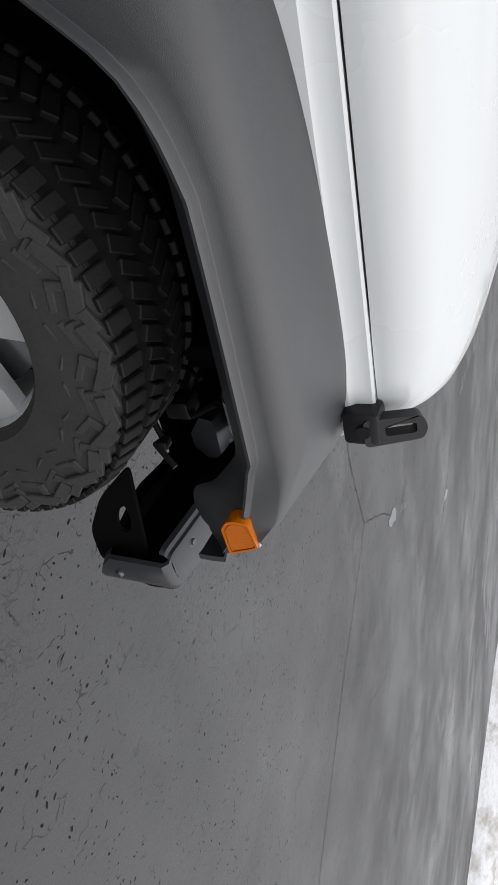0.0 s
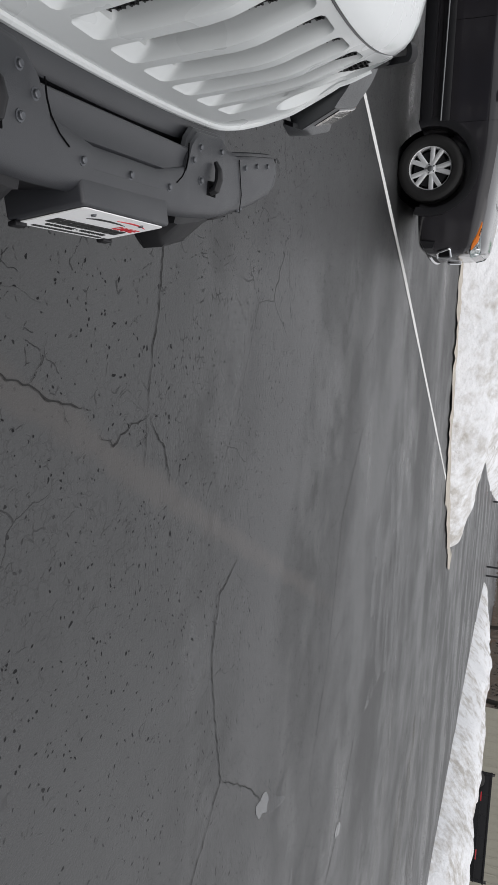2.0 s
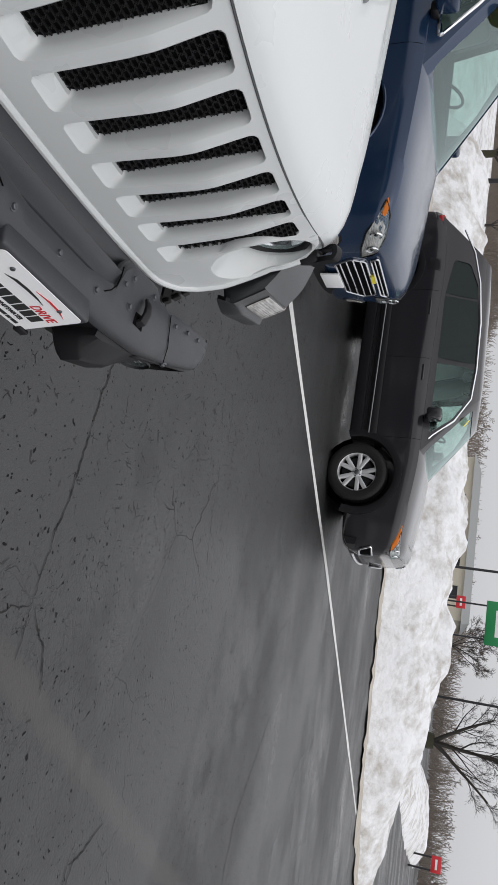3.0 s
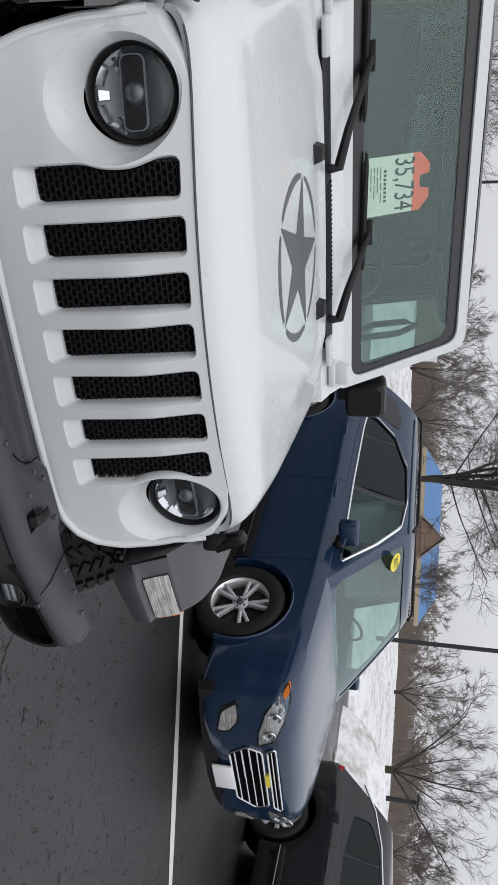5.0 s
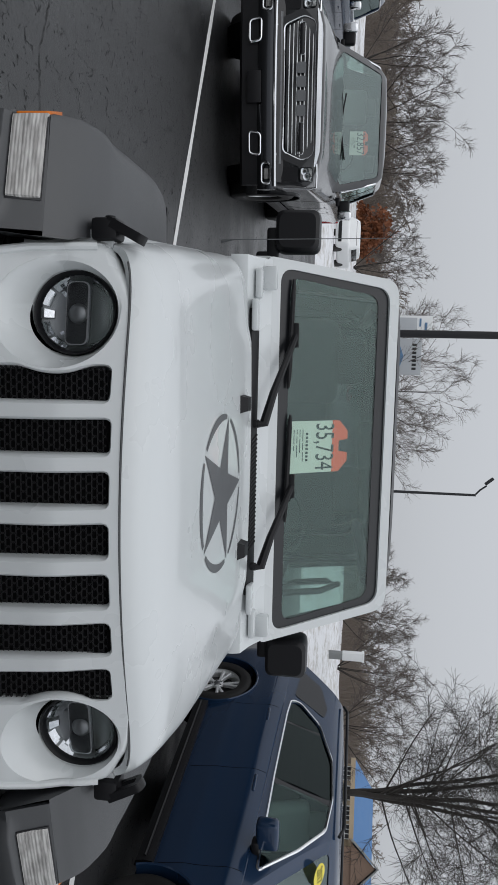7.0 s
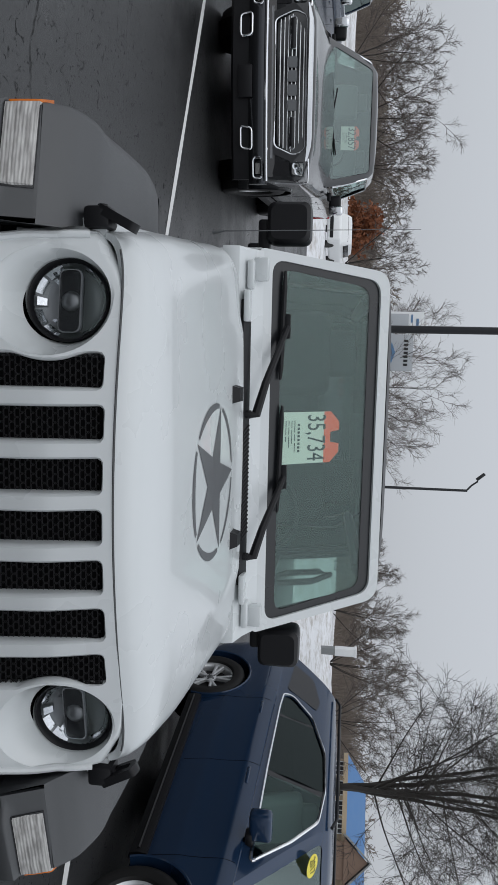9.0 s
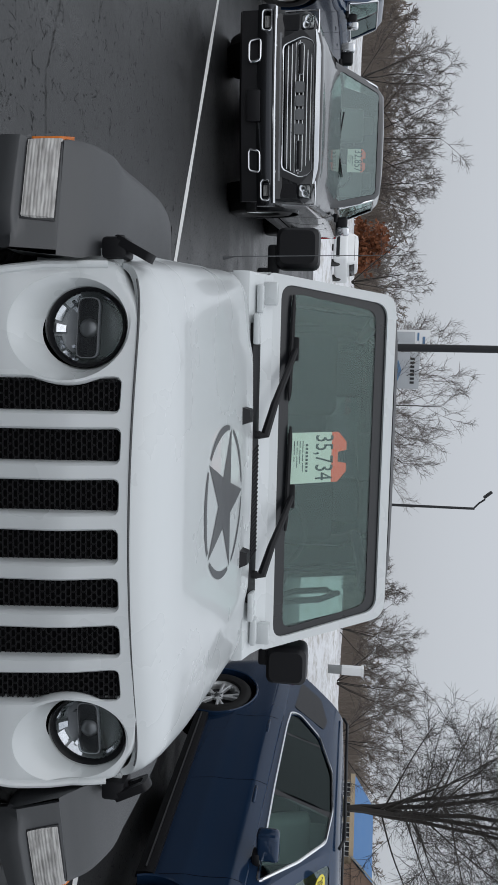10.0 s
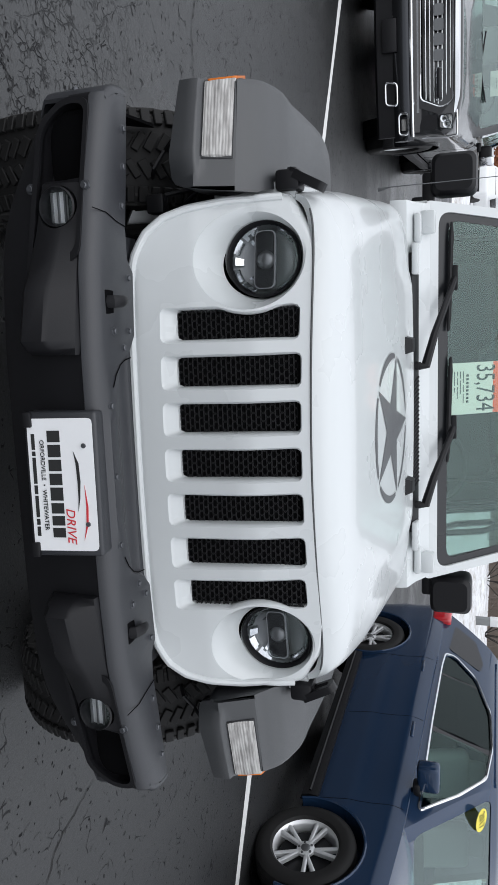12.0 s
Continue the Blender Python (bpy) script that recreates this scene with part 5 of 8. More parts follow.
for k in range(26):
    add(vent, box(0.02 + (k - 6) * 0.017, 1.245, 1.2645, 0.008, 0.058, 0.006, 0.002, 1, Matrix.Rotation(0.34, 4, "X") @ Matrix.Rotation(0.5, 4, "Z")))
part("cowl_vent", vent, BLACK, SUV, "black slatted cowl vent")
for s in (-1, 1):
    hb = box(s * 0.675, 1.275, 1.268, 0.11, 0.06, 0.026, 0.008)
    part("hinge_leaf", box(s * 0.555, 1.232, 1.262, 0.12, 0.064, 0.024, 0.007), WHITE, SUV)
    add(hb, box(s * 0.70, 1.330, 1.300, 0.09, 0.045, 0.060, 0.008))
    part("screen_hinge", hb, WHITE, SUV)
for x0, x1 in ((-0.14, -0.485), (0.43, 0.13)):
    q0 = Vector((x0, 1.250, 1.270))
    q1 = Vector(scr(x1, 0.128, 0.022))
    arm = tube([q0, q0 + Vector((0, 0.006, 0.03)), q0.lerp(q1, 0.35) + Vector((0, -0.012, 0.014)), q1], [0.018, 0.019, 0.016, 0.012], 8)
    add(arm, tube([q0 - Vector((0, 0, 0.02)), q0 + Vector((0, 0, 0.012))], 0.016, 12))
    wp = part("wiper", arm, BLACK, SUV, "black windscreen wiper")
    xa, xb = (-0.705, -0.27) if x0 < 0 else (-0.165, 0.28)
    pts = [scr(x, 0.118 - 0.012 * (x - xa) / (xb - xa), 0.010) for x in np.linspace(xa, xb, 9)]
    bl = tube(pts, [0.006] + [0.011] * 7 + [0.006], 6)
    add(bl, box(q1.x, q1.y, q1.z, 0.10, 0.016, 0.022, 0.004))
    part("blade", bl, BLACK, wp)
for s in (-1, 1):
    def mirror_shell():
        pts = []
        for y, k in ((1.47, 0.80), (1.485, 0.95), (1.52, 1.0), (1.56, 1.0), (1.60, 0.96)):
            loop = rounded([(-0.085 * k, -0.092 * k), (0.085 * k, -0.092 * k), (0.085 * k, 0.092 * k), (-0.085 * k, 0.092 * k)], 0.035, 5)
            pts.append([(0.905 + u, y, 1.39 + v) for u, v in loop])
        return loft(pts, ring=True, caps=True)
    b = mirror_shell()
    mi = part("door_mirror", mirrored(b) if s < 0 else b, BLACK, SUV, "black plastic door mirror")
    b = box(0.845, 1.545, 1.285, 0.16, 0.05, 0.05, 0.012)
    add(b, box(0.80, 1.555, 1.26, 0.06, 0.06, 0.09, 0.012))
    part("mirror_arm", mirrored(b) if s < 0 else b, BLACK, mi)

# tub, doors and hard top, seen mostly through the glass
tub = box(0, 2.62, 0.86, 1.53, 2.62, 0.62, 0.03)
part("body_tub", carve(tub, [box(0, 2.6, 1.1, 1.40, 2.42, 0.70)]), WHITE, SUV)
for s in (-1, 1):
    def door():
        b = box(0.772, 1.92, 0.94, 0.045, 1.06, 0.72, 0.012)
        return b
    b = door()
    dr = part("door", mirrored(b) if s < 0 else b, WHITE, SUV)
    def door_top():
        lo = rounded([(1.44, 1.29), (2.44, 1.29), (2.44, 1.80), (1.74, 1.80)], 0.03, 3)
        li = rounded([(1.50, 1.315), (2.39, 1.315), (2.39, 1.755), (1.77, 1.755)], 0.03, 3)
        return ring_plate(lo, li, lambda u, v, d: (0.775 - (v - 1.29) * 0.11 + d, u, v), -0.03, 0.0)
    b = door_top()
    part("window_frame", mirrored(b) if s < 0 else b, BLACK, dr)
    b = slab(rounded([(1.50, 1.315), (2.39, 1.315), (2.39, 1.755), (1.77, 1.755)], 0.03, 3), lambda u, v, d: (0.760 - (v - 1.29) * 0.11 + d, u, v), -0.004, 0.0)
    g = part("side_window", mirrored(b) if s < 0 else b, SIDEGLASS if s > 0 else DEEPGLASS, dr)
    g.visible_shadow = False
    def quarter():
        lo = rounded([(2.46, 1.17), (3.90, 1.17), (3.84, 1.82), (2.46, 1.82)], 0.03, 3)
        li = rounded([(2.62, 1.30), (3.72, 1.30), (3.68, 1.72), (2.62, 1.72)], 0.05, 3)
        return ring_plate(lo, li, lambda u, v, d: (0.775 - (v - 1.29) * 0.11 + d, u, v), -0.03, 0.0)
    b = quarter()
    part("hard_top_side", mirrored(b) if s < 0 else b, BLACK, SUV)
    b = slab(rounded([(2.62, 1.30), (3.72, 1.30), (3.68, 1.72), (2.62, 1.72)], 0.05, 3), lambda u, v, d: (0.762 - (v - 1.29) * 0.11 + d, u, v), -0.004, 0.0)
    # dark panel added inside the quarter window to darken the view through the windscreen
    b2 = slab([(2.50, 1.20), (3.84, 1.20), (3.80, 1.80), (2.50, 1.80)], lambda u, v, d: (0.738 - (v - 1.29) * 0.11 + d, u, v), -0.006, 0.0)
    part("quarter_blackout", mirrored(b2) if s < 0 else b2, DARK, SUV, "black panel added inside the quarter window to darken the cabin")
    g = part("side_window", mirrored(b) if s < 0 else b, DEEPGLASS, SUV)
    g.visible_shadow = False
roof = loft([[(u * 0.725, y, 1.800 + lerp(y, [1.72, 1.9, 3.5, 3.92], [0.020, 0.045, 0.045, 0.0]) - 0.03 * abs(u) ** 6) for u in np.linspace(-1, 1, 17)] +
             [(u * 0.70, y, 1.785) for u in np.linspace(1, -1, 17)] for y in np.linspace(1.745, 3.92, 12)], ring=True, caps=True)
part("hard_top_roof", roof, BLACK, SUV, "black hard top")
rear = ring_plate(rounded([(-0.775, 1.17), (0.775, 1.17), (0.715, 1.80), (-0.715, 1.80)], 0.03, 3), rounded([(-0.60, 1.28), (0.60, 1.28), (0.58, 1.70), (-0.58, 1.70)], 0.05, 3), lambda u, v, d: (u, 3.90 + d, v), -0.03, 0)
part("tailgate_top", rear, BLACK, SUV)
rg = part("rear_window", slab(rounded([(-0.605, 1.275), (0.605, 1.275), (0.585, 1.705), (-0.585, 1.705)], 0.05, 3), lambda u, v, d: (u, 3.882 + d, v), 0, 0.004), TINTGLASS, SUV)
rg.visible_shadow = False
part("tailgate", box(0, 3.93, 0.90, 1.50, 0.06, 0.56, 0.02), WHITE, SUV)
part("spare_tyre", lathe([(0.0, 0.10), (0.20, 0.10), (0.23, 0.125), (0.36, 0.12), (0.395, 0.09), (0.40, 0.0), (0.395, -0.09), (0.36, -0.12), (0.0, -0.12)], 40, Matrix.Translation((0.05, 4.09, 1.10)) @ FRONT), RUBBER, SUV)
part("dashboard", loft([[(x, 1.44, 1.18), (x, 1.50, 1.285), (x, 1.62, 1.30), (x, 1.74, 1.27), (x, 1.78, 1.15), (x, 1.76, 0.95), (x, 1.44, 0.95)] for x in np.linspace(-0.70, 0.70, 8)], ring=True, caps=True), BLACK, SUV)
st = lathe([(0.180 + 0.014 * math.cos(a), 0.014 * math.sin(a)) for a in np.linspace(0, 2 * math.pi, 8, endpoint=False)], 32, close=True)
add(st, lathe([(0, 0.0), (0.055, 0.0), (0.06, -0.02), (0, -0.04)], 16))
for a in (0, 2.4, 3.9):
    add(st, box(0.11 * math.cos(a), 0.11 * math.sin(a), -0.008, 0.13, 0.03, 0.012, 0.003, 1, Matrix.Rotation(a, 4, "Z")))
bmesh.ops.transform(st, matrix=Matrix.Translation((0.37, 1.86, 1.27)) @ Matrix.Rotation(radians(-68), 4, "X"), verts=st.verts)
part("steering_wheel", st, BLACK, SUV)
for s in (-1, 1):
    seat = part("seat", box(s * 0.37, 2.32, 0.86, 0.50, 0.55, 0.20, 0.05, 3), CLOTH, SUV)
    bk = box(s * 0.37, 2.62, 1.22, 0.48, 0.14, 0.66, 0.06, 3, Matrix.Rotation(radians(-12), 4, "X"))
    part("backrest", bk, CLOTH, seat)
    part("headrest", box(s * 0.37, 2.70, 1.60, 0.26, 0.10, 0.18, 0.04, 3), CLOTH, seat)
bar = tube([(-0.62, 2.72, 0.9), (-0.62, 2.72, 1.60), (-0.55, 2.72, 1.72), (0.55, 2.72, 1.72), (0.62, 2.72, 1.60), (0.62, 2.72, 0.9)], 0.035, 10)
for s in (-1, 1):
    add(bar, tube([(s * 0.58, 2.72, 1.68), (s * 0.62, 1.80, 1.73)], 0.03, 8))
part("roll_bar", bar, BLACK, SUV)
gh = [(0.655, 1.62, 1.36), (0.66, 1.70, 1.52), (0.655, 1.80, 1.60), (0.655, 1.84, 1.55), (0.66, 1.80, 1.40), (0.655, 1.70, 1.34)]
part("grab_handle", tube(gh + gh[:2], 0.015, 8), BLACK, SUV)
part("rear_bench", box(0, 3.35, 1.15, 1.05, 0.16, 0.62, 0.05, 3), CLOTH, SUV)
part("centre_mirror", box(0.0, 1.80, 1.70, 0.22, 0.03, 0.06, 0.012), BLACK, SUV)
part("antenna", tube([(-0.835, 1.30, 1.11), (-0.842, 1.30, 1.16), (-0.85, 1.31, 1.90)], [0.008, 0.0022, 0.0009], 8), GUNMETAL, SUV, "thin black whip antenna")


# price tag that hangs from the centre mirror
def price_tag(name_label, number, m, sx=0.222, body=True):
    tag = thing("price_tag", name_label, "price tag", m)
    part("paper", slab([(-sx / 2, -0.105), (sx / 2, -0.105), (sx / 2, 0.085), (-sx / 2, 0.085)], lambda u, v, d: (u, d, v), 0, 0.001), PAPER, tag)
    h = sx / 2
    tab = [(-h, 0.085), (h, 0.085), (h, 0.115), (h - 0.045, 0.155), (0.03, 0.155), (0.022, 0.115), (-0.022, 0.115), (-0.03, 0.155), (-h + 0.045, 0.155), (-h, 0.115)]
    part("hook_tab", slab(tab, lambda u, v, d: (u, d, v), -0.0005, 0.0015), ORANGE, tag, "orange hanger tab")
    up = Matrix.Rotation(radians(90), 4, "X")
    inkb = lettering(number, sx * 0.34, Matrix.Translation((0, -0.0015, 0.046)) @ up @ Matrix.Diagonal((1, 1.55, 1, 1)))
    for k in range(8):
        add(inkb, box(-0.056 + 0.016 * k, -0.0012, -0.030, 0.010, 0.0008, 0.010))
    for k, wds in enumerate(((0.05, 0.03, 0.04), (0.03, 0.06), (0.02, 0.03, 0.05), (0.06, 0.02))):
        x = -0.075
        for wd in wds:
            add(inkb, box(x + wd / 2, -0.0012, -0.048 - 0.013 * k, wd, 0.0008, 0.0028))
            x += wd + 0.008
    part("print", inkb, INK, tag)
    return tag


price_tag("pale green price tag with an orange hanger behind the windscreen", "35,734", SUV.matrix_basis @ Matrix.Translation((-0.02, 1.548, 1.478)) @ Matrix.Rotation(radians(-34), 4, "X") @ Matrix.Diagonal((1, 1, 1.1, 1)))

# ---- parked cars behind ----
from mathutils.bvhtree import BVHTree

NOSES = {}


def car_body(D):
    rows = []
    for y, w, zl, zs, zt in glide(D["stations"]):
        h = zs - zl
        half = [(0, zl), (0.80 * w, zl), (0.91 * w, zl + 0.02), (0.950 * w, zl + 0.10 * h), (0.966 * w, zl + 0.25 * h), (0.984 * w, zl + 0.40 * h), (0.990 * w, zl + 0.46 * h), (0.985 * w, zl + 0.54 * h), (0.988 * w, zl + 0.68 * h),
                (w, zl + 0.82 * h), (0.998 * w, zl + 0.87 * h), (0.982 * w, zl + 0.93 * h), (0.962 * w, zs - 0.012), (0.92 * w, zs + 0.002), (0.80 * w, zs + (zt - zs) * 0.55), (0.64 * w, zt - 0.006), (0.36 * w, zt), (0, zt + 0.004)]
        rows.append([(x, y, z) for x, z in half] + [(-x, y, z) for x, z in half[-2:0:-1]])
    bm = loft(rows, ring=True, caps=True)
    cuts = []
    for yw in D["wheels"]:
        for s in (-1, 1):
            cuts.append(lathe([(0, -0.16), (D["arch"], -0.16), (D["arch"], 0.2), (0, 0.2)], 40, Matrix.Translation((s * (D["w"] - 0.08), yw, D["R"] + 0.01)) @ Matrix.Rotation(radians(90), 4, "Y")))
    y0, y1 = D["ya"] + 0.22, D["yd"] - 0.12
    cuts.append(box(0, (y0 + y1) / 2, D["zb"], 2 * D["w"] - 0.26, y1 - y0, 1.1))
    return carve(bm, cuts)


def cabin_half(D, z):
    """Half width of the cabin at a height."""
    t = (z - D["zb"]) / (D["zr"] - D["zb"])
    return D["wb"] + (D["wr"] - D["wb"]) * t + 0.035 * math.sin(math.pi * min(max(t, 0), 1)) * 0.6


def screen_bow(q):
    return 0.10 * q * q + 0.05 * q ** 8


def between(loop, y0, y1):
    """The part of an outline between two upright lines."""
    for lim, keep in ((y0, 1), (y1, -1)):
        out = []
        for p, q in zip(loop, loop[1:] + loop[:1]):
            a, b = keep * (p[0] - lim), keep * (q[0] - lim)
            if a >= 0:
                out.append(p)
            if (a > 0 > b) or (a < 0 < b):
                t = a / (a - b)
                out.append((p[0] + (q[0] - p[0]) * t, p[1] + (q[1] - p[1]) * t))
        loop = out
    return loop


def cabin(D):
    def hull(o):
        rows = []
        for t in (0, 0.12, 0.25, 0.4, 0.55, 0.7, 0.82, 0.90, 0.96, 1.0):
            z = D["zb"] - 0.06 + (D["zr"] - o - D["zb"] + 0.06) * t
            k = t if t < 0.9 else t
            ya, yd = D["ya"] + (D["yb"] - D["ya"]) * k + o, D["yd"] + (D["yc"] - D["yd"]) * k - o
            w = cabin_half(D, z) - o - 0.055 * max(t - 0.82, 0) ** 2 / 0.0324
            loop = []
            for u in np.sin(np.linspace(-math.pi / 2, math.pi / 2, 21)):
                loop.append((u * w, ya + screen_bow(u), z))
            loop += [(w, ya + (yd - ya) * q, z) for q in (0.2, 0.4, 0.6, 0.8)]
            for u in np.linspace(1, -1, 11):
                loop.append((u * w, yd - 0.06 * u * u, z))
            loop += [(-w, ya + (yd - ya) * q, z) for q in (0.8, 0.6, 0.4, 0.2)]
            rows.append(loop)
        top = [(x * 0.5, (y - (D["yb"] + D["yc"]) / 2) * 0.55 + (D["yb"] + D["yc"]) / 2, z + 0.028) for x, y, z in rows[-1]]
        rows.append(top)
        return loft(rows, ring=True, caps=True)
    cuts = [hull(0.035)]
    cuts.append(slab(rounded(D["dlo"], 0.045, 5), lambda u, v, d: (d, u, v), -1.5, 1.5))
    zb, zr, ya, yb = D["zb"], D["zr"], D["ya"], D["yb"]
    wl, wt = D["wb"] - 0.075, D["wr"] - 0.035
    cuts.append(slab(rounded([(-wl, zb + 0.0), (wl, zb + 0.0), (wt, zr - 0.065), (-wt, zr - 0.065)], 0.06, 4), lambda u, v, d: (u, d, v), ya - 0.6, yb + 0.12))
    return carve(hull(0.0), cuts)


def panes(D, root):
    whole = rounded(D["dlo"], 0.045, 5)
    bars = D["pillars"]
    ends = [-9] + [v for p in bars for v in (p[0], p[1])] + [99]
    for s in (-1, 1):
        def lay(u, v, d):
            return (s * (cabin_half(D, v) - 0.010 + d), u, v)
        for k in range(0, len(ends), 2):
            lp = between(whole, ends[k], ends[k + 1])
            fine = []
            for p, q in zip(lp, lp[1:] + lp[:1]):
                cnt = max(1, int(math.dist(p, q) / 0.12))
                fine += [(p[0] + (q[0] - p[0]) * t / cnt, p[1] + (q[1] - p[1]) * t / cnt) for t in range(cnt)]
            g = part("side_window", slab(fine, lay, -0.004, 0), TINTGLASS if k else SIDEGLASS, root)
            g.visible_shadow = False
        for p in bars:
            part("window_pillar", slab(between(whole, p[0] - 0.003, p[1] + 0.003), lay, -0.012, 0.002), GLOSSBLACK, root)
    zb, zr, ya, yb = D["zb"], D["zr"], D["ya"], D["yb"]
    wl, wt = D["wb"] - 0.062, D["wr"] - 0.024
    rows = []
    for t in np.linspace(0.0, 1.0, 8):
        z = zb - 0.015 + (zr - 0.045 - zb) * t
        k = (z - zb + 0.06) / (zr - zb + 0.06)
        y = ya + (yb - ya) * k
        w = wl + (wt - wl) * t
        rows.append([(u * w, y + screen_bow(u * w / cabin_half(D, z)) + 0.012, z) for u in np.linspace(-1, 1, 17)])
    g = part("windscreen", loft(rows), CARSCREEN, root)
    g.visible_shadow = False


def chrome_loop(loop, D, s, r=0.013, closed=True):
    pts = [(s * (cabin_half(D, v) + 0.003), u, v) for u, v in (rounded(loop, 0.05, 5) if closed else loop)]
    return tube(pts + pts[:1] if closed else pts, r, 6, cap=not closed)


def car(name, label, m, D):
    root = thing(name, label, "car", m, group="parked cars")
    body = part("body", car_body(D), D["paint"], root, angle=45)
    NOSES[root.name] = BVHTree.FromPolygons([v.co for v in body.data.vertices], [p.vertices for p in body.data.polygons])
    part("cabin", cabin(D), D["paint"], root, angle=45)
    panes(D, root)
    for yw in D["wheels"]:
        for s in (-1, 1):
            # black brake discs put the shade between the spokes into the colour
            wheel(root, s * (D["w"] - 0.125), yw, D["R"], D["tyre_w"], D["rim"], D["spokes"], D["rim_mat"], D.get("wheel_back", BLACK))
            a = []
            for q in np.linspace(radians(-18), radians(198), 24):
                c, sn = math.cos(q), math.sin(q)
                r0, r1 = D["arch"] - 0.008, D["arch"] + D["clad"]
                x = s * (D["w"] + 0.004)
                a.append([(x - s * 0.16, yw + r0 * c, D["R"] + 0.01 + r0 * sn), (x, yw + r0 * c, D["R"] + 0.01 + r0 * sn), (x + s * 0.006, yw + (r0 + 0.012) * c, D["R"] + 0.01 + (r0 + 0.012) * sn),
                          (x - s * 0.002, yw + r1 * c, D["R"] + 0.01 + r1 * sn), (x - s * 0.05, yw + r1 * c, D["R"] + 0.01 + r1 * sn)])
            part("wheel_arch", loft(a), BLACK if D["clad"] > 0.02 else D["paint"], root)
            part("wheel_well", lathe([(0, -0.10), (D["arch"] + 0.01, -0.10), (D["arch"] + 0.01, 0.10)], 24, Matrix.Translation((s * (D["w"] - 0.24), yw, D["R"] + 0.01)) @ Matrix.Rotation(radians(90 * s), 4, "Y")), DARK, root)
    for s in (-1, 1):
        y0, y1 = D["wheels"][0] + D["arch"] + 0.02, D["wheels"][1] - D["arch"] - 0.02
        sl = loft([[(s * (D["w"] - 0.05), y, D["sill"] - 0.09), (s * (D["w"] - 0.005), y, D["sill"] - 0.075), (s * (D["w"] + 0.010), y, D["sill"] - 0.02), (s * (D["w"] + 0.002), y, D["sill"] + 0.05), (s * (D["w"] - 0.06), y, D["sill"] + 0.05)] for y in np.linspace(y0, y1, 6)], ring=True, caps=True)
        part("sill_cladding", sl, BLACK, root)
        for y in D["handles"]:
            hd = box(s * (D["w"] - 0.012), y, D["handle_z"], 0.028, 0.20, 0.030, 0.010, 3)
            part("door_handle", hd, D["paint"], root)
        for y in D["seams"]:
            hits = [NOSES[root.name].ray_cast(Vector((s * 2.0, y, z)), Vector((-s, 0, 0)))[0] for z in np.linspace(D["sill"] + 0.08, D["zb"] - 0.03, 26)]
            part("door_seam", tube([(h.x - s * 0.001, h.y, h.z) for h in hits if h and abs(h.x) > D["w"] - 0.12], 0.0028, 6), DARK, root)
        mx = D["w"] + 0.07
        mi = part("door_mirror", box(s * mx, D["ya"] + 0.57, D["zb"] + 0.075, 0.23, 0.12, 0.17, 0.034, 3), D.get("mirror_mat", D["paint"]), root)
        part("mirror_foot", box(s * (D["w"] - 0.03), D["ya"] + 0.55, D["zb"] - 0.01, 0.12, 0.09, 0.06, 0.02), BLACK, mi)
        part("window_trim", chrome_loop(D["trim"], D, s, closed=D.get("trim_closed", True)), CHROME, root)
    part("interior", box(0, (D["ya"] + D["yd"]) / 2, 0.52, 2 * D["w"] - 0.30, D["yd"] - D["ya"] - 0.4, 0.06, 0.01), DARK, root)
    part("dashboard", box(0, D["ya"] + 0.42, D["zb"] - 0.05, 2 * D["wb"] - 0.22, 0.40, 0.16, 0.04), DARK, root)
    for s in (-1, 1):
        sy = D["ya"] + 1.25
        se = part("seat", box(s * 0.38, sy - 0.25, D["zb"] - 0.32, 0.5, 0.52, 0.20, 0.05, 3), TRIMGREY, root)
        part("backrest", box(s * 0.38, sy + 0.08, D["zb"] + 0.02, 0.46, 0.14, 0.66, 0.06, 3, Matrix.Rotation(radians(-14), 4, "X")), TRIMGREY, se)
        part("headrest", box(s * 0.38, sy + 0.16, D["zb"] + 0.40, 0.24, 0.09, 0.16, 0.04, 3), TRIMGREY, se)
    part("rear_bench", box(0, D["ya"] + 2.2, D["zb"] - 0.1, 1.2, 0.16, 0.6, 0.05, 3), DARK, root)
    st2 = lathe([(0.17 + 0.014 * math.cos(a), 0.014 * math.sin(a)) for a in np.linspace(0, 2 * math.pi, 8, endpoint=False)], 24, close=True)
    bmesh.ops.transform(st2, matrix=Matrix.Translation((0.38, D["ya"] + 0.72, D["zb"] + 0.02)) @ Matrix.Rotation(radians(-65), 4, "X"), verts=st2.verts)
    part("steering_wheel", st2, BLACK, root)
    return root


def nose(root):
    """Lays (x, z) outlines onto the front of a car's body; d is how far they stand proud."""
    tree = NOSES[root.name]

    def lay(u, v, d):
        hit = tree.ray_cast(Vector((u, -2.0, v)), Vector((0, 1, 0)))[0]
        return (u, (hit.y if hit is not None else 0.1) - d, v)
    return lay


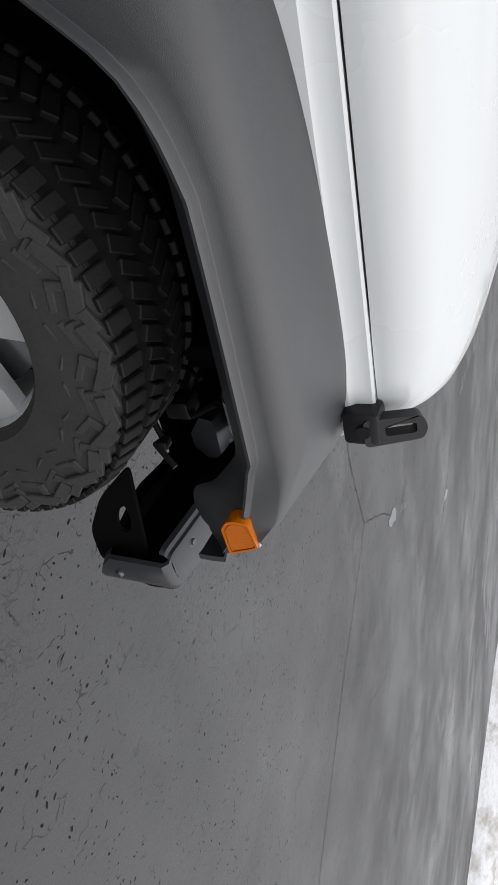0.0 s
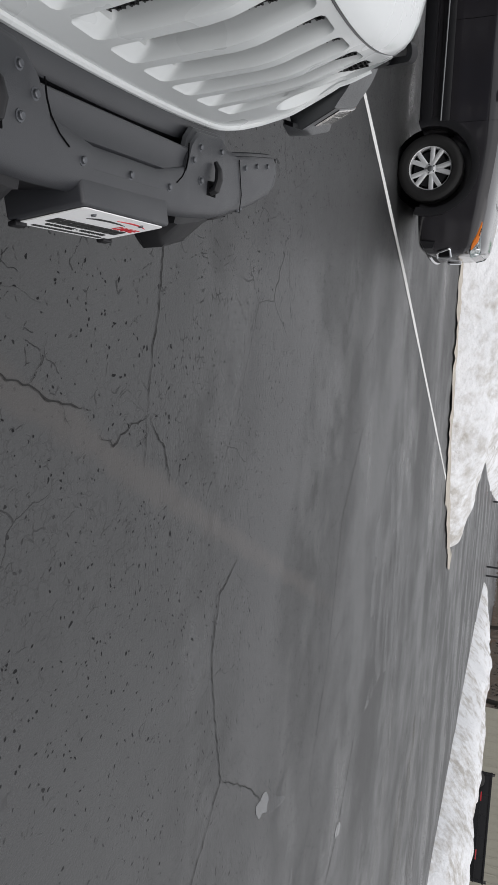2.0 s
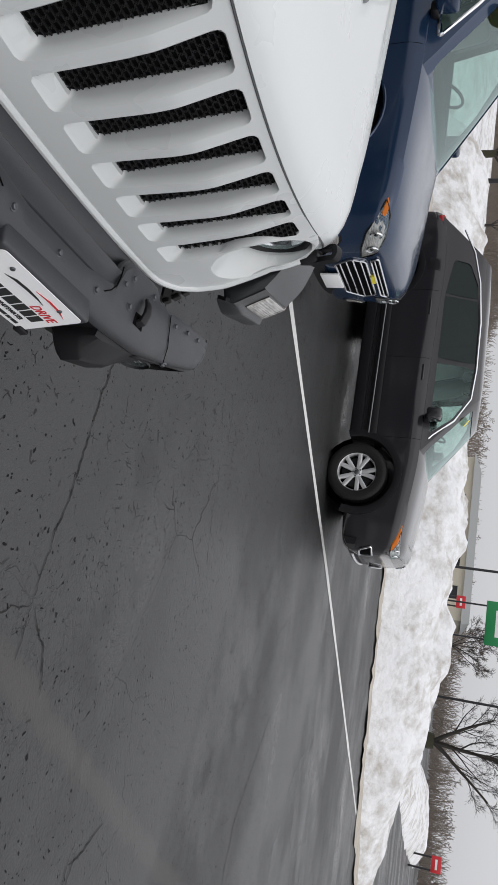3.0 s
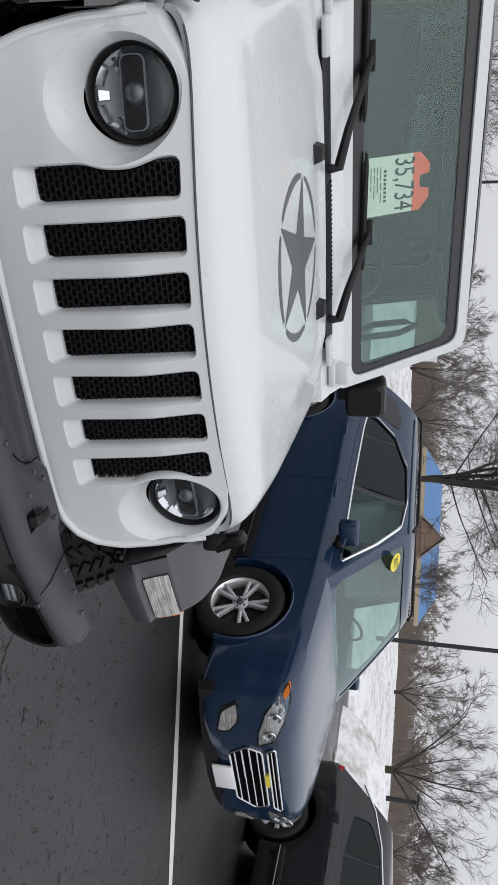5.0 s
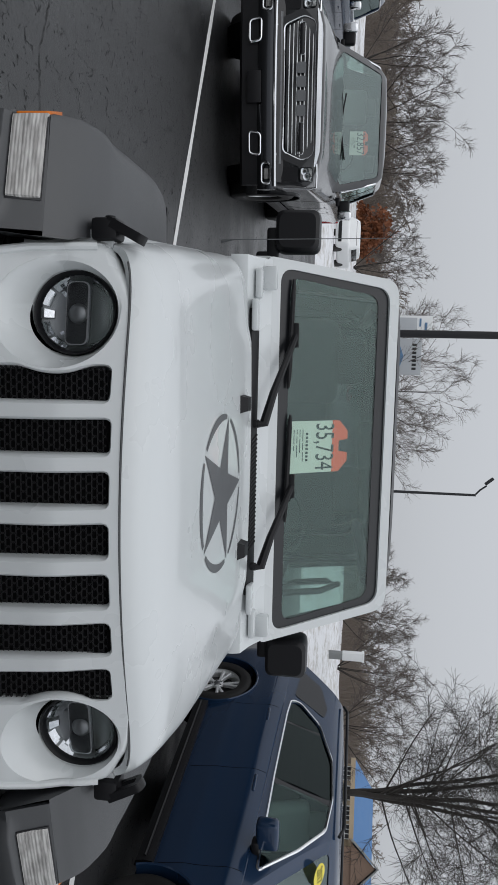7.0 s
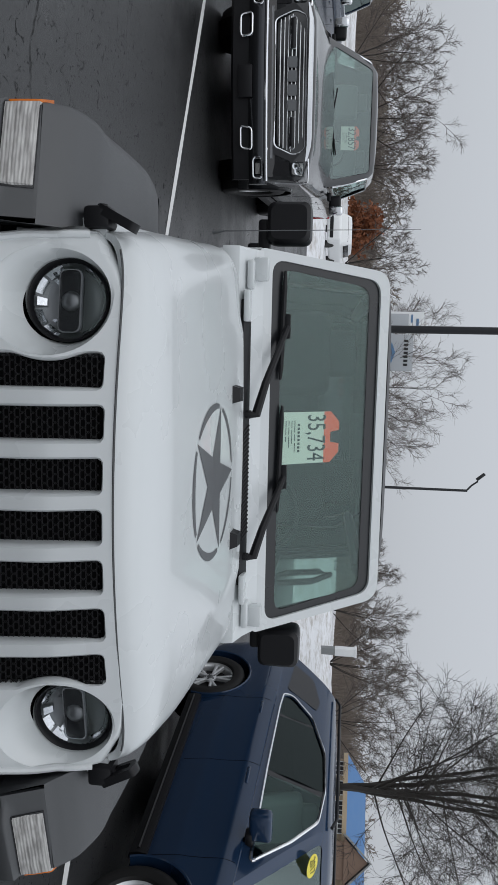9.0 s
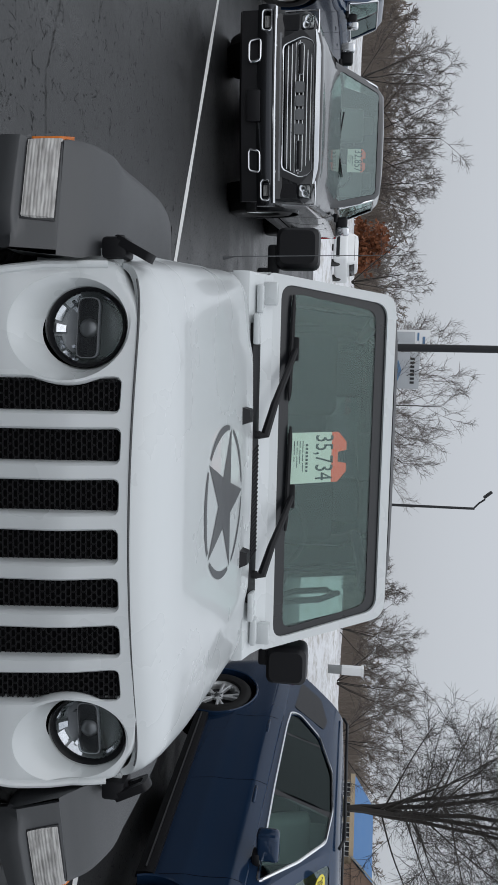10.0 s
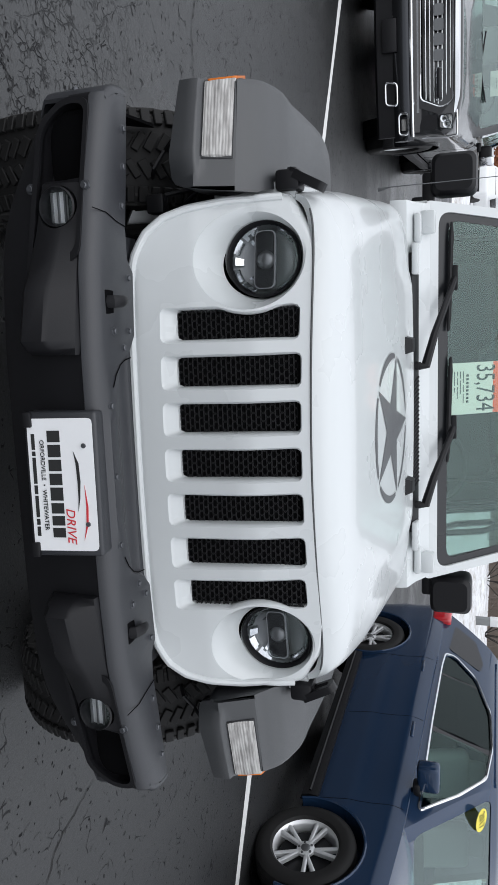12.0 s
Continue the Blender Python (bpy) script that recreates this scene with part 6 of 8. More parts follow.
def laid(root, loop, s, d0, d1, r=0.025):
    f = nose(root)
    pts = rounded(loop, r, 4)
    fine = []
    for p, q in zip(pts, pts[1:] + pts[:1]):
        k = max(1, int(math.dist(p, q) / 0.04))
        fine += [(p[0] + (q[0] - p[0]) * t / k, p[1] + (q[1] - p[1]) * t / k) for t in range(k)]
    cx, cz = np.mean([p[0] for p in fine]), np.mean([p[1] for p in fine])
    bm = bmesh.new()
    rings = []
    for k in (1.0, 0.66, 0.33):
        rings.append([bm.verts.new(f(s * (cx + (u - cx) * k), cz + (v - cz) * k, d1)) for u, v in fine])
    back = [bm.verts.new(f(s * u, v, d0)) for u, v in fine]
    mid = bm.verts.new(f(s * cx, cz, d1))
    n = len(fine)
    for i in range(n):
        j = (i + 1) % n
        bm.faces.new((back[i], back[j], rings[0][j], rings[0][i]))
        for p, q in zip(rings, rings[1:]):
            bm.faces.new((p[i], p[j], q[j], q[i]))
        bm.faces.new((rings[-1][i], rings[-1][j], mid))
    return bm


def lamp(root, loop, mat=LENS, s=1, name="headlight", label="", proud=0.006):
    return part(name, laid(root, loop, s, -0.03, proud), mat, root, label, angle=50)


def outline(root, loop, s, r, d=0.008):
    f = nose(root)
    pts = [f(s * u, v, d) for u, v in rounded(loop, 0.025, 5)]
    return tube(pts + pts[:1], r, 6, cap=False)


def headlamp(root, loop, s, label):
    """A headlight with a dark back, chrome bowls and a clear cover."""
    ob = lamp(root, loop, LENS, s, "headlight", label, 0.003)
    f = nose(root)
    cx, cz = np.mean([p[0] for p in loop]), np.mean([p[1] for p in loop])
    wx, hz = max(p[0] for p in loop) - min(p[0] for p in loop), max(p[1] for p in loop) - min(p[1] for p in loop)
    for k in (-0.22, 0.14):
        x, y, z = f(s * (cx + k * wx), cz + k * hz * 0.5, 0.008)
        part("reflector", lathe([(0, -0.012), (0.02, -0.010), (0.040, 0.002), (0.046, 0.004), (0.048, -0.006)], 20, Matrix.Translation((x, y, z)) @ FRONT), CHROME, ob)
        part("bulb_lens", lathe([(0, 0.004), (0.012, 0.001), (0.018, -0.008)], 14, Matrix.Translation((x, y, z)) @ FRONT), GLOSSBLACK, ob)
    part("dark_trim", outline(root, loop, s, 0.006), BLACK, ob)
    g = part("lens", laid(root, loop, s, 0.012, 0.016), LAMPGLASS, ob, angle=60)
    g.visible_shadow = False
    return ob


# navy crossover beside the white car
EQ = dict(paint=NAVY, w=0.915, R=0.358, tyre_w=0.225, rim=0.234, arch=0.405, clad=0.012, sill=0.30, wheels=(0.94, 3.797), spokes=(5, (-0.17, 0.17), 0.013, 0.015), rim_mat=ALLOY,
          stations=[(0.0, 0.52, 0.36, 0.72, 0.78), (0.02, 0.66, 0.29, 0.78, 0.85), (0.07, 0.76, 0.25, 0.835, 0.90), (0.16, 0.835, 0.225, 0.88, 0.94), (0.32, 0.885, 0.21, 0.925, 0.972), (0.55, 0.91, 0.205, 0.955, 1.0), (0.94, 0.915, 0.205, 0.99, 1.04), (1.20, 0.915, 0.21, 1.01, 1.07),
                    (2.0, 0.915, 0.21, 1.035, 1.04), (3.2, 0.915, 0.21, 1.07, 1.075), (3.8, 0.910, 0.22, 1.09, 1.095), (4.45, 0.87, 0.27, 1.08, 1.09), (4.66, 0.80, 0.34, 1.00, 1.02), (4.74, 0.70, 0.42, 0.86, 0.88)],
          ya=1.10, yb=2.00, yc=4.05, yd=4.62, zb=1.065, zr=1.655, wb=0.845, wr=0.615,
          dlo=[(1.50, 1.095), (2.5, 1.105), (3.40, 1.130), (3.62, 1.150), (3.62, 1.23), (3.40, 1.42), (3.0, 1.556), (2.5, 1.578), (2.12, 1.535), (1.80, 1.345)], pillars=[(2.43, 2.49), (3.28, 3.305)],
          trim=[(1.47, 1.085), (2.5, 1.094), (3.41, 1.118), (3.64, 1.138), (3.64, 1.235), (3.42, 1.432), (3.0, 1.568), (2.5, 1.590), (2.11, 1.547), (1.78, 1.35)], handles=(2.30, 3.25), handle_z=0.955, seams=(1.40, 2.46, 3.40))
eq = car("crossover", "navy blue crossover with silver alloy wheels, parked on wet asphalt", pose(4.23, 1.975, 0, 0, 0, 8.0), EQ)
for s in (-1, 1):
    headlamp(eq, [(0.44, 0.655), (0.60, 0.670), (0.76, 0.72), (0.868, 0.855), (0.80, 0.885), (0.66, 0.845), (0.50, 0.765)], s, "clear headlight with chrome bowls")
    lamp(eq, [(0.835, 0.825), (0.866, 0.862), (0.835, 0.878), (0.815, 0.848)], AMBER, s, "turn_lamp", "amber turn lamp", 0.020)
    fg = lamp(eq, [(0.54, 0.355), (0.74, 0.39), (0.80, 0.52), (0.68, 0.54), (0.56, 0.46)], GLOSSBLACK, s, "fog_pocket", "", 0.004)
    part("fog_lamp", laid(eq, [(0.57, 0.375), (0.72, 0.405), (0.775, 0.505), (0.68, 0.52), (0.58, 0.45)], s, 0.0, 0.012), LENS, fg, "oblong fog lamp")
    qg = rounded([(3.74, 1.17), (4.22, 1.21), (4.06, 1.42), (3.72, 1.50), (3.56, 1.47)], 0.04, 4)
    part("quarter_window", slab(qg, lambda u, v, d: (s * (cabin_half(EQ, v) - 0.02 + d), u, v), 0.0, 0.026), GLOSSBLACK, eq, "black wrap-round quarter glass")
    part("tail_lamp", box(s * 0.835, 4.40, 1.06, 0.13, 0.40, 0.20, 0.04, 3), RED, eq, "red tail lamp")
    part("roof_rail", tube([(s * 0.60, 2.15, 1.66), (s * 0.60, 2.25, 1.70), (s * 0.60, 3.85, 1.70), (s * 0.60, 3.95, 1.66)], 0.014, 8), BLACK, eq)
    part("cladding_ridge", tube([(s * 0.927, 1.40, 0.285), (s * 0.927, 3.34, 0.285)], 0.012, 6), BLACK, eq)
for lp, nb in (([(-0.38, 0.715), (0.38, 0.715), (0.42, 0.775), (-0.42, 0.775)], 1), ([(-0.30, 0.43), (0.30, 0.43), (0.41, 0.57), (0.37, 0.675), (-0.37, 0.675), (-0.41, 0.57)], 4)):
    gr = part("grille", laid(eq, lp, 1, -0.02, 0.003), DARK, eq)
    part("grille_surround", outline(eq, lp, 1, 0.011), CHROME, gr)
    z0, z1 = min(p[1] for p in lp), max(p[1] for p in lp)
    for k in range(nb):
        z = z0 + (z1 - z0) * (k + 0.7) / (nb + 0.4)
        hw = 0.39 if nb == 1 else lerp(z, [0.43, 0.57, 0.675], [0.30, 0.40, 0.36])
        part("grille_bar", tube([nose(eq)(u, z, 0.008) for u in np.linspace(-hw, hw, 9)], 0.007, 6), CHROME, gr)
part("emblem", laid(eq, [(-0.075, 0.68), (0.075, 0.68), (0.075, 0.71), (-0.075, 0.71)], 1, 0, 0.022, 0.008), YELLOW, eq, "plain gold emblem bar")
part("plate", box(0.0, -0.03, 0.36, 0.30, 0.02, 0.15, 0.006), PLATEWHITE, eq, "blank white front plate")
part("lower_lip", loft([[(u, 0.06 + 0.24 * u * u, 0.20), (u, -0.02 + 0.24 * u * u, 0.23), (u, -0.015 + 0.24 * u * u, 0.33), (u, 0.06 + 0.24 * u * u, 0.34)] for u in np.linspace(-0.82, 0.82, 15)], ring=True, caps=True), BLACK, eq)

STK = eq.matrix_basis @ Matrix.Translation((-0.53, 1.822, 1.520)) @ Matrix.Rotation(radians(12), 4, "Z") @ Matrix.Scale(1.2, 4)


def oval_sticker(m, text):
    st = thing("year_sticker", "yellow oval year sticker on the windscreen", "sticker", m)
    part("oval", hull_box([(0.105 * math.cos(a), -0.002, 0.055 * math.sin(a)) for a in np.linspace(0, 2 * math.pi, 28, endpoint=False)], [(0.105 * math.cos(a), 0.0, 0.055 * math.sin(a)) for a in np.linspace(0, 2 * math.pi, 28, endpoint=False)]), YELLOW, st)
    if text:
        part("print", lettering(text, 0.075, Matrix.Translation((0, -0.0035, 0)) @ Matrix.Rotation(radians(90), 4, "X")), INK, st)
    return st


oval_sticker(STK @ Matrix.Rotation(radians(-55), 4, "X") @ Matrix.Rotation(radians(0), 4, "Y"), "2017")

# grey compact beyond it
CO = dict(paint=GREYPAINT, w=0.905, R=0.345, tyre_w=0.225, rim=0.225, arch=0.425, clad=0.075, sill=0.29, wheels=(0.90, 3.536), spokes=(5, (-0.24, 0.24), 0.026, 0.024), rim_mat=ALLOY,
          stations=[(0.0, 0.60, 0.42, 0.72, 0.80), (0.03, 0.72, 0.32, 0.80, 0.90), (0.10, 0.82, 0.26, 0.88, 0.96), (0.25, 0.875, 0.24, 0.92, 0.985), (0.50, 0.90, 0.225, 0.96, 1.02), (0.90, 0.905, 0.22, 1.01, 1.07), (1.15, 0.905, 0.22, 1.03, 1.09),
                    (2.0, 0.905, 0.22, 1.04, 1.045), (3.0, 0.905, 0.22, 1.07, 1.075), (3.6, 0.90, 0.23, 1.09, 1.095), (4.15, 0.87, 0.30, 1.06, 1.07), (4.32, 0.80, 0.38, 0.98, 1.0), (4.39, 0.70, 0.46, 0.86, 0.88)],
          ya=1.05, yb=1.82, yc=3.75, yd=4.28, zb=1.075, zr=1.625, wb=0.835, wr=0.625,
          dlo=[(1.44, 1.10), (2.4, 1.11), (3.20, 1.12), (3.66, 1.19), (3.64, 1.38), (3.38, 1.49), (2.9, 1.535), (2.3, 1.535), (1.95, 1.505), (1.65, 1.34)], pillars=[(2.31, 2.37), (3.17, 3.20)],
          trim=[(1.37, 1.10), (1.42, 1.14), (1.63, 1.36), (1.93, 1.525), (2.3, 1.557), (2.9, 1.557), (3.42, 1.51), (3.80, 1.42), (4.08, 1.28)], trim_closed=False, handles=(2.15, 2.98), handle_z=0.965, seams=(1.34, 2.33, 3.20))
co = car("compact_suv", "dark grey compact SUV with black cladding and two-tone wheels", pose(7.95, 0.15, 0, 0, 0, 0.5), CO)
for s in (-1, 1):
    headlamp(co, [(0.46, 0.80), (0.76, 0.81), (0.85, 0.92), (0.50, 0.905)], s, "slim headlight with an amber corner")
    lamp(co, [(0.77, 0.815), (0.835, 0.83), (0.862, 0.93), (0.82, 0.915)], AMBER, s, "turn_lamp", "amber turn lamp", 0.020)
    fp = [(0.58, 0.45), (0.74, 0.47), (0.80, 0.60), (0.62, 0.60)]
    fb = lamp(co, fp, DARK, s, "fog_pocket", "", 0.012)
    part("fog_trim", outline(co, fp, s, 0.013, 0.014), CHROME, fb)
    part("tail_lamp", box(s * 0.80, 4.14, 0.985, 0.11, 0.24, 0.10, 0.035, 3), RED, co, "red tail lamp")
    part("door_cladding", loft([[(s * 0.907, y, 0.40), (s * 0.915, y, 0.42), (s * 0.915, y, 0.50), (s * 0.907, y, 0.52)] for y in (1.36, 3.1)], ring=True, caps=True), BLACK, co)
    part("cladding_strip", tube([(s * 0.917, 1.36, 0.43), (s * 0.917, 3.1, 0.45)], 0.010, 6), GUNMETAL, co)
    part("fuel_flap", box(s * 0.897, 3.55, 0.97, 0.01, 0.16, 0.15, 0.003), GREYPAINT, co)
part("grille", laid(co, [(-0.42, 0.80), (0.42, 0.80), (0.44, 0.90), (-0.44, 0.90)], 1, -0.02, 0.006), GLOSSBLACK, co)
part("bumper_cladding", loft([[(u, 0.05 + 0.14 * u * u, 0.28), (u, -0.03 + 0.14 * u * u, 0.33), (u, -0.03 + 0.14 * u * u, 0.42), (u, 0.04 + 0.14 * u * u, 0.44)] for u in np.linspace(-0.84, 0.84, 15)], ring=True, caps=True), BLACK, co)
part("skid_trim", tube([(u, -0.03 + 0.14 * u * u, 0.36) for u in np.linspace(-0.5, 0.5, 9)], 0.018, 6), ALLOY, co)
oval_sticker(co.matrix_basis @ Matrix.Translation((-0.50, 1.690, 1.500)) @ Matrix.Rotation(radians(12), 4, "Z") @ Matrix.Rotation(radians(-52), 4, "X"), "")


LOW = Matrix.Diagonal((1, 1, 0.95, 1))

# charcoal pickup on the other side
def pickup(m, paint, label, tag):
    D = dict(paint=paint, w=1.01, R=0.42, tyre_w=0.27, rim=0.24, arch=0.49, clad=0.0, sill=0.46, wheels=(1.02, 4.60), spokes=(5, (0.0,), 0.05, 0.06), rim_mat=ALLOY,
             stations=[(0.0, 0.955, 0.52, 1.10, 1.215), (0.04, 0.985, 0.50, 1.14, 1.245), (0.20, 1.0, 0.48, 1.17, 1.265), (0.60, 1.01, 0.46, 1.21, 1.33), (1.30, 1.01, 0.46, 1.27, 1.405), (1.55, 1.01, 0.46, 1.30, 1.42), (1.75, 1.01, 0.46, 1.355, 1.36), (3.6, 1.01, 0.46, 1.365, 1.37), (3.75, 1.01, 0.46, 1.36, 1.365), (5.85, 1.0, 0.50, 1.32, 1.33), (5.90, 0.97, 0.52, 1.28, 1.29)],
             ya=1.42, yb=2.12, yc=3.50, yd=3.72, zb=1.39, zr=2.0, wb=0.88, wr=0.68,
             dlo=[(1.85, 1.42), (3.52, 1.43), (3.46, 1.89), (2.18, 1.89)], pillars=[(2.65, 2.74)],
             trim=[(1.76, 1.41), (3.58, 1.415), (3.50, 1.905), (2.14, 1.905)], handles=(2.5, 3.4), handle_z=1.17, seams=(1.70, 2.70, 3.62), mirror_mat=BLACK)
    tr = car("pickup_truck", label, m, D)
    # grille with its broad bright surround
    gl = [(-0.68, 0.765), (0.68, 0.765), (0.78, 1.02), (0.72, 1.17), (-0.72, 1.17), (-0.78, 1.02)]
    lay = lambda u, v, d: (u, -0.035 + 0.07 * u * u + 0.10 * (v - 0.8) - d, v)
    gr = part("grille", slab(rounded(gl, 0.04, 4), lay, -0.03, 0.0), DARK, tr, "dark grille with bright bars")
    inn = [(u * 0.93, 0.985 + (v - 0.985) * 0.86) for u, v in gl]
    part("grille_surround", ring_plate(rounded([(u * 1.03, 0.985 + (v - 0.985) * 1.05) for u, v in gl], 0.05, 4), rounded(inn, 0.05, 4), lay, 0.0, 0.03), GLOSSBLACK, gr)
    pts = [lay(u, v, 0.030) for u, v in rounded(inn, 0.05, 5)]
    part("grille_trim", tube(pts + pts[:1], 0.009, 6, cap=False), CHROME, gr)
    for k in range(7):
        z = 0.852 + k * 0.044
        hw = lerp(z, [0.82, 1.02, 1.15], [0.62, 0.70, 0.64])
        part("grille_bar", tube([lay(u, z, 0.012) for u in np.linspace(-hw, hw, 9)], 0.0065, 6), ALLOY, gr)
    # the maker's letters become plain bright blocks
    for k, u in enumerate((-0.21, -0.07, 0.07, 0.22)):
        b = slab(rounded([(u - 0.056, 0.945), (u + 0.056, 0.945), (u + 0.056, 1.045), (u - 0.056, 1.045)], 0.02, 3), lay, 0.014, 0.030)
        part("letter_block", b, GUNMETAL, gr)
    for s in (-1, 1):
        hb = box(s * 0.49, -0.035, 0.995, 0.30, 0.03, 0.055, 0.012)
        part("grille_wing", hb, GLOSSBLACK, gr)
        pts = [lay(u, v, 0.028) for u, v in rounded([(s * 0.34, 0.968), (s * 0.66, 0.968), (s * 0.66, 1.022), (s * 0.34, 1.022)], 0.012, 3)]
        part("grille_trim", tube(pts + pts[:1], 0.005, 6, cap=False), CHROME, gr)
        headlamp(tr, [(0.80, 1.00), (0.93, 1.00), (0.95, 1.14), (0.80, 1.14)], s, "square headlight with bright bowls")
        lamp(tr, [(0.79, 0.78), (0.93, 0.78), (0.94, 0.97), (0.79, 0.97)], GLOSSBLACK, s, "lower_lamp", "", 0.006)
        part("headlight_trim", tube([(s * 0.76, 0.02, 1.185), (s * 0.88, 0.035, 1.19), (s * 1.0, 0.075, 1.185), (s * 1.012, 0.10, 1.10), (s * 1.005, 0.085, 0.80)], 0.012, 6), CHROME, tr)
        part("tail_lamp", box(s * 0.95, 5.84, 1.1, 0.10, 0.12, 0.34, 0.02), RED, tr, "red tail lamp")
        part("tow_mirror_cap", box(s * 1.16, 1.93, 1.48, 0.12, 0.10, 0.20, 0.035, 3), CHROME, tr, "chrome mirror cap")
        part("wiper", tube([(s * 0.10 + 0.1, 1.515, 1.415), (s * 0.4 + 0.1, 1.580, 1.462)], 0.010, 6), BLACK, tr)
    part("hood_trim", loft([[lay(u, 1.168 - 0.10 * max(abs(u) - 0.62, 0), 0.03), lay(u, 1.172 - 0.10 * max(abs(u) - 0.62, 0), 0.050), lay(u, 1.212 - 0.25 * max(abs(u) - 0.62, 0), 0.046), lay(u, 1.224 - 0.25 * max(abs(u) - 0.62, 0), 0.012)] for u in np.linspace(-0.79, 0.79, 21)], ring=True, caps=True), CHROME, tr)
    part("bumper_strip", tube([(u, -0.165 + 0.08 * u * u, 0.712) for u in np.linspace(-1.0, 1.0, 15)], 0.022, 8), CHROME, tr)
    bl = lambda u, v, d: (u, -0.15 + 0.08 * u * u - d, v)
    bm = loft([[bl(u, 0.50, -0.05), bl(u, 0.51, 0.0), bl(u, 0.56, 0.02), bl(u, 0.66, 0.02), bl(u, 0.70, 0.0), bl(u, 0.715, -0.06), bl(u, 0.60, -0.12)] for u in np.linspace(-1.03, 1.03, 25)], ring=True, caps=True)
    cuts = []
    for s in (-1, 1):
        cuts.append(slab(rounded([(s * 0.44, 0.42), (s * 0.66, 0.42), (s * 0.68, 0.545), (s * 0.46, 0.545)], 0.04, 3), lambda u, v, d: (u, d, v), -0.4, 0.1))
        cuts.append(slab(rounded([(s * 0.76, 0.56), (s * 0.97, 0.56), (s * 0.97, 0.665), (s * 0.76, 0.665)], 0.04, 3), lambda u, v, d: (u, d, v), -0.4, -0.02))
    cuts.append(slab([(-0.17, 0.40), (0.17, 0.40), (0.17, 0.555), (-0.17, 0.555)], lambda u, v, d: (u, d, v), -0.4, 0.1))
    bp = part("bumper", carve(bm, cuts), DIMCHROME, tr, "chrome steel bumper with dark reflections put into its colour", angle=40)
    part("lower_valance", loft([[bl(u, 0.30, -0.06), bl(u, 0.33, -0.01), bl(u, 0.52, -0.01), bl(u, 0.52, -0.08)] for u in np.linspace(-0.98, 0.98, 15)], ring=True, caps=True), BLACK, bp)
    part("upper_gap", loft([[bl(u, 0.69, -0.03), bl(u, 0.80, -0.09), bl(u, 0.80, -0.14), bl(u, 0.69, -0.12)] for u in np.linspace(-0.95, 0.95, 15)], ring=True, caps=True), GLOSSBLACK, bp)
    part("plate_holder", box(0, -0.175, 0.475, 0.32, 0.03, 0.16, 0.008), BLACK, bp)
    for s in (-1, 1):
        for lp in ([(0.44, 0.42), (0.66, 0.42), (0.68, 0.545), (0.46, 0.545)], [(0.76, 0.56), (0.97, 0.56), (0.97, 0.665), (0.76, 0.665)]):
            pts = [bl(s * u, v, 0.02) for u, v in rounded(lp, 0.04, 4)]
            part("opening_trim", tube(pts + pts[:1], 0.012, 6, cap=False), CHROME, bp)
        part("fog_lamp", box(s * 0.865, -0.05, 0.61, 0.12, 0.03, 0.06, 0.01), LENS, bp)
    part("grille_foot", loft([[lay(u, 0.742, 0.0), lay(u, 0.745, 0.040), lay(u, 0.778, 0.044), lay(u, 0.786, 0.0)] for u in np.linspace(-0.76, 0.76, 13)], ring=True, caps=True), CHROME, gr)
    part("bed_floor", box(0, 4.8, 0.9, 1.7, 1.9, 0.2, 0.01), BLACK, tr)
    if tag:
        price_tag("pale price tag with an orange hanger behind the pickup's windscreen", tag, m @ Matrix.Translation((0.22, 2.05, 1.62)) @ Matrix.Rotation(radians(-10), 4, "X"), 0.30)
    return tr


pickup(pose(-3.38, 6.70, 0, 0, 0, 7) @ LOW, CHARCOAL, "charcoal full-size pickup truck with a chrome bumper", "32,857")
pickup(pose(-7.15, 9.0, 0, 0, 0, 7) @ LOW, NAVY, "dark blue pickup truck parked beyond the charcoal one", "")

# ---- ground ----
bm = bmesh.new()
vs = [bm.verts.new(p) for p in ((-1500, -1500, 0), (1500, -1500, 0), (1500, 1500, 0), (-1500, 1500, 0))]
bm.faces.new(vs)
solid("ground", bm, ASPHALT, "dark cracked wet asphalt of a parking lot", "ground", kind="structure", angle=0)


def ribbon(points, width, z, step=0.03, wobble=0.012, seed=1, taper=True, ragged=1.0):
    """A thin uneven strip along a few points."""
    rng = random.Random(seed)
    pts = [Vector((x, y, 0)) for x, y in points]
    fine = []
    for a, b in zip(pts, pts[1:]):
        k = max(1, int((b - a).length / step))
        fine += [a.lerp(b, t / k) for t in range(k)]
    fine.append(pts[-1])
    rows = []
    n = len(fine)
    for i, p in enumerate(fine):
        d = (fine[min(i + 1, n - 1)] - fine[max(i - 1, 0)]).normalized()
        side = Vector((-d.y, d.x, 0))
        off = wobble * (noise.noise((i * 0.35, seed * 7.1, 0)) + 0.6 * ragged * rng.uniform(-1, 1))
        w = width * (1 + ragged * 0.9 * (rng.random() - 0.5) + 0.5 * noise.noise((i * 0.4, seed * 3.3, 5))) * (min(1, (i + 1) / 6, (n - i) / 6) if taper else 1)
        c = p + side * off
        rows.append([(*(c + side * w / 2).xy, z), (*(c - side * w / 2).xy, z)])
    return loft(rows)


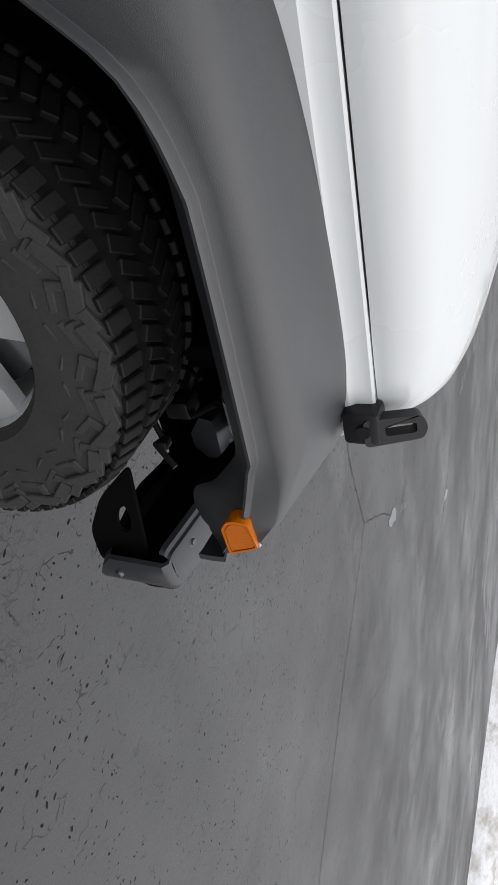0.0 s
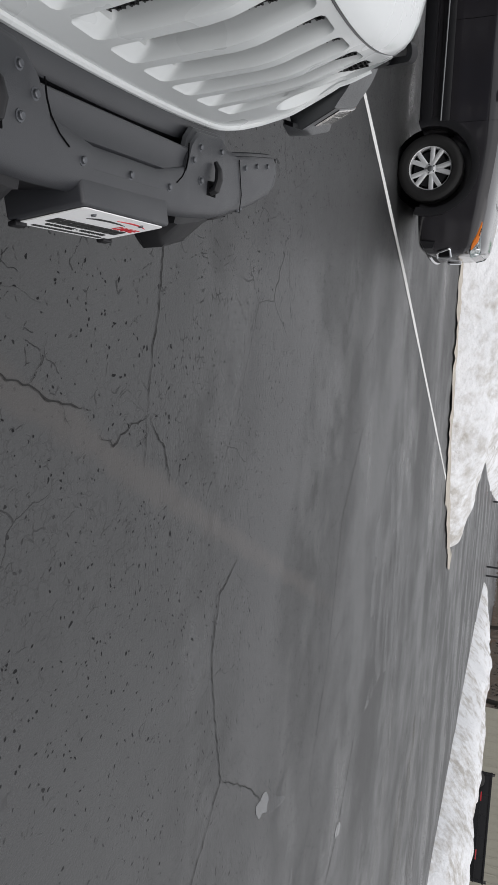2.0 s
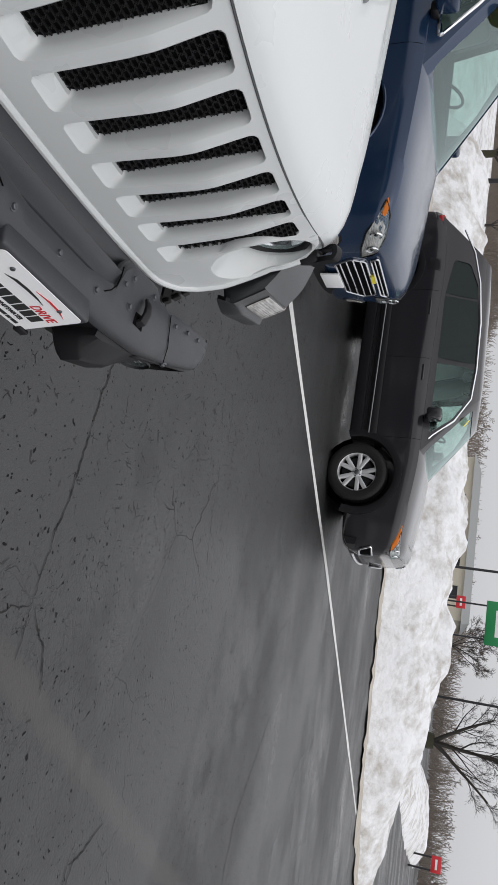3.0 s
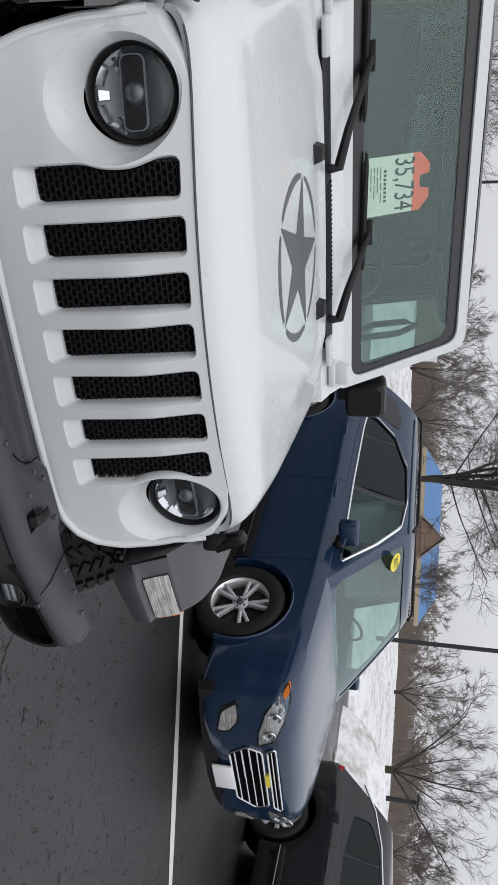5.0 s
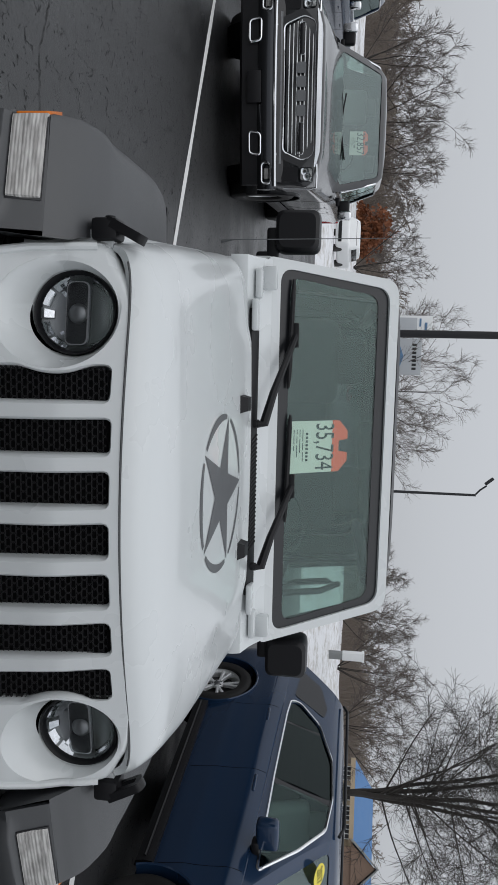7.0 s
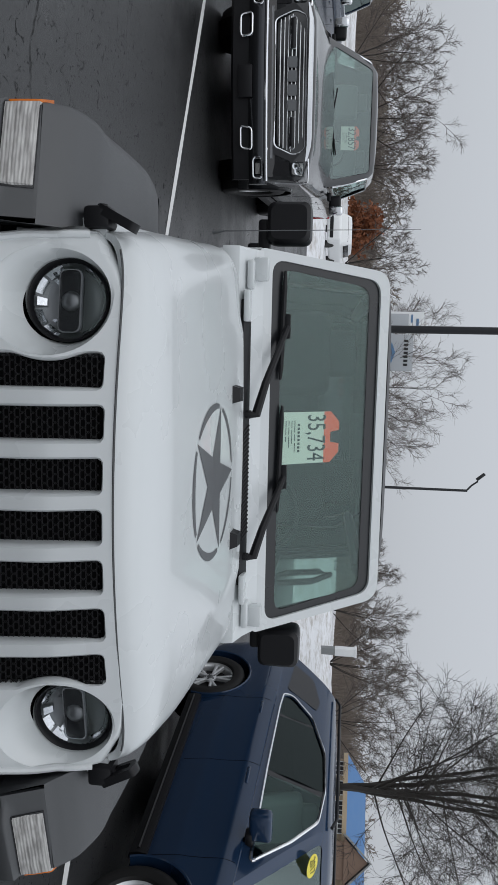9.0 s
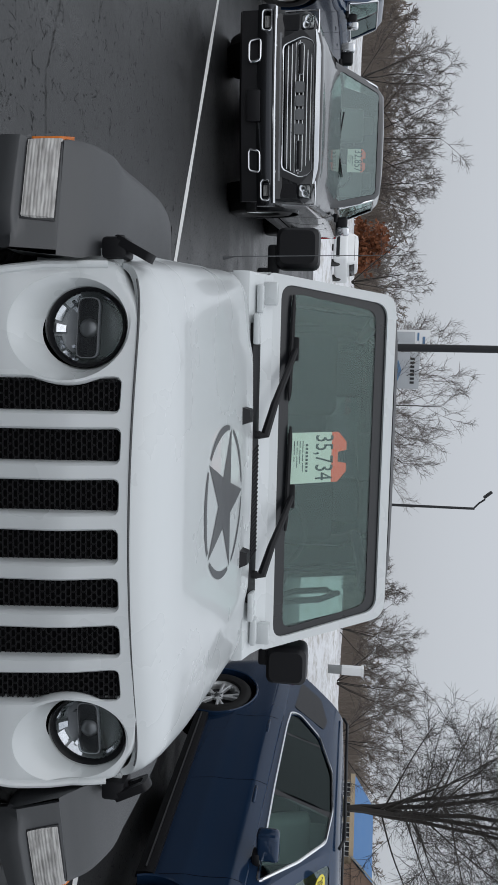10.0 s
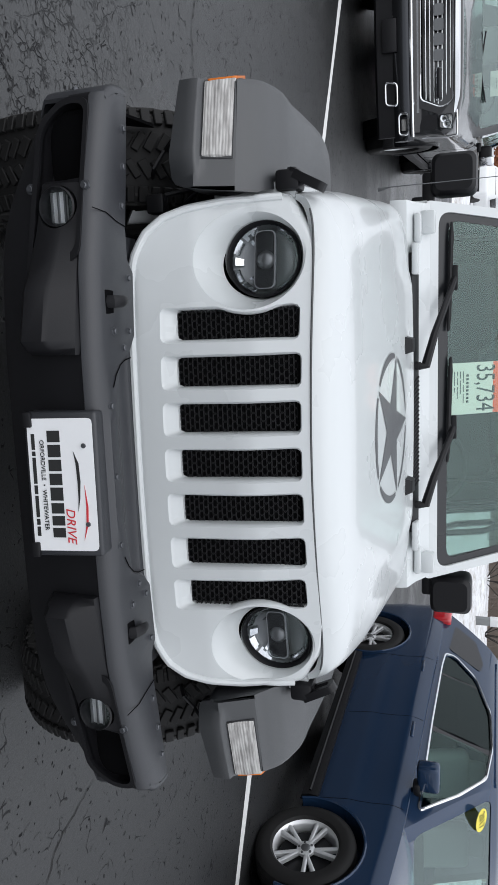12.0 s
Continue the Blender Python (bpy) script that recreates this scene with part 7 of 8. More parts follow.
solid("stall_line", ribbon([(-14.0, 11.9), (-4.4, 6.62), (-1.5, 4.98), (3.1, 2.43), (8.0, -0.05), (15.6, -4.15)], 0.095, 0.004, 0.4, 0.006, 3, False, 0.1), PAINTLINE, "worn white painted stall line", "road marking", kind="structure", angle=0)
CR = [([(1.66, 0.30), (1.60, -0.02), (1.52, -0.50), (1.46, -0.72), (1.42, -0.96)], 0.010), ([(1.42, -0.96), (1.23, -1.0), (1.14, -1.04), (1.04, -0.99)], 0.012), ([(1.42, -0.96), (1.39, -1.18)], 0.008),
      ([(1.43, -0.96), (1.58, -1.12), (1.63, -1.31)], 0.011), ([(2.53, -1.94), (2.25, -2.06), (2.15, -2.40), (2.24, -2.9), (2.32, -3.24), (1.97, -3.57), (1.47, -3.98), (1.02, -4.42), (0.2, -5.2)], 0.010),
      ([(0.45, -0.70), (0.60, -0.76), (0.76, -0.83), (0.99, -0.88)], 0.010), ([(0.62, -0.77), (0.70, -0.70), (0.74, -0.60)], 0.006), ([(0.80, -0.84), (0.86, -0.94)], 0.006), ([(1.20, -1.0), (1.25, -0.92)], 0.005), ([(1.53, -1.06), (1.60, -1.02)], 0.005), ([(2.15, -2.40), (2.22, -1.98)], 0.006), ([(2.32, -3.24), (2.8, -3.6), (3.1, -3.9)], 0.008), ([(-2.6, 2.4), (-1.95, 2.13), (-1.6, 2.12), (-1.2, 2.3)], 0.008), ([(1.9, 0.2), (1.6, 0.42), (1.5, 0.7)], 0.008),
      ([(6.4, -5.2), (5.7, -6.0), (5.2, -6.3)], 0.02), ([(4.4, -4.6), (4.9, -3.6), (5.2, -2.4), (6.0, -1.6)], 0.010)]
for i, (p, w) in enumerate(CR):
    solid("pavement_crack", ribbon(p, w * 0.66, 0.003, 0.026, 0.013, 20 + i), CRACK, "thin dark crack in the asphalt", "crack", kind="structure", angle=0)

PUD = [(3.13, -3.95, 0.16, 0.07), (5.7, -6.0, 0.14, 0.08)]
for i, (x, y, a, b) in enumerate(PUD):
    loop = []
    for k in range(36):
        q = 2 * math.pi * k / 36
        r = 1 + 0.45 * noise.noise((math.cos(q) * 1.7, math.sin(q) * 1.7, i * 3.7))
        loop.append((a * r * math.cos(q), b * r * math.sin(q)))
    t = radians(-24)
    lay = lambda u, v, d: (x + u * math.cos(t) - v * math.sin(t), y + u * math.sin(t) + v * math.cos(t), 0.0015 + d)
    solid("puddle", slab(loop, lay, 0, 0.0012), WATER, "thin film of meltwater on the asphalt", "puddle", kind="structure", angle=0)

RUNS = [([(11.0, -8.8), (10.7, -11.0), (10.4, -13.0), (11.4, -16.6)], 1.0), ([(9.2, -9.8), (8.7, -10.1), (6.9, -10.8), (5.2, -11.6)], 0.16), ([(13.2, -10.8), (13.6, -12.0), (15.0, -17.2)], 0.8),
        ([(8.2, -2.2), (8.3, -3.4), (8.9, -5.4)], 2.8), ([(13.0, -8.0), (11.5, -10.6), (9.6, -12.9)], 0.55), ([(3.95, -5.1), (3.74, -6.5)], 0.30), ([(3.0, -3.85), (3.65, -4.25)], 0.22), ([(9.3, -5.0), (9.0, -7.2), (8.2, -9.0)], 0.5), ([(16.5, -12.5), (17.2, -16.4)], 0.6)]
for i, (p, w) in enumerate(RUNS):
    solid("puddle", ribbon(p, w, 0.0022, 0.12, 0.05, 70 + i, True, 0.35), MELT, "broken film of meltwater on the asphalt", "puddle", kind="structure", angle=0)

# ---- snow ----


def mound(path, half, height, seed, step=0.5, across=18):
    """A ploughed bank along a path: steep, lumpy, its crest uneven. half and height are given at each point."""
    pts = [Vector((x, y, 0)) for x, y in path]
    s = np.cumsum([0] + [(b - a).length for a, b in zip(pts, pts[1:])])
    rows = []
    for t in np.arange(0, s[-1] + step * 0.5, step):
        p = Vector([float(np.interp(t, s, [q[k] for q in pts])) for k in range(3)])
        q = Vector([float(np.interp(t + 0.5, s, [q[k] for q in pts])) for k in range(3)])
        o = Vector([float(np.interp(t - 0.5, s, [q[k] for q in pts])) for k in range(3)])
        d = (q - o).normalized()
        side = Vector((-d.y, d.x, 0))
        h, w = float(np.interp(t, s, height)), float(np.interp(t, s, half))
        row = []
        for u in np.linspace(-1, 1, across):
            c = p + side * (u * w * (1 + 0.16 * noise.noise((t * 0.5, u, seed))))
            prof = max(1 - abs(u) ** 2.6, 0)
            lump = 0.30 * noise.noise((c.x * 0.55, c.y * 0.55, seed)) + 0.20 * noise.noise((c.x * 1.4, c.y * 1.4, seed + 5)) + 0.09 * noise.noise((c.x * 4.5, c.y * 4.5, seed + 9))
            row.append((c.x, c.y, h * prof * (1 + 0.9 * lump) - (0.03 if abs(u) > 0.999 else 0)))
        rows.append(row)
    return loft(rows)


B1 = [(19.4, 14.0), (18.8, 8.0), (18.2, 3.0), (18.0, -1.0), (17.9, -3.6), (18.6, -6.4)]
solid("snow_bank", mound(B1, [2.4, 2.4, 2.4, 2.2, 1.7, 0.7], [1.2, 1.35, 1.5, 1.4, 0.95, 0.2], 3, 0.22, 40), SNOW, "ploughed lumpy snow bank with grit", "snow bank", kind="stuff", angle=70)
edge = ribbon([(16.4, 12.0), (15.8, 5.0), (15.55, 1.0), (15.6, -2.0), (15.95, -4.2), (18.0, -6.9), (18.9, -6.9)], 0.75, 0.02, 0.15, 0.12, 8)
for v in edge.verts:
    v.co.z = 0.01 + 0.04 * max(0, noise.noise((v.co.x * 2, v.co.y * 2, 1)) + 0.4)
solid("snow_bank_foot", edge, SNOWEDGE, "brown gritty melting foot of the snow bank", "dirty snow", kind="stuff", angle=70)
solid("snow_bank", mound([(3, -26), (12, -22.6), (20, -19.6), (28, -19.6), (40, -20), (52, -20)], [1.6, 1.8, 2.0, 2.0, 2.0, 0.8], [0.75, 0.8, 1.0, 1.1, 1.0, 0.3], 11, 0.5, 20), SNOW, "low white snow bank along the drive", "snow bank", kind="stuff", angle=70)
solid("snow_bank", mound([(34, -5.5), (44, -8), (58, -11), (80, -17)], [1.0, 2.2, 3.2, 3.0], [0.2, 0.6, 1.0, 1.0], 17, 0.8, 16), SNOW, "white snow bank beside the road", "snow bank", kind="stuff", angle=70)


def snow_edge(x):
    return lerp(x, [-90, -40, -10, 8, 18, 21, 26, 60, 150], [30, 30, 27, 24, 17, 12, 9, 4, 0])


def field():
    rows = []
    xs = np.concatenate([np.linspace(-90, -12, 30), np.linspace(-10, 60, 90), np.linspace(63, 150, 24)])
    fs = np.concatenate([np.linspace(-0.6, 3, 12), np.linspace(3.6, 30, 30), np.linspace(33, 90, 12)])
    for f in fs:
        row = []
        for x in xs:
            y = snow_edge(x) + f
            z = -0.05 + 0.30 * smooth((f + 0.4) / 1.6) * (1 + 0.7 * noise.noise((x * 0.4, y * 0.4, 2))) + 0.45 * smooth((f - 10) / 10) * (1 + 0.5 * noise.noise((x * 0.12, y * 0.12, 4))) + 0.12 * noise.noise((x * 1.3, y * 1.3, 6)) * smooth(f)
            z += 0.5 * smooth((f - 22) / 10) * (0.8 + 0.5 * noise.noise((x * 0.2, y * 0.2, 9)))
            row.append((x, y, z))
        rows.append(row)
    return loft(rows)


solid("snow_field", field(), SNOW, "snow covered verge beyond the lot", "snow", kind="stuff", angle=70)

# ---- trees ----


def grow(seed, height, trunk_r, fork=0.28, spread=0.55, levels=4, first=5, upright=0.30, dens=1.15, wide=1.0, sprays=1):
    """Segments of a bare tree: (start, end, radius, radius, level)."""
    rng = random.Random(seed)
    segs = []

    def limb(p, d, length, r, level):
        n = max(4, int((8 - level) * dens))
        q, dd = p, d
        turn = rng.uniform(0, 2 * math.pi)
        for i in range(n):
            dd = (dd + Vector((rng.gauss(0, 1), rng.gauss(0, 1), rng.gauss(0.75, 0.8) * upright)) * (0.034 + 0.022 * level)).normalized()
            e = q + dd * (length / n)
            r2 = r * (1 - 0.82 / n)
            segs.append((q, e, r, r2, level))
            if level < levels and i > 0 and rng.random() < 0.88:
                turn += 2.4 + rng.uniform(-0.5, 0.5)
                ax = dd.orthogonal().normalized()
                ax.rotate(Matrix.Rotation(turn, 3, dd))
                nd = dd.copy()
                nd.rotate(Matrix.Rotation(rng.uniform(0.42, 0.95) * wide, 3, ax))
                nd = (nd + Vector((0, 0, upright * 0.40))).normalized()
                limb(e, nd, length * rng.uniform(0.36, 0.62) * (1.05 - 0.45 * i / n), r2 * rng.uniform(0.38, 0.55), level + 1)
            if level >= min(3, levels):
                for _ in range(sprays):
                    turn += 2.5
                    ax = dd.orthogonal().normalized()
                    ax.rotate(Matrix.Rotation(turn, 3, dd))
                    sd = dd.copy()
                    sd.rotate(Matrix.Rotation(rng.uniform(0.35, 0.95), 3, ax))
                    tip = e + sd * height * rng.uniform(0.025, 0.075)
                    segs.append((e, tip, r2 * 0.5, r2 * 0.2, 6))
            q, r = e, r2

    base = Vector((0, 0, -0.1))
    top = Vector((rng.uniform(-0.1, 0.1), rng.uniform(-0.1, 0.1), height * fork))
    segs.append((base, base + Vector((0, 0, 0.4)), trunk_r * 1.35, trunk_r * 1.05, 0))
    segs.append((base + Vector((0, 0, 0.4)), top, trunk_r * 1.05, trunk_r * 0.9, 0))
    for i in range(first):
        a = 2 * math.pi * (i + rng.uniform(-0.3, 0.3)) / first
        t = spread * rng.uniform(0.5, 1.2) if i else 0.1
        d = Vector((math.sin(t) * math.cos(a), math.sin(t) * math.sin(a), math.cos(t)))
        limb(top - Vector((0, 0, rng.uniform(0, 0.2) * height * fork)), d, height * (1 - fork) * rng.uniform(0.78, 1.0), trunk_r * rng.uniform(0.24, 0.38), 1)
    return segs


def segs_mesh(segs, m=I4, base=0):
    vs, fs = [], []
    for p, q, r, r2, level in segs:
        n = 8 if level == 0 else (5 if level < 3 else 3)
        d = (q - p).normalized()
        u = d.orthogonal().normalized()
        v = d.cross(u)
        o = base + len(vs)
        for c, rad in ((p, r), (q, r2)):
            for k in range(n):
                a = 2 * math.pi * k / n
                vs.append(m @ (c + rad * (math.cos(a) * u + math.sin(a) * v)))
        for k in range(n):
            fs.append((o + k, o + (k + 1) % n, o + n + (k + 1) % n, o + n + k))
    return vs, fs


def raw(name, vs, fs, mat):
    me = bpy.data.meshes.new(name)
    me.from_pydata(vs, [], fs)
    me.materials.append(mat)
    me.shade_smooth()
    return me


def tree(az, dist, height, trunk_r, seed, label="tall bare deciduous tree in winter", bark=BARK, eye=(-0.37, -1.64), **kw):
    a = radians(az)
    m = Matrix.Translation((eye[0] + dist * math.sin(a), eye[1] + dist * math.cos(a), 0))
    segs = grow(seed, height, trunk_r, **kw)
    t = thing("tree", label, "tree", m, group="bare trees")
    thin = (0.00033 if dist < 40 else 0.00026) * dist
    for nm, want, mt in (("trunk", lambda l: l == 0, bark), ("bough", lambda l: l == 1, BARK), ("crown", lambda l: l >= 2, TWIG if bark is not MOSSBARK else BARK)):
        ob = new(nm, raw(nm, *segs_mesh([(p, q, max(r, thin), max(r2, thin * 0.7), l) for p, q, r, r2, l in segs if want(l) and l < 6] + [(p, q, thin * 0.62, thin * 0.36, 6) for p, q, r, r2, l in segs if want(l) and l == 6]), mt))
        ob.parent = t
    return t


tree(-21.5, 60, 6.8, 0.16, 3, fork=0.2, spread=0.85, first=6)
tree(-17.6, 62, 8.2, 0.20, 5, fork=0.2, spread=0.85, first=7)
tree(-14.6, 60, 6.6, 0.16, 8, fork=0.2, spread=0.8, first=6)
tree(-7.6, 62, 7.0, 0.15, 13, fork=0.16, spread=0.9, first=7)
tree(1.6, 52, 9.0, 0.18, 21, fork=0.08, spread=0.95, first=9)
tree(5.6, 66, 4.6, 0.12, 25, fork=0.12, spread=0.9, first=6)
tree(15.5, 70, 5.0, 0.12, 29, fork=0.15, spread=0.9, first=6)
tree(18.6, 66, 7.0, 0.14, 34, fork=0.15, spread=0.9, first=7)
tree(22.4, 64, 7.2, 0.15, 37, fork=0.15, spread=0.85, first=7)
tree(26.4, 62, 7.4, 0.14, 41, fork=0.15, spread=0.85, first=7)
tree(30.9, 36, 12.5, 0.42, 55, label="large old bare tree with several upright limbs", fork=0.16, spread=0.26, first=5, bark=MOSSBARK, dens=1.6, wide=1.5, upright=0.16)
tree(39.0, 66, 6.0, 0.14, 58, spread=0.85, first=6)
tree(46.6, 60, 6.4, 0.14, 61, spread=0.85, first=6)
tree(51.8, 46, 7.4, 0.22, 66, label="bare tree with a mossy trunk at the roadside", fork=0.22, spread=0.9, first=6, bark=MOSSBARK)
tree(57.0, 70, 6.2, 0.14, 71, spread=0.85, first=6)
tree(94.6, 62, 7.0, 0.62, 75, label="low wide bare tree forking near the ground", fork=0.14, spread=0.75, first=4, bark=MOSSBARK)
tree(88.0, 90, 6.4, 0.2, 79, spread=0.85)
tree(112.0, 75, 6.4, 0.2, 83, spread=0.85)
tree(117.0, 62, 6.0, 0.2, 87, spread=0.85)


def woods():
    rng = random.Random(4)
    kinds = [grow(100 + k, 6.4, 0.12, fork=0.2, spread=0.8, levels=3, first=5, dens=0.95, sprays=1) for k in range(6)]
    vs, fs = [], []
    for i in range(260):
        az = rng.uniform(-34, 64) if i < 215 else rng.uniform(64, 128)
        dist = rng.uniform(95, 150)
        a = radians(az)
        k = rng.uniform(0.55, 1.0) * ((1.12 if az < -4 else 0.95) if i < 215 else 0.6)
        m = Matrix.Translation((dist * math.sin(a), dist * math.cos(a), 0.6)) @ Matrix.Rotation(rng.uniform(0, 6.3), 4, "Z") @ Matrix.Diagonal((k * 1.2, k * 1.2, k, 1))
        sv, sf = segs_mesh([(p, q, max(r, 0.045), max(r2, 0.03), 4) for p, q, r, r2, l in kinds[i % 6]], m, len(vs))
        vs += sv
        fs += sf
    # undergrowth: many slanting stems
    for i in range(46000):
        az = rng.uniform(-36, 66) if i < 40500 else rng.uniform(66, 128)
        dist = rng.uniform(92, 150)
        a = radians(az)
        p = Vector((dist * math.sin(a), dist * math.cos(a), 0.3))
        q = p + Vector((rng.gauss(0, 1.1), rng.gauss(0, 1.1), rng.uniform(1.0, 5.6 if az < -4 else 4.8 if az < 40 else 3.6)))
        sv, sf = segs_mesh([(p, q, 0.045, 0.022, 4)], I4, len(vs))
        vs += sv
        fs += sf
    return vs, fs


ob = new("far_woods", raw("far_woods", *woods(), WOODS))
tagged(ob, "distant leafless brown woods along the horizon", "woods", kind="stuff")


def rust_bush():
    rng = random.Random(9)
    vs, fs = [], []
    for i in range(2600):
        a, r, z = rng.uniform(0, 6.28), rng.random() ** 0.5, rng.random()
        k = math.sin(math.pi * min(0.15 + z * 0.85, 1)) ** 0.6
        lump = 0.75 + 0.4 * noise.noise((math.cos(a) * 1.5, math.sin(a) * 1.5, z * 3))
        c = Vector((3.2 * r * k * lump * math.cos(a), 2.2 * r * k * lump * math.sin(a), 0.4 + 4.0 * z * lump))
        u, v = Vector([rng.uniform(-1, 1) for _ in range(3)]).normalized() * 0.16, Vector([rng.uniform(-1, 1) for _ in range(3)]).normalized() * 0.16
        o = len(vs)
        vs += [c - u, c + v, c + u, c - v]
        fs.append((o, o + 1, o + 2, o + 3))
    return vs, fs


rb = thing("leafy_shrub", "shrubby oak holding rust-brown winter leaves", "shrub", pose(-11.9, 62, 0.0))
tk = new("trunk", raw("trunk", *segs_mesh(grow(210, 3.6, 0.10, levels=3)), BARK))
tk.parent = rb
cr = new("crown", raw("crown", *rust_bush(), RUSTLEAF))
cr.parent = rb


# ---- poles, signs, buildings ----
def lamp_pole(az, dist, height, r, label, arm=0.0, eye=(-0.37, -1.64)):
    a = radians(az)
    t = thing("light_pole", label, "light pole", Matrix.Translation((eye[0] + dist * math.sin(a), eye[1] + dist * math.cos(a), 0)), group="light poles")
    part("mast", tube([(0, 0, 0), (0, 0, height * 0.5), (0, 0, height)], [r, r * 0.92, r * 0.82], 12), POLE, t)
    part("foot", lathe([(0, 0.5), (r * 2.2, 0.5), (r * 2.4, 0.0)], 16), STEELWHITE, t)
    if arm:
        part("arm", tube([(0, 0, height - 0.05), (-0.3, 0, height + 0.22), (-arm, 0, height + 0.55)], 0.05, 8), POLE, t)
        part("lantern", box(-arm - 0.25, 0, height + 0.68, 0.55, 0.26, 0.14, 0.03, 2, Matrix.Rotation(radians(50), 4, "Y")), POLE, t)
    else:
        part("lantern", box(0, 0, height, 0.9, 0.35, 0.16, 0.03), POLE, t)
    return t


lamp_pole(-2.85, 19.5, 9.0, 0.105, "black steel car park light pole")
lamp_pole(9.15, 42, 8.45, 0.085, "slim black light pole with an upswept arm", arm=0.55)
lamp_pole(42.8, 34, 9.0, 0.105, "black steel car park light pole")
lamp_pole(53.6, 48, 3.0, 0.16, "short brown post in the snow")
lamp_pole(82.0, 55, 8.0, 0.10, "dark street light pole")
lamp_pole(91.5, 60, 8.0, 0.10, "dark street light pole")

sg = thing("pylon_sign", "grey dealership pylon sign with blue panels", "sign", pose(-2.3, 46.5, -0.6))
part("column", box(0, 0, 2.5, 1.6, 0.5, 5.0, 0.02), SIGNGREY, sg)
part("panel", box(-0.95, 0, 5.4, 1.25, 0.45, 3.0, 0.03), STEELWHITE, sg)
part("panel", box(1.0, -0.05, 5.2, 2.3, 0.5, 2.2, 0.03), SIGNGREY, sg)
part("panel_frame", box(-0.95, -0.235, 5.15, 1.0, 0.02, 1.6, 0.005), SIGNGREY, sg)
part("logo", box(-0.80, -0.24, 6.5, 0.7, 0.02, 0.16), BLUESIGN, sg)
part("logo", box(-1.15, -0.24, 6.15, 0.5, 0.02, 0.12), BLUESIGN, sg)
lg = (slab(rounded([(0.3, 4.95), (1.0, 4.82), (1.7, 4.95), (1.0, 5.2)], 0.1, 3), lambda u, v, d: (u, d, v), -0.32, -0.30))
part("logo", lg, BLUESIGN, sg)
lt = bmesh.new()
for k in range(7):
    add(lt, box(0.25 + k * 0.25, -0.31, 5.85, 0.15, 0.02, 0.26))
part("letter_blocks", lt, INK, sg)

wp = thing("white_pillar", "white boxy pillar on a dark plinth in the snow", "pillar", pose(16.2, 40.3, 0.0))
part("plinth", box(0, 0, 0.75, 0.40, 0.4, 1.6, 0.03), TRIMGREY, wp)
part("shaft", box(0, 0, 2.10, 0.46, 0.44, 1.15, 0.03), STEELWHITE, wp)
part("cap", box(0, 0, 2.72, 0.54, 0.50, 0.14, 0.02), STEELWHITE, wp)


def house():
    h = thing("commercial_building", "tan low building with a blue metal roof and brick gable porch", "building", Matrix.Translation((48.0, 67.3, 0)) @ Matrix.Rotation(radians(-32), 4, "Z") @ Matrix.Scale(0.88, 4))
    L, Wd, e, r = 20.0, 9.0, 3.5, 5.8
    part("wall", box(0, 0, 1.75, L, Wd, 3.5), TAN, h)
    rf = hull_box([(-L / 2 - 0.6, -Wd / 2 - 0.7, e), (L / 2 + 0.6, -Wd / 2 - 0.7, e), (L / 2 + 0.6, Wd / 2 + 0.7, e), (-L / 2 - 0.6, Wd / 2 + 0.7, e)], [(-L / 2 + 2.4, -0.1, r), (L / 2 - 2.4, -0.1, r), (L / 2 - 2.4, 0.1, r), (-L / 2 + 2.4, 0.1, r)])
    roof = part("roof", rf, BLUEROOF, h, "blue standing-seam roof", angle=10)
    part("fascia", box(0, -Wd / 2 - 0.7, e - 0.15, L + 1.2, 0.12, 0.5), TAN, roof)
    g = hull_box([(-2.2, -Wd / 2 - 1.4, 3.4), (2.2, -Wd / 2 - 1.4, 3.4), (0, -Wd / 2 - 1.4, 5.9)], [(-2.2, -Wd / 2 + 2.5, 3.4), (2.2, -Wd / 2 + 2.5, 3.4), (0, -Wd / 2 + 2.5, 5.9)])
    part("gable", g, BRICK, h, "brown brick gable", angle=10)
    sl = bmesh.new()
    for s in (-1, 1):
        add(sl, hull_box([(s * 2.5, -Wd / 2 - 1.7, 3.3), (0, -Wd / 2 - 1.7, 6.1), (0, -Wd / 2 - 1.7, 6.3), (s * 2.6, -Wd / 2 - 1.7, 3.5)], [(s * 2.5, -Wd / 2 + 2.6, 3.3), (0, -Wd / 2 + 2.6, 6.1), (0, -Wd / 2 + 2.6, 6.3), (s * 2.6, -Wd / 2 + 2.6, 3.5)]))
    part("gable_roof", sl, TRIMGREY, h, "grey gable slopes", angle=10)
    part("porch_wall", box(0, -Wd / 2 - 0.6, 1.7, 3.6, 1.2, 3.4), BRICK, h)
    for x in (-9.0, -7.0, -5.0, -3.2, 3.6, 5.4, 7.2, 9.0):
        wf = part("window", box(x, -Wd / 2 - 0.02, 2.1, 1.5, 0.10, 2.2), STEELWHITE, h)
        for i in range(3):
            for j in range(4):
                part("pane", box(x - 0.46 + i * 0.46, -Wd / 2 - 0.08, 1.30 + j * 0.53, 0.38, 0.03, 0.44), GLOSSBLACK, wf)
    return h


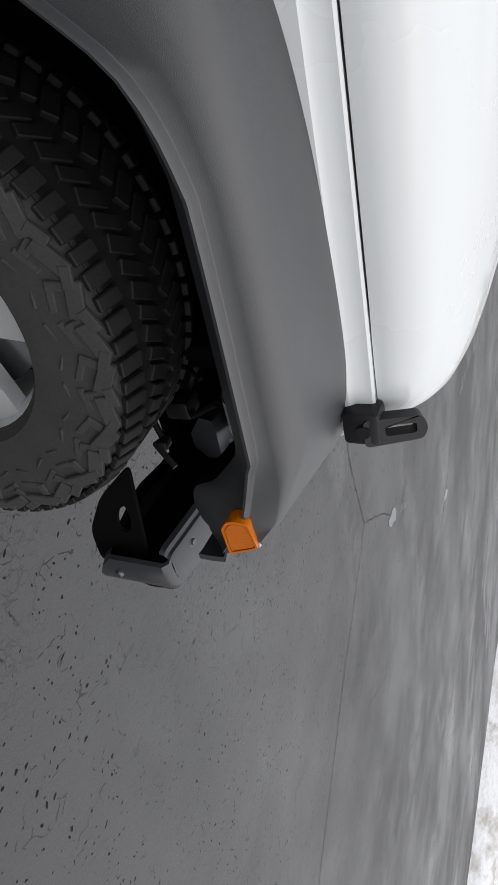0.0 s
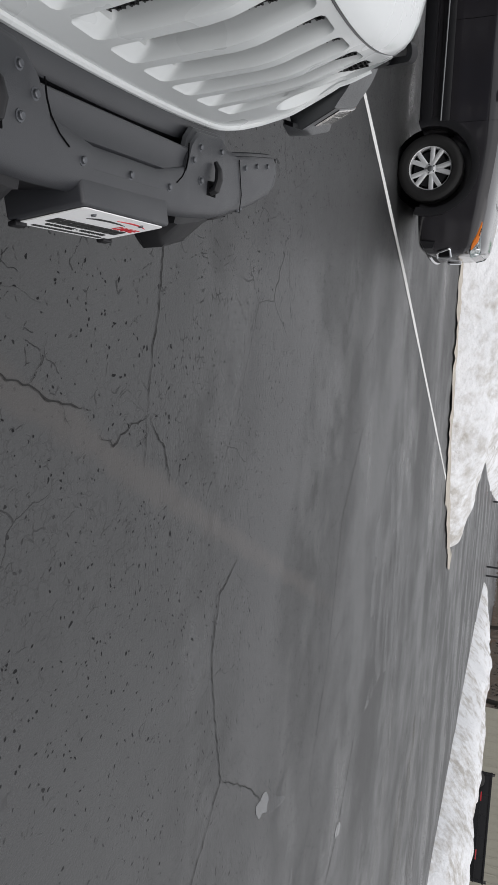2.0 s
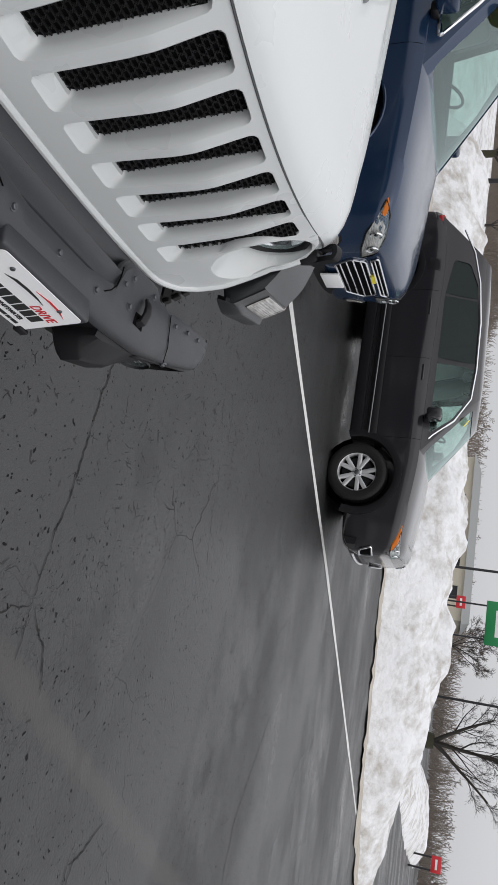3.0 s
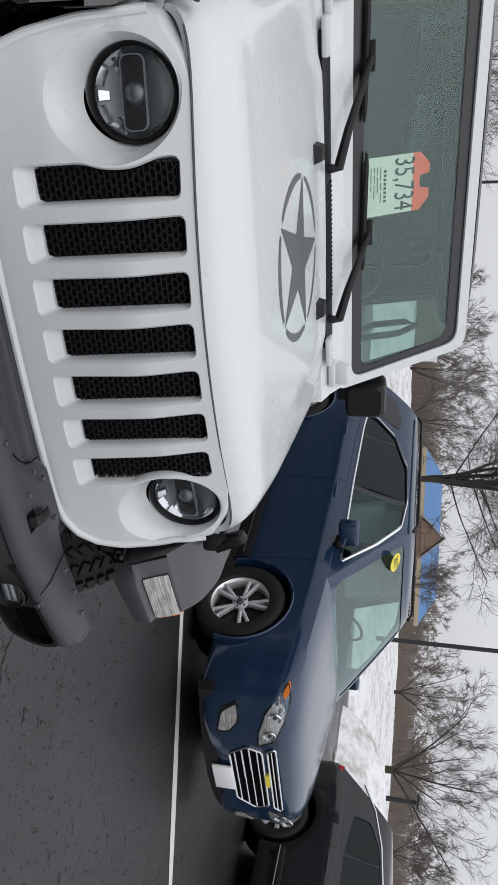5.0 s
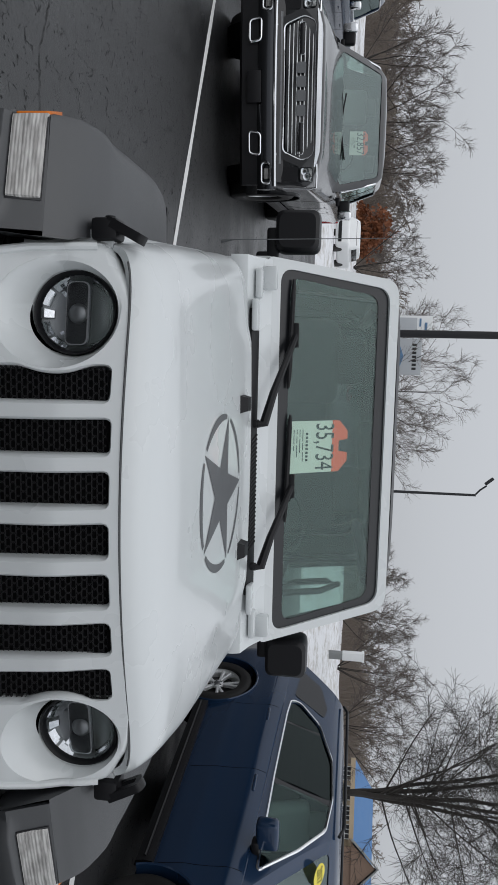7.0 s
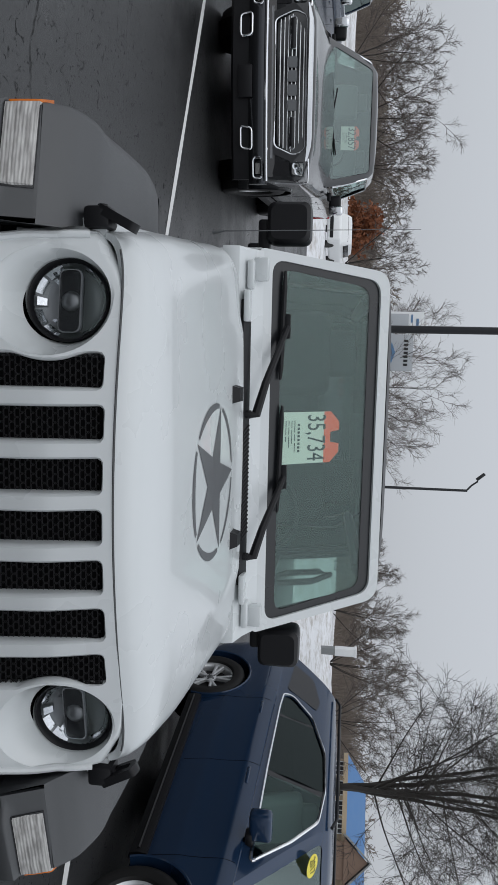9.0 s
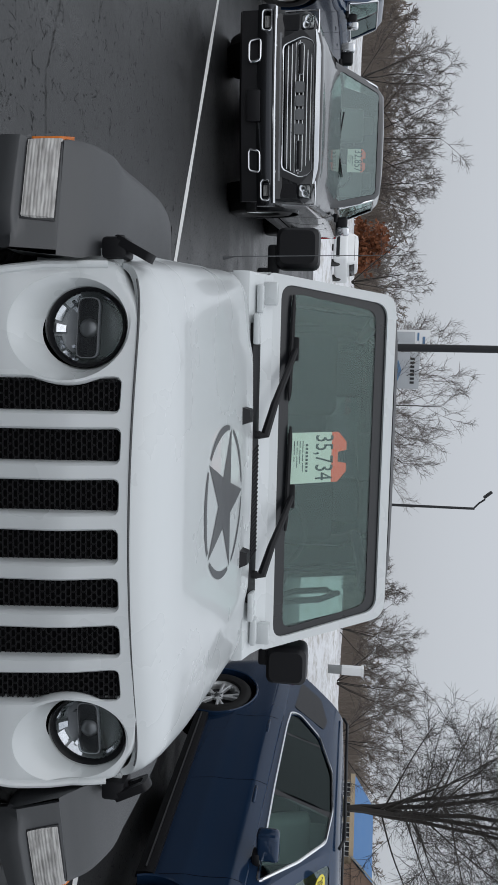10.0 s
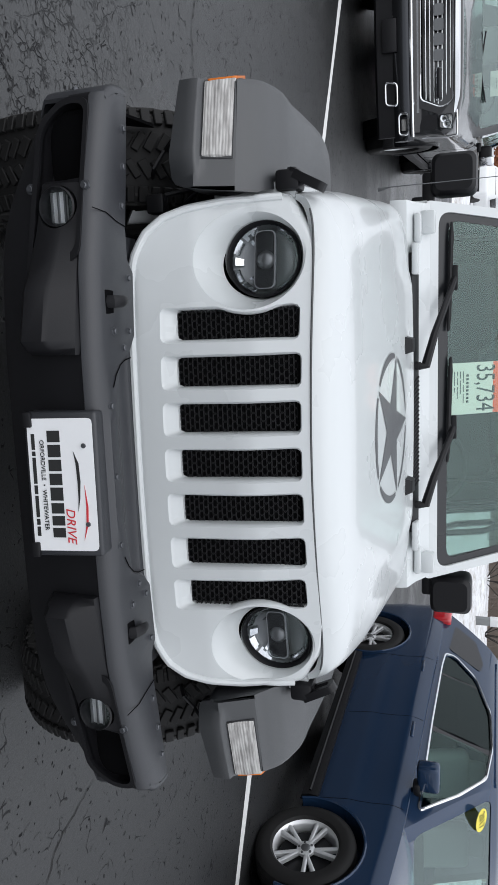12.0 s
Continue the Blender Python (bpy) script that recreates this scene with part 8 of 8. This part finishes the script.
house()
h2 = thing("beige_building", "long low beige building across the road", "building", pose(88, 13, 0, 0, 0, 82) @ Matrix.Diagonal((1.2, 1, 0.72, 1)))
part("wall", box(0, 0, 1.7, 16, 7, 3.4), BEIGE, h2)
part("roof", hull_box([(-8.4, -4, 3.3), (8.4, -4, 3.3), (8.4, 4, 3.3), (-8.4, 4, 3.3)], [(-7.6, -0.1, 4.6), (7.6, -0.1, 4.6), (7.6, 0.1, 4.6), (-7.6, 0.1, 4.6)]), TRIMGREY, h2, angle=10)
for x in (-5.5, -2.5, 0.5, 3.5):
    part("window", box(x, 3.52, 1.8, 1.2, 0.06, 1.2), GLOSSBLACK, h2)
    part("window", box(x, -3.52, 1.8, 1.2, 0.06, 1.2), GLOSSBLACK, h2)
h3 = thing("brick_shop", "brown brick shop with red signs", "building", pose(112, -54, 0, 0, 0, 65))
part("wall", box(0, 0, 2.1, 18, 8, 4.2), BRICK, h3)
part("roof", box(0, 0, 4.3, 18.8, 8.8, 0.35, 0.05), TRIMGREY, h3)
for x in (-6, -3, 0, 3, 6):
    for s in (-1, 1):
        part("window", box(x, s * 4.03, 1.7, 1.8, 0.08, 1.9), GLOSSBLACK, h3)
for s in (-1, 1):
    part("sign_board", box(-2.0, s * 4.06, 3.4, 6.0, 0.1, 0.8), REDSIGN, h3, "red sign board")


def post_sign(az, dist, z0, z1, wdt, mat, label, eye=(-1.2, -0.85)):
    a = radians(az)
    t = thing("road_sign", label, "sign", Matrix.Translation((eye[0] + dist * math.sin(a), eye[1] + dist * math.cos(a), 0)) @ Matrix.Rotation(-a, 4, "Z"), group="road signs")
    part("board", box(0, 0, (z0 + z1) / 2, wdt, 0.15, z1 - z0, 0.03), mat, t)
    for s in (-1, 1):
        part("post", tube([(s * wdt * 0.38, 0.02, 0), (s * wdt * 0.38, 0.02, z0 + 0.05)], 0.07, 8), POLE, t)
    add_b = box(0, -0.085, (z0 + z1) / 2, wdt * 0.6, 0.02, (z1 - z0) * 0.22)
    part("lettering_bar", add_b, STEELWHITE, t)
    return t


post_sign(86.6, 62, 4.0, 5.9, 3.4, GREEN, "green roadside sign board")
post_sign(85.4, 70, 1.7, 2.5, 1.1, REDSIGN, "red sign board on two roadside posts")
post_sign(102.8, 62, 1.6, 2.3, 1.1, REDSIGN, "red sign board on two roadside posts")
post_sign(108.3, 60, 1.6, 2.2, 0.9, REDSIGN, "red sign board on two roadside posts")

# white car parked in the snow behind the pickup
vn = thing("parked_car", "small white car standing in the snow beyond the lot", "car", pose(-6.75, 35.8, 0.12, 0, 0, 82))
part("body", box(0, 0, 0.66, 4.2, 1.75, 0.66, 0.14, 3), STEELWHITE, vn)
part("cabin", loft([[(x * k + 0.1, y * k2, z) for x, y in rounded([(-1.3, -0.80), (1.2, -0.80), (1.2, 0.80), (-1.3, 0.80)], 0.2, 4)] for k, k2, z in ((1.0, 1.0, 0.95), (0.86, 0.92, 1.28), (0.72, 0.84, 1.46), (0.5, 0.6, 1.49))], ring=True, caps=True), STEELWHITE, vn)
for s in (-1, 1):
    part("side_window", box(0.1, s * 0.752, 1.20, 1.9, 0.03, 0.26, 0.01, 2, Matrix.Rotation(radians(s * 12), 4, "X")), GLOSSBLACK, vn)
    part("end_window", box(0.1 + s * 1.13, 0, 1.20, 0.04, 1.2, 0.27, 0.01, 2, Matrix.Rotation(radians(-s * 30), 4, "Y")), GLOSSBLACK, vn)
    part("bumper_strip", box(s * 2.11, 0, 0.55, 0.03, 1.5, 0.16, 0.01), BLACK, vn)
    for x in (-1.3, 1.3):
        part("wheel", lathe([(0, 0.10), (0.2, 0.10), (0.22, 0.08), (0.31, 0.09), (0.33, 0.05), (0.33, -0.05), (0.31, -0.09), (0, -0.10)], 24, Matrix.Translation((x, s * 0.80, 0.33)) @ FRONT), RUBBER, vn)

# black utility trailer and tan metal wall beyond the far snow bank
tl = thing("utility_trailer", "black flatbed utility trailer with a spare wheel, behind a snow bank", "trailer", pose(31.2, -23.7, 0, 0, 0, 54.5))
part("bed", box(0, 0, 0.85, 4.6, 1.9, 0.16, 0.02), BLACK, tl)
for k in range(6):
    part("stake", box(-2.2 + k * 0.88, 0.93, 1.25, 0.07, 0.06, 0.75, 0.01), BLACK, tl)
    part("stake", box(-2.2 + k * 0.88, -0.93, 1.25, 0.07, 0.06, 0.75, 0.01), BLACK, tl)
for s in (-1, 1):
    part("rail", box(0, s * 0.93, 1.62, 4.6, 0.07, 0.09, 0.01), BLACK, tl)
    part("rail", box(0, s * 0.93, 1.22, 4.6, 0.05, 0.06, 0.01), BLACK, tl)
    part("side_board", box(0, s * 0.91, 1.27, 4.56, 0.03, 0.66, 0.008), BLACK, tl)
    part("reflector", box(-1.2, s * 0.975, 1.24, 0.4, 0.01, 0.05), RED, tl)
    part("reflector", box(1.2, s * 0.975, 1.24, 0.4, 0.01, 0.05), RED, tl)
    for x in (-0.5, 0.45):
        wh2 = part("wheel", lathe([(0.0, 0.02), (0.12, 0.03), (0.20, 0.07), (0.21, 0.09)], 24, Matrix.Translation((x, s * 0.98, 0.38)) @ (FRONT if s < 0 else Matrix.Rotation(radians(-90), 4, "X"))), ALLOY, tl)
        part("tyre", lathe([(0.205, -0.10), (0.30, -0.11), (0.375, -0.08), (0.38, 0.0), (0.375, 0.08), (0.30, 0.11), (0.205, 0.10)], 28, Matrix.Translation((x, s * 0.98, 0.38)) @ FRONT), RUBBER, wh2)
part("headboard", box(-2.25, 0, 1.35, 0.04, 1.8, 0.85, 0.008), BLACK, tl)
part("headboard", box(2.25, 0, 1.35, 0.04, 1.8, 0.85, 0.008), BLACK, tl)
sp2 = part("spare_wheel", lathe([(0.0, 0.02), (0.12, 0.03), (0.20, 0.07), (0.21, 0.09)], 24, Matrix.Translation((1.9, 1.10, 0.95)) @ Matrix.Rotation(radians(-90), 4, "X")), GUNMETAL, tl)
part("tyre", lathe([(0.205, -0.10), (0.30, -0.11), (0.395, -0.08), (0.40, 0.0), (0.395, 0.08), (0.30, 0.11), (0.205, 0.10)], 28, Matrix.Translation((1.9, 1.10, 0.95)) @ FRONT), RUBBER, sp2)
part("tongue", tube([(2.3, 0.7, 0.80), (3.5, 0.0, 0.62), (2.3, -0.7, 0.80)], 0.05, 8), BLACK, tl)
tw = thing("metal_shed", "tan corrugated metal shed wall behind the snow", "shed", pose(47.5, -36.5, 0, 0, 0, 54.5))
part("wall", box(0, 0, 2.4, 17, 7, 4.8), TANWALL, tw)
for k in range(34):
    part("rib", box(-8.25 + k * 0.5, 3.53, 2.4, 0.09, 0.06, 4.76, 0.01, 1), TANWALL, tw)
part("roof", hull_box([(-8.9, -3.9, 4.75), (8.9, -3.9, 4.75), (8.9, 3.9, 4.75), (-8.9, 3.9, 4.75)], [(-8.9, -0.1, 6.0), (8.9, -0.1, 6.0), (8.9, 0.1, 6.0), (-8.9, 0.1, 6.0)]), STEELWHITE, tw, angle=10)
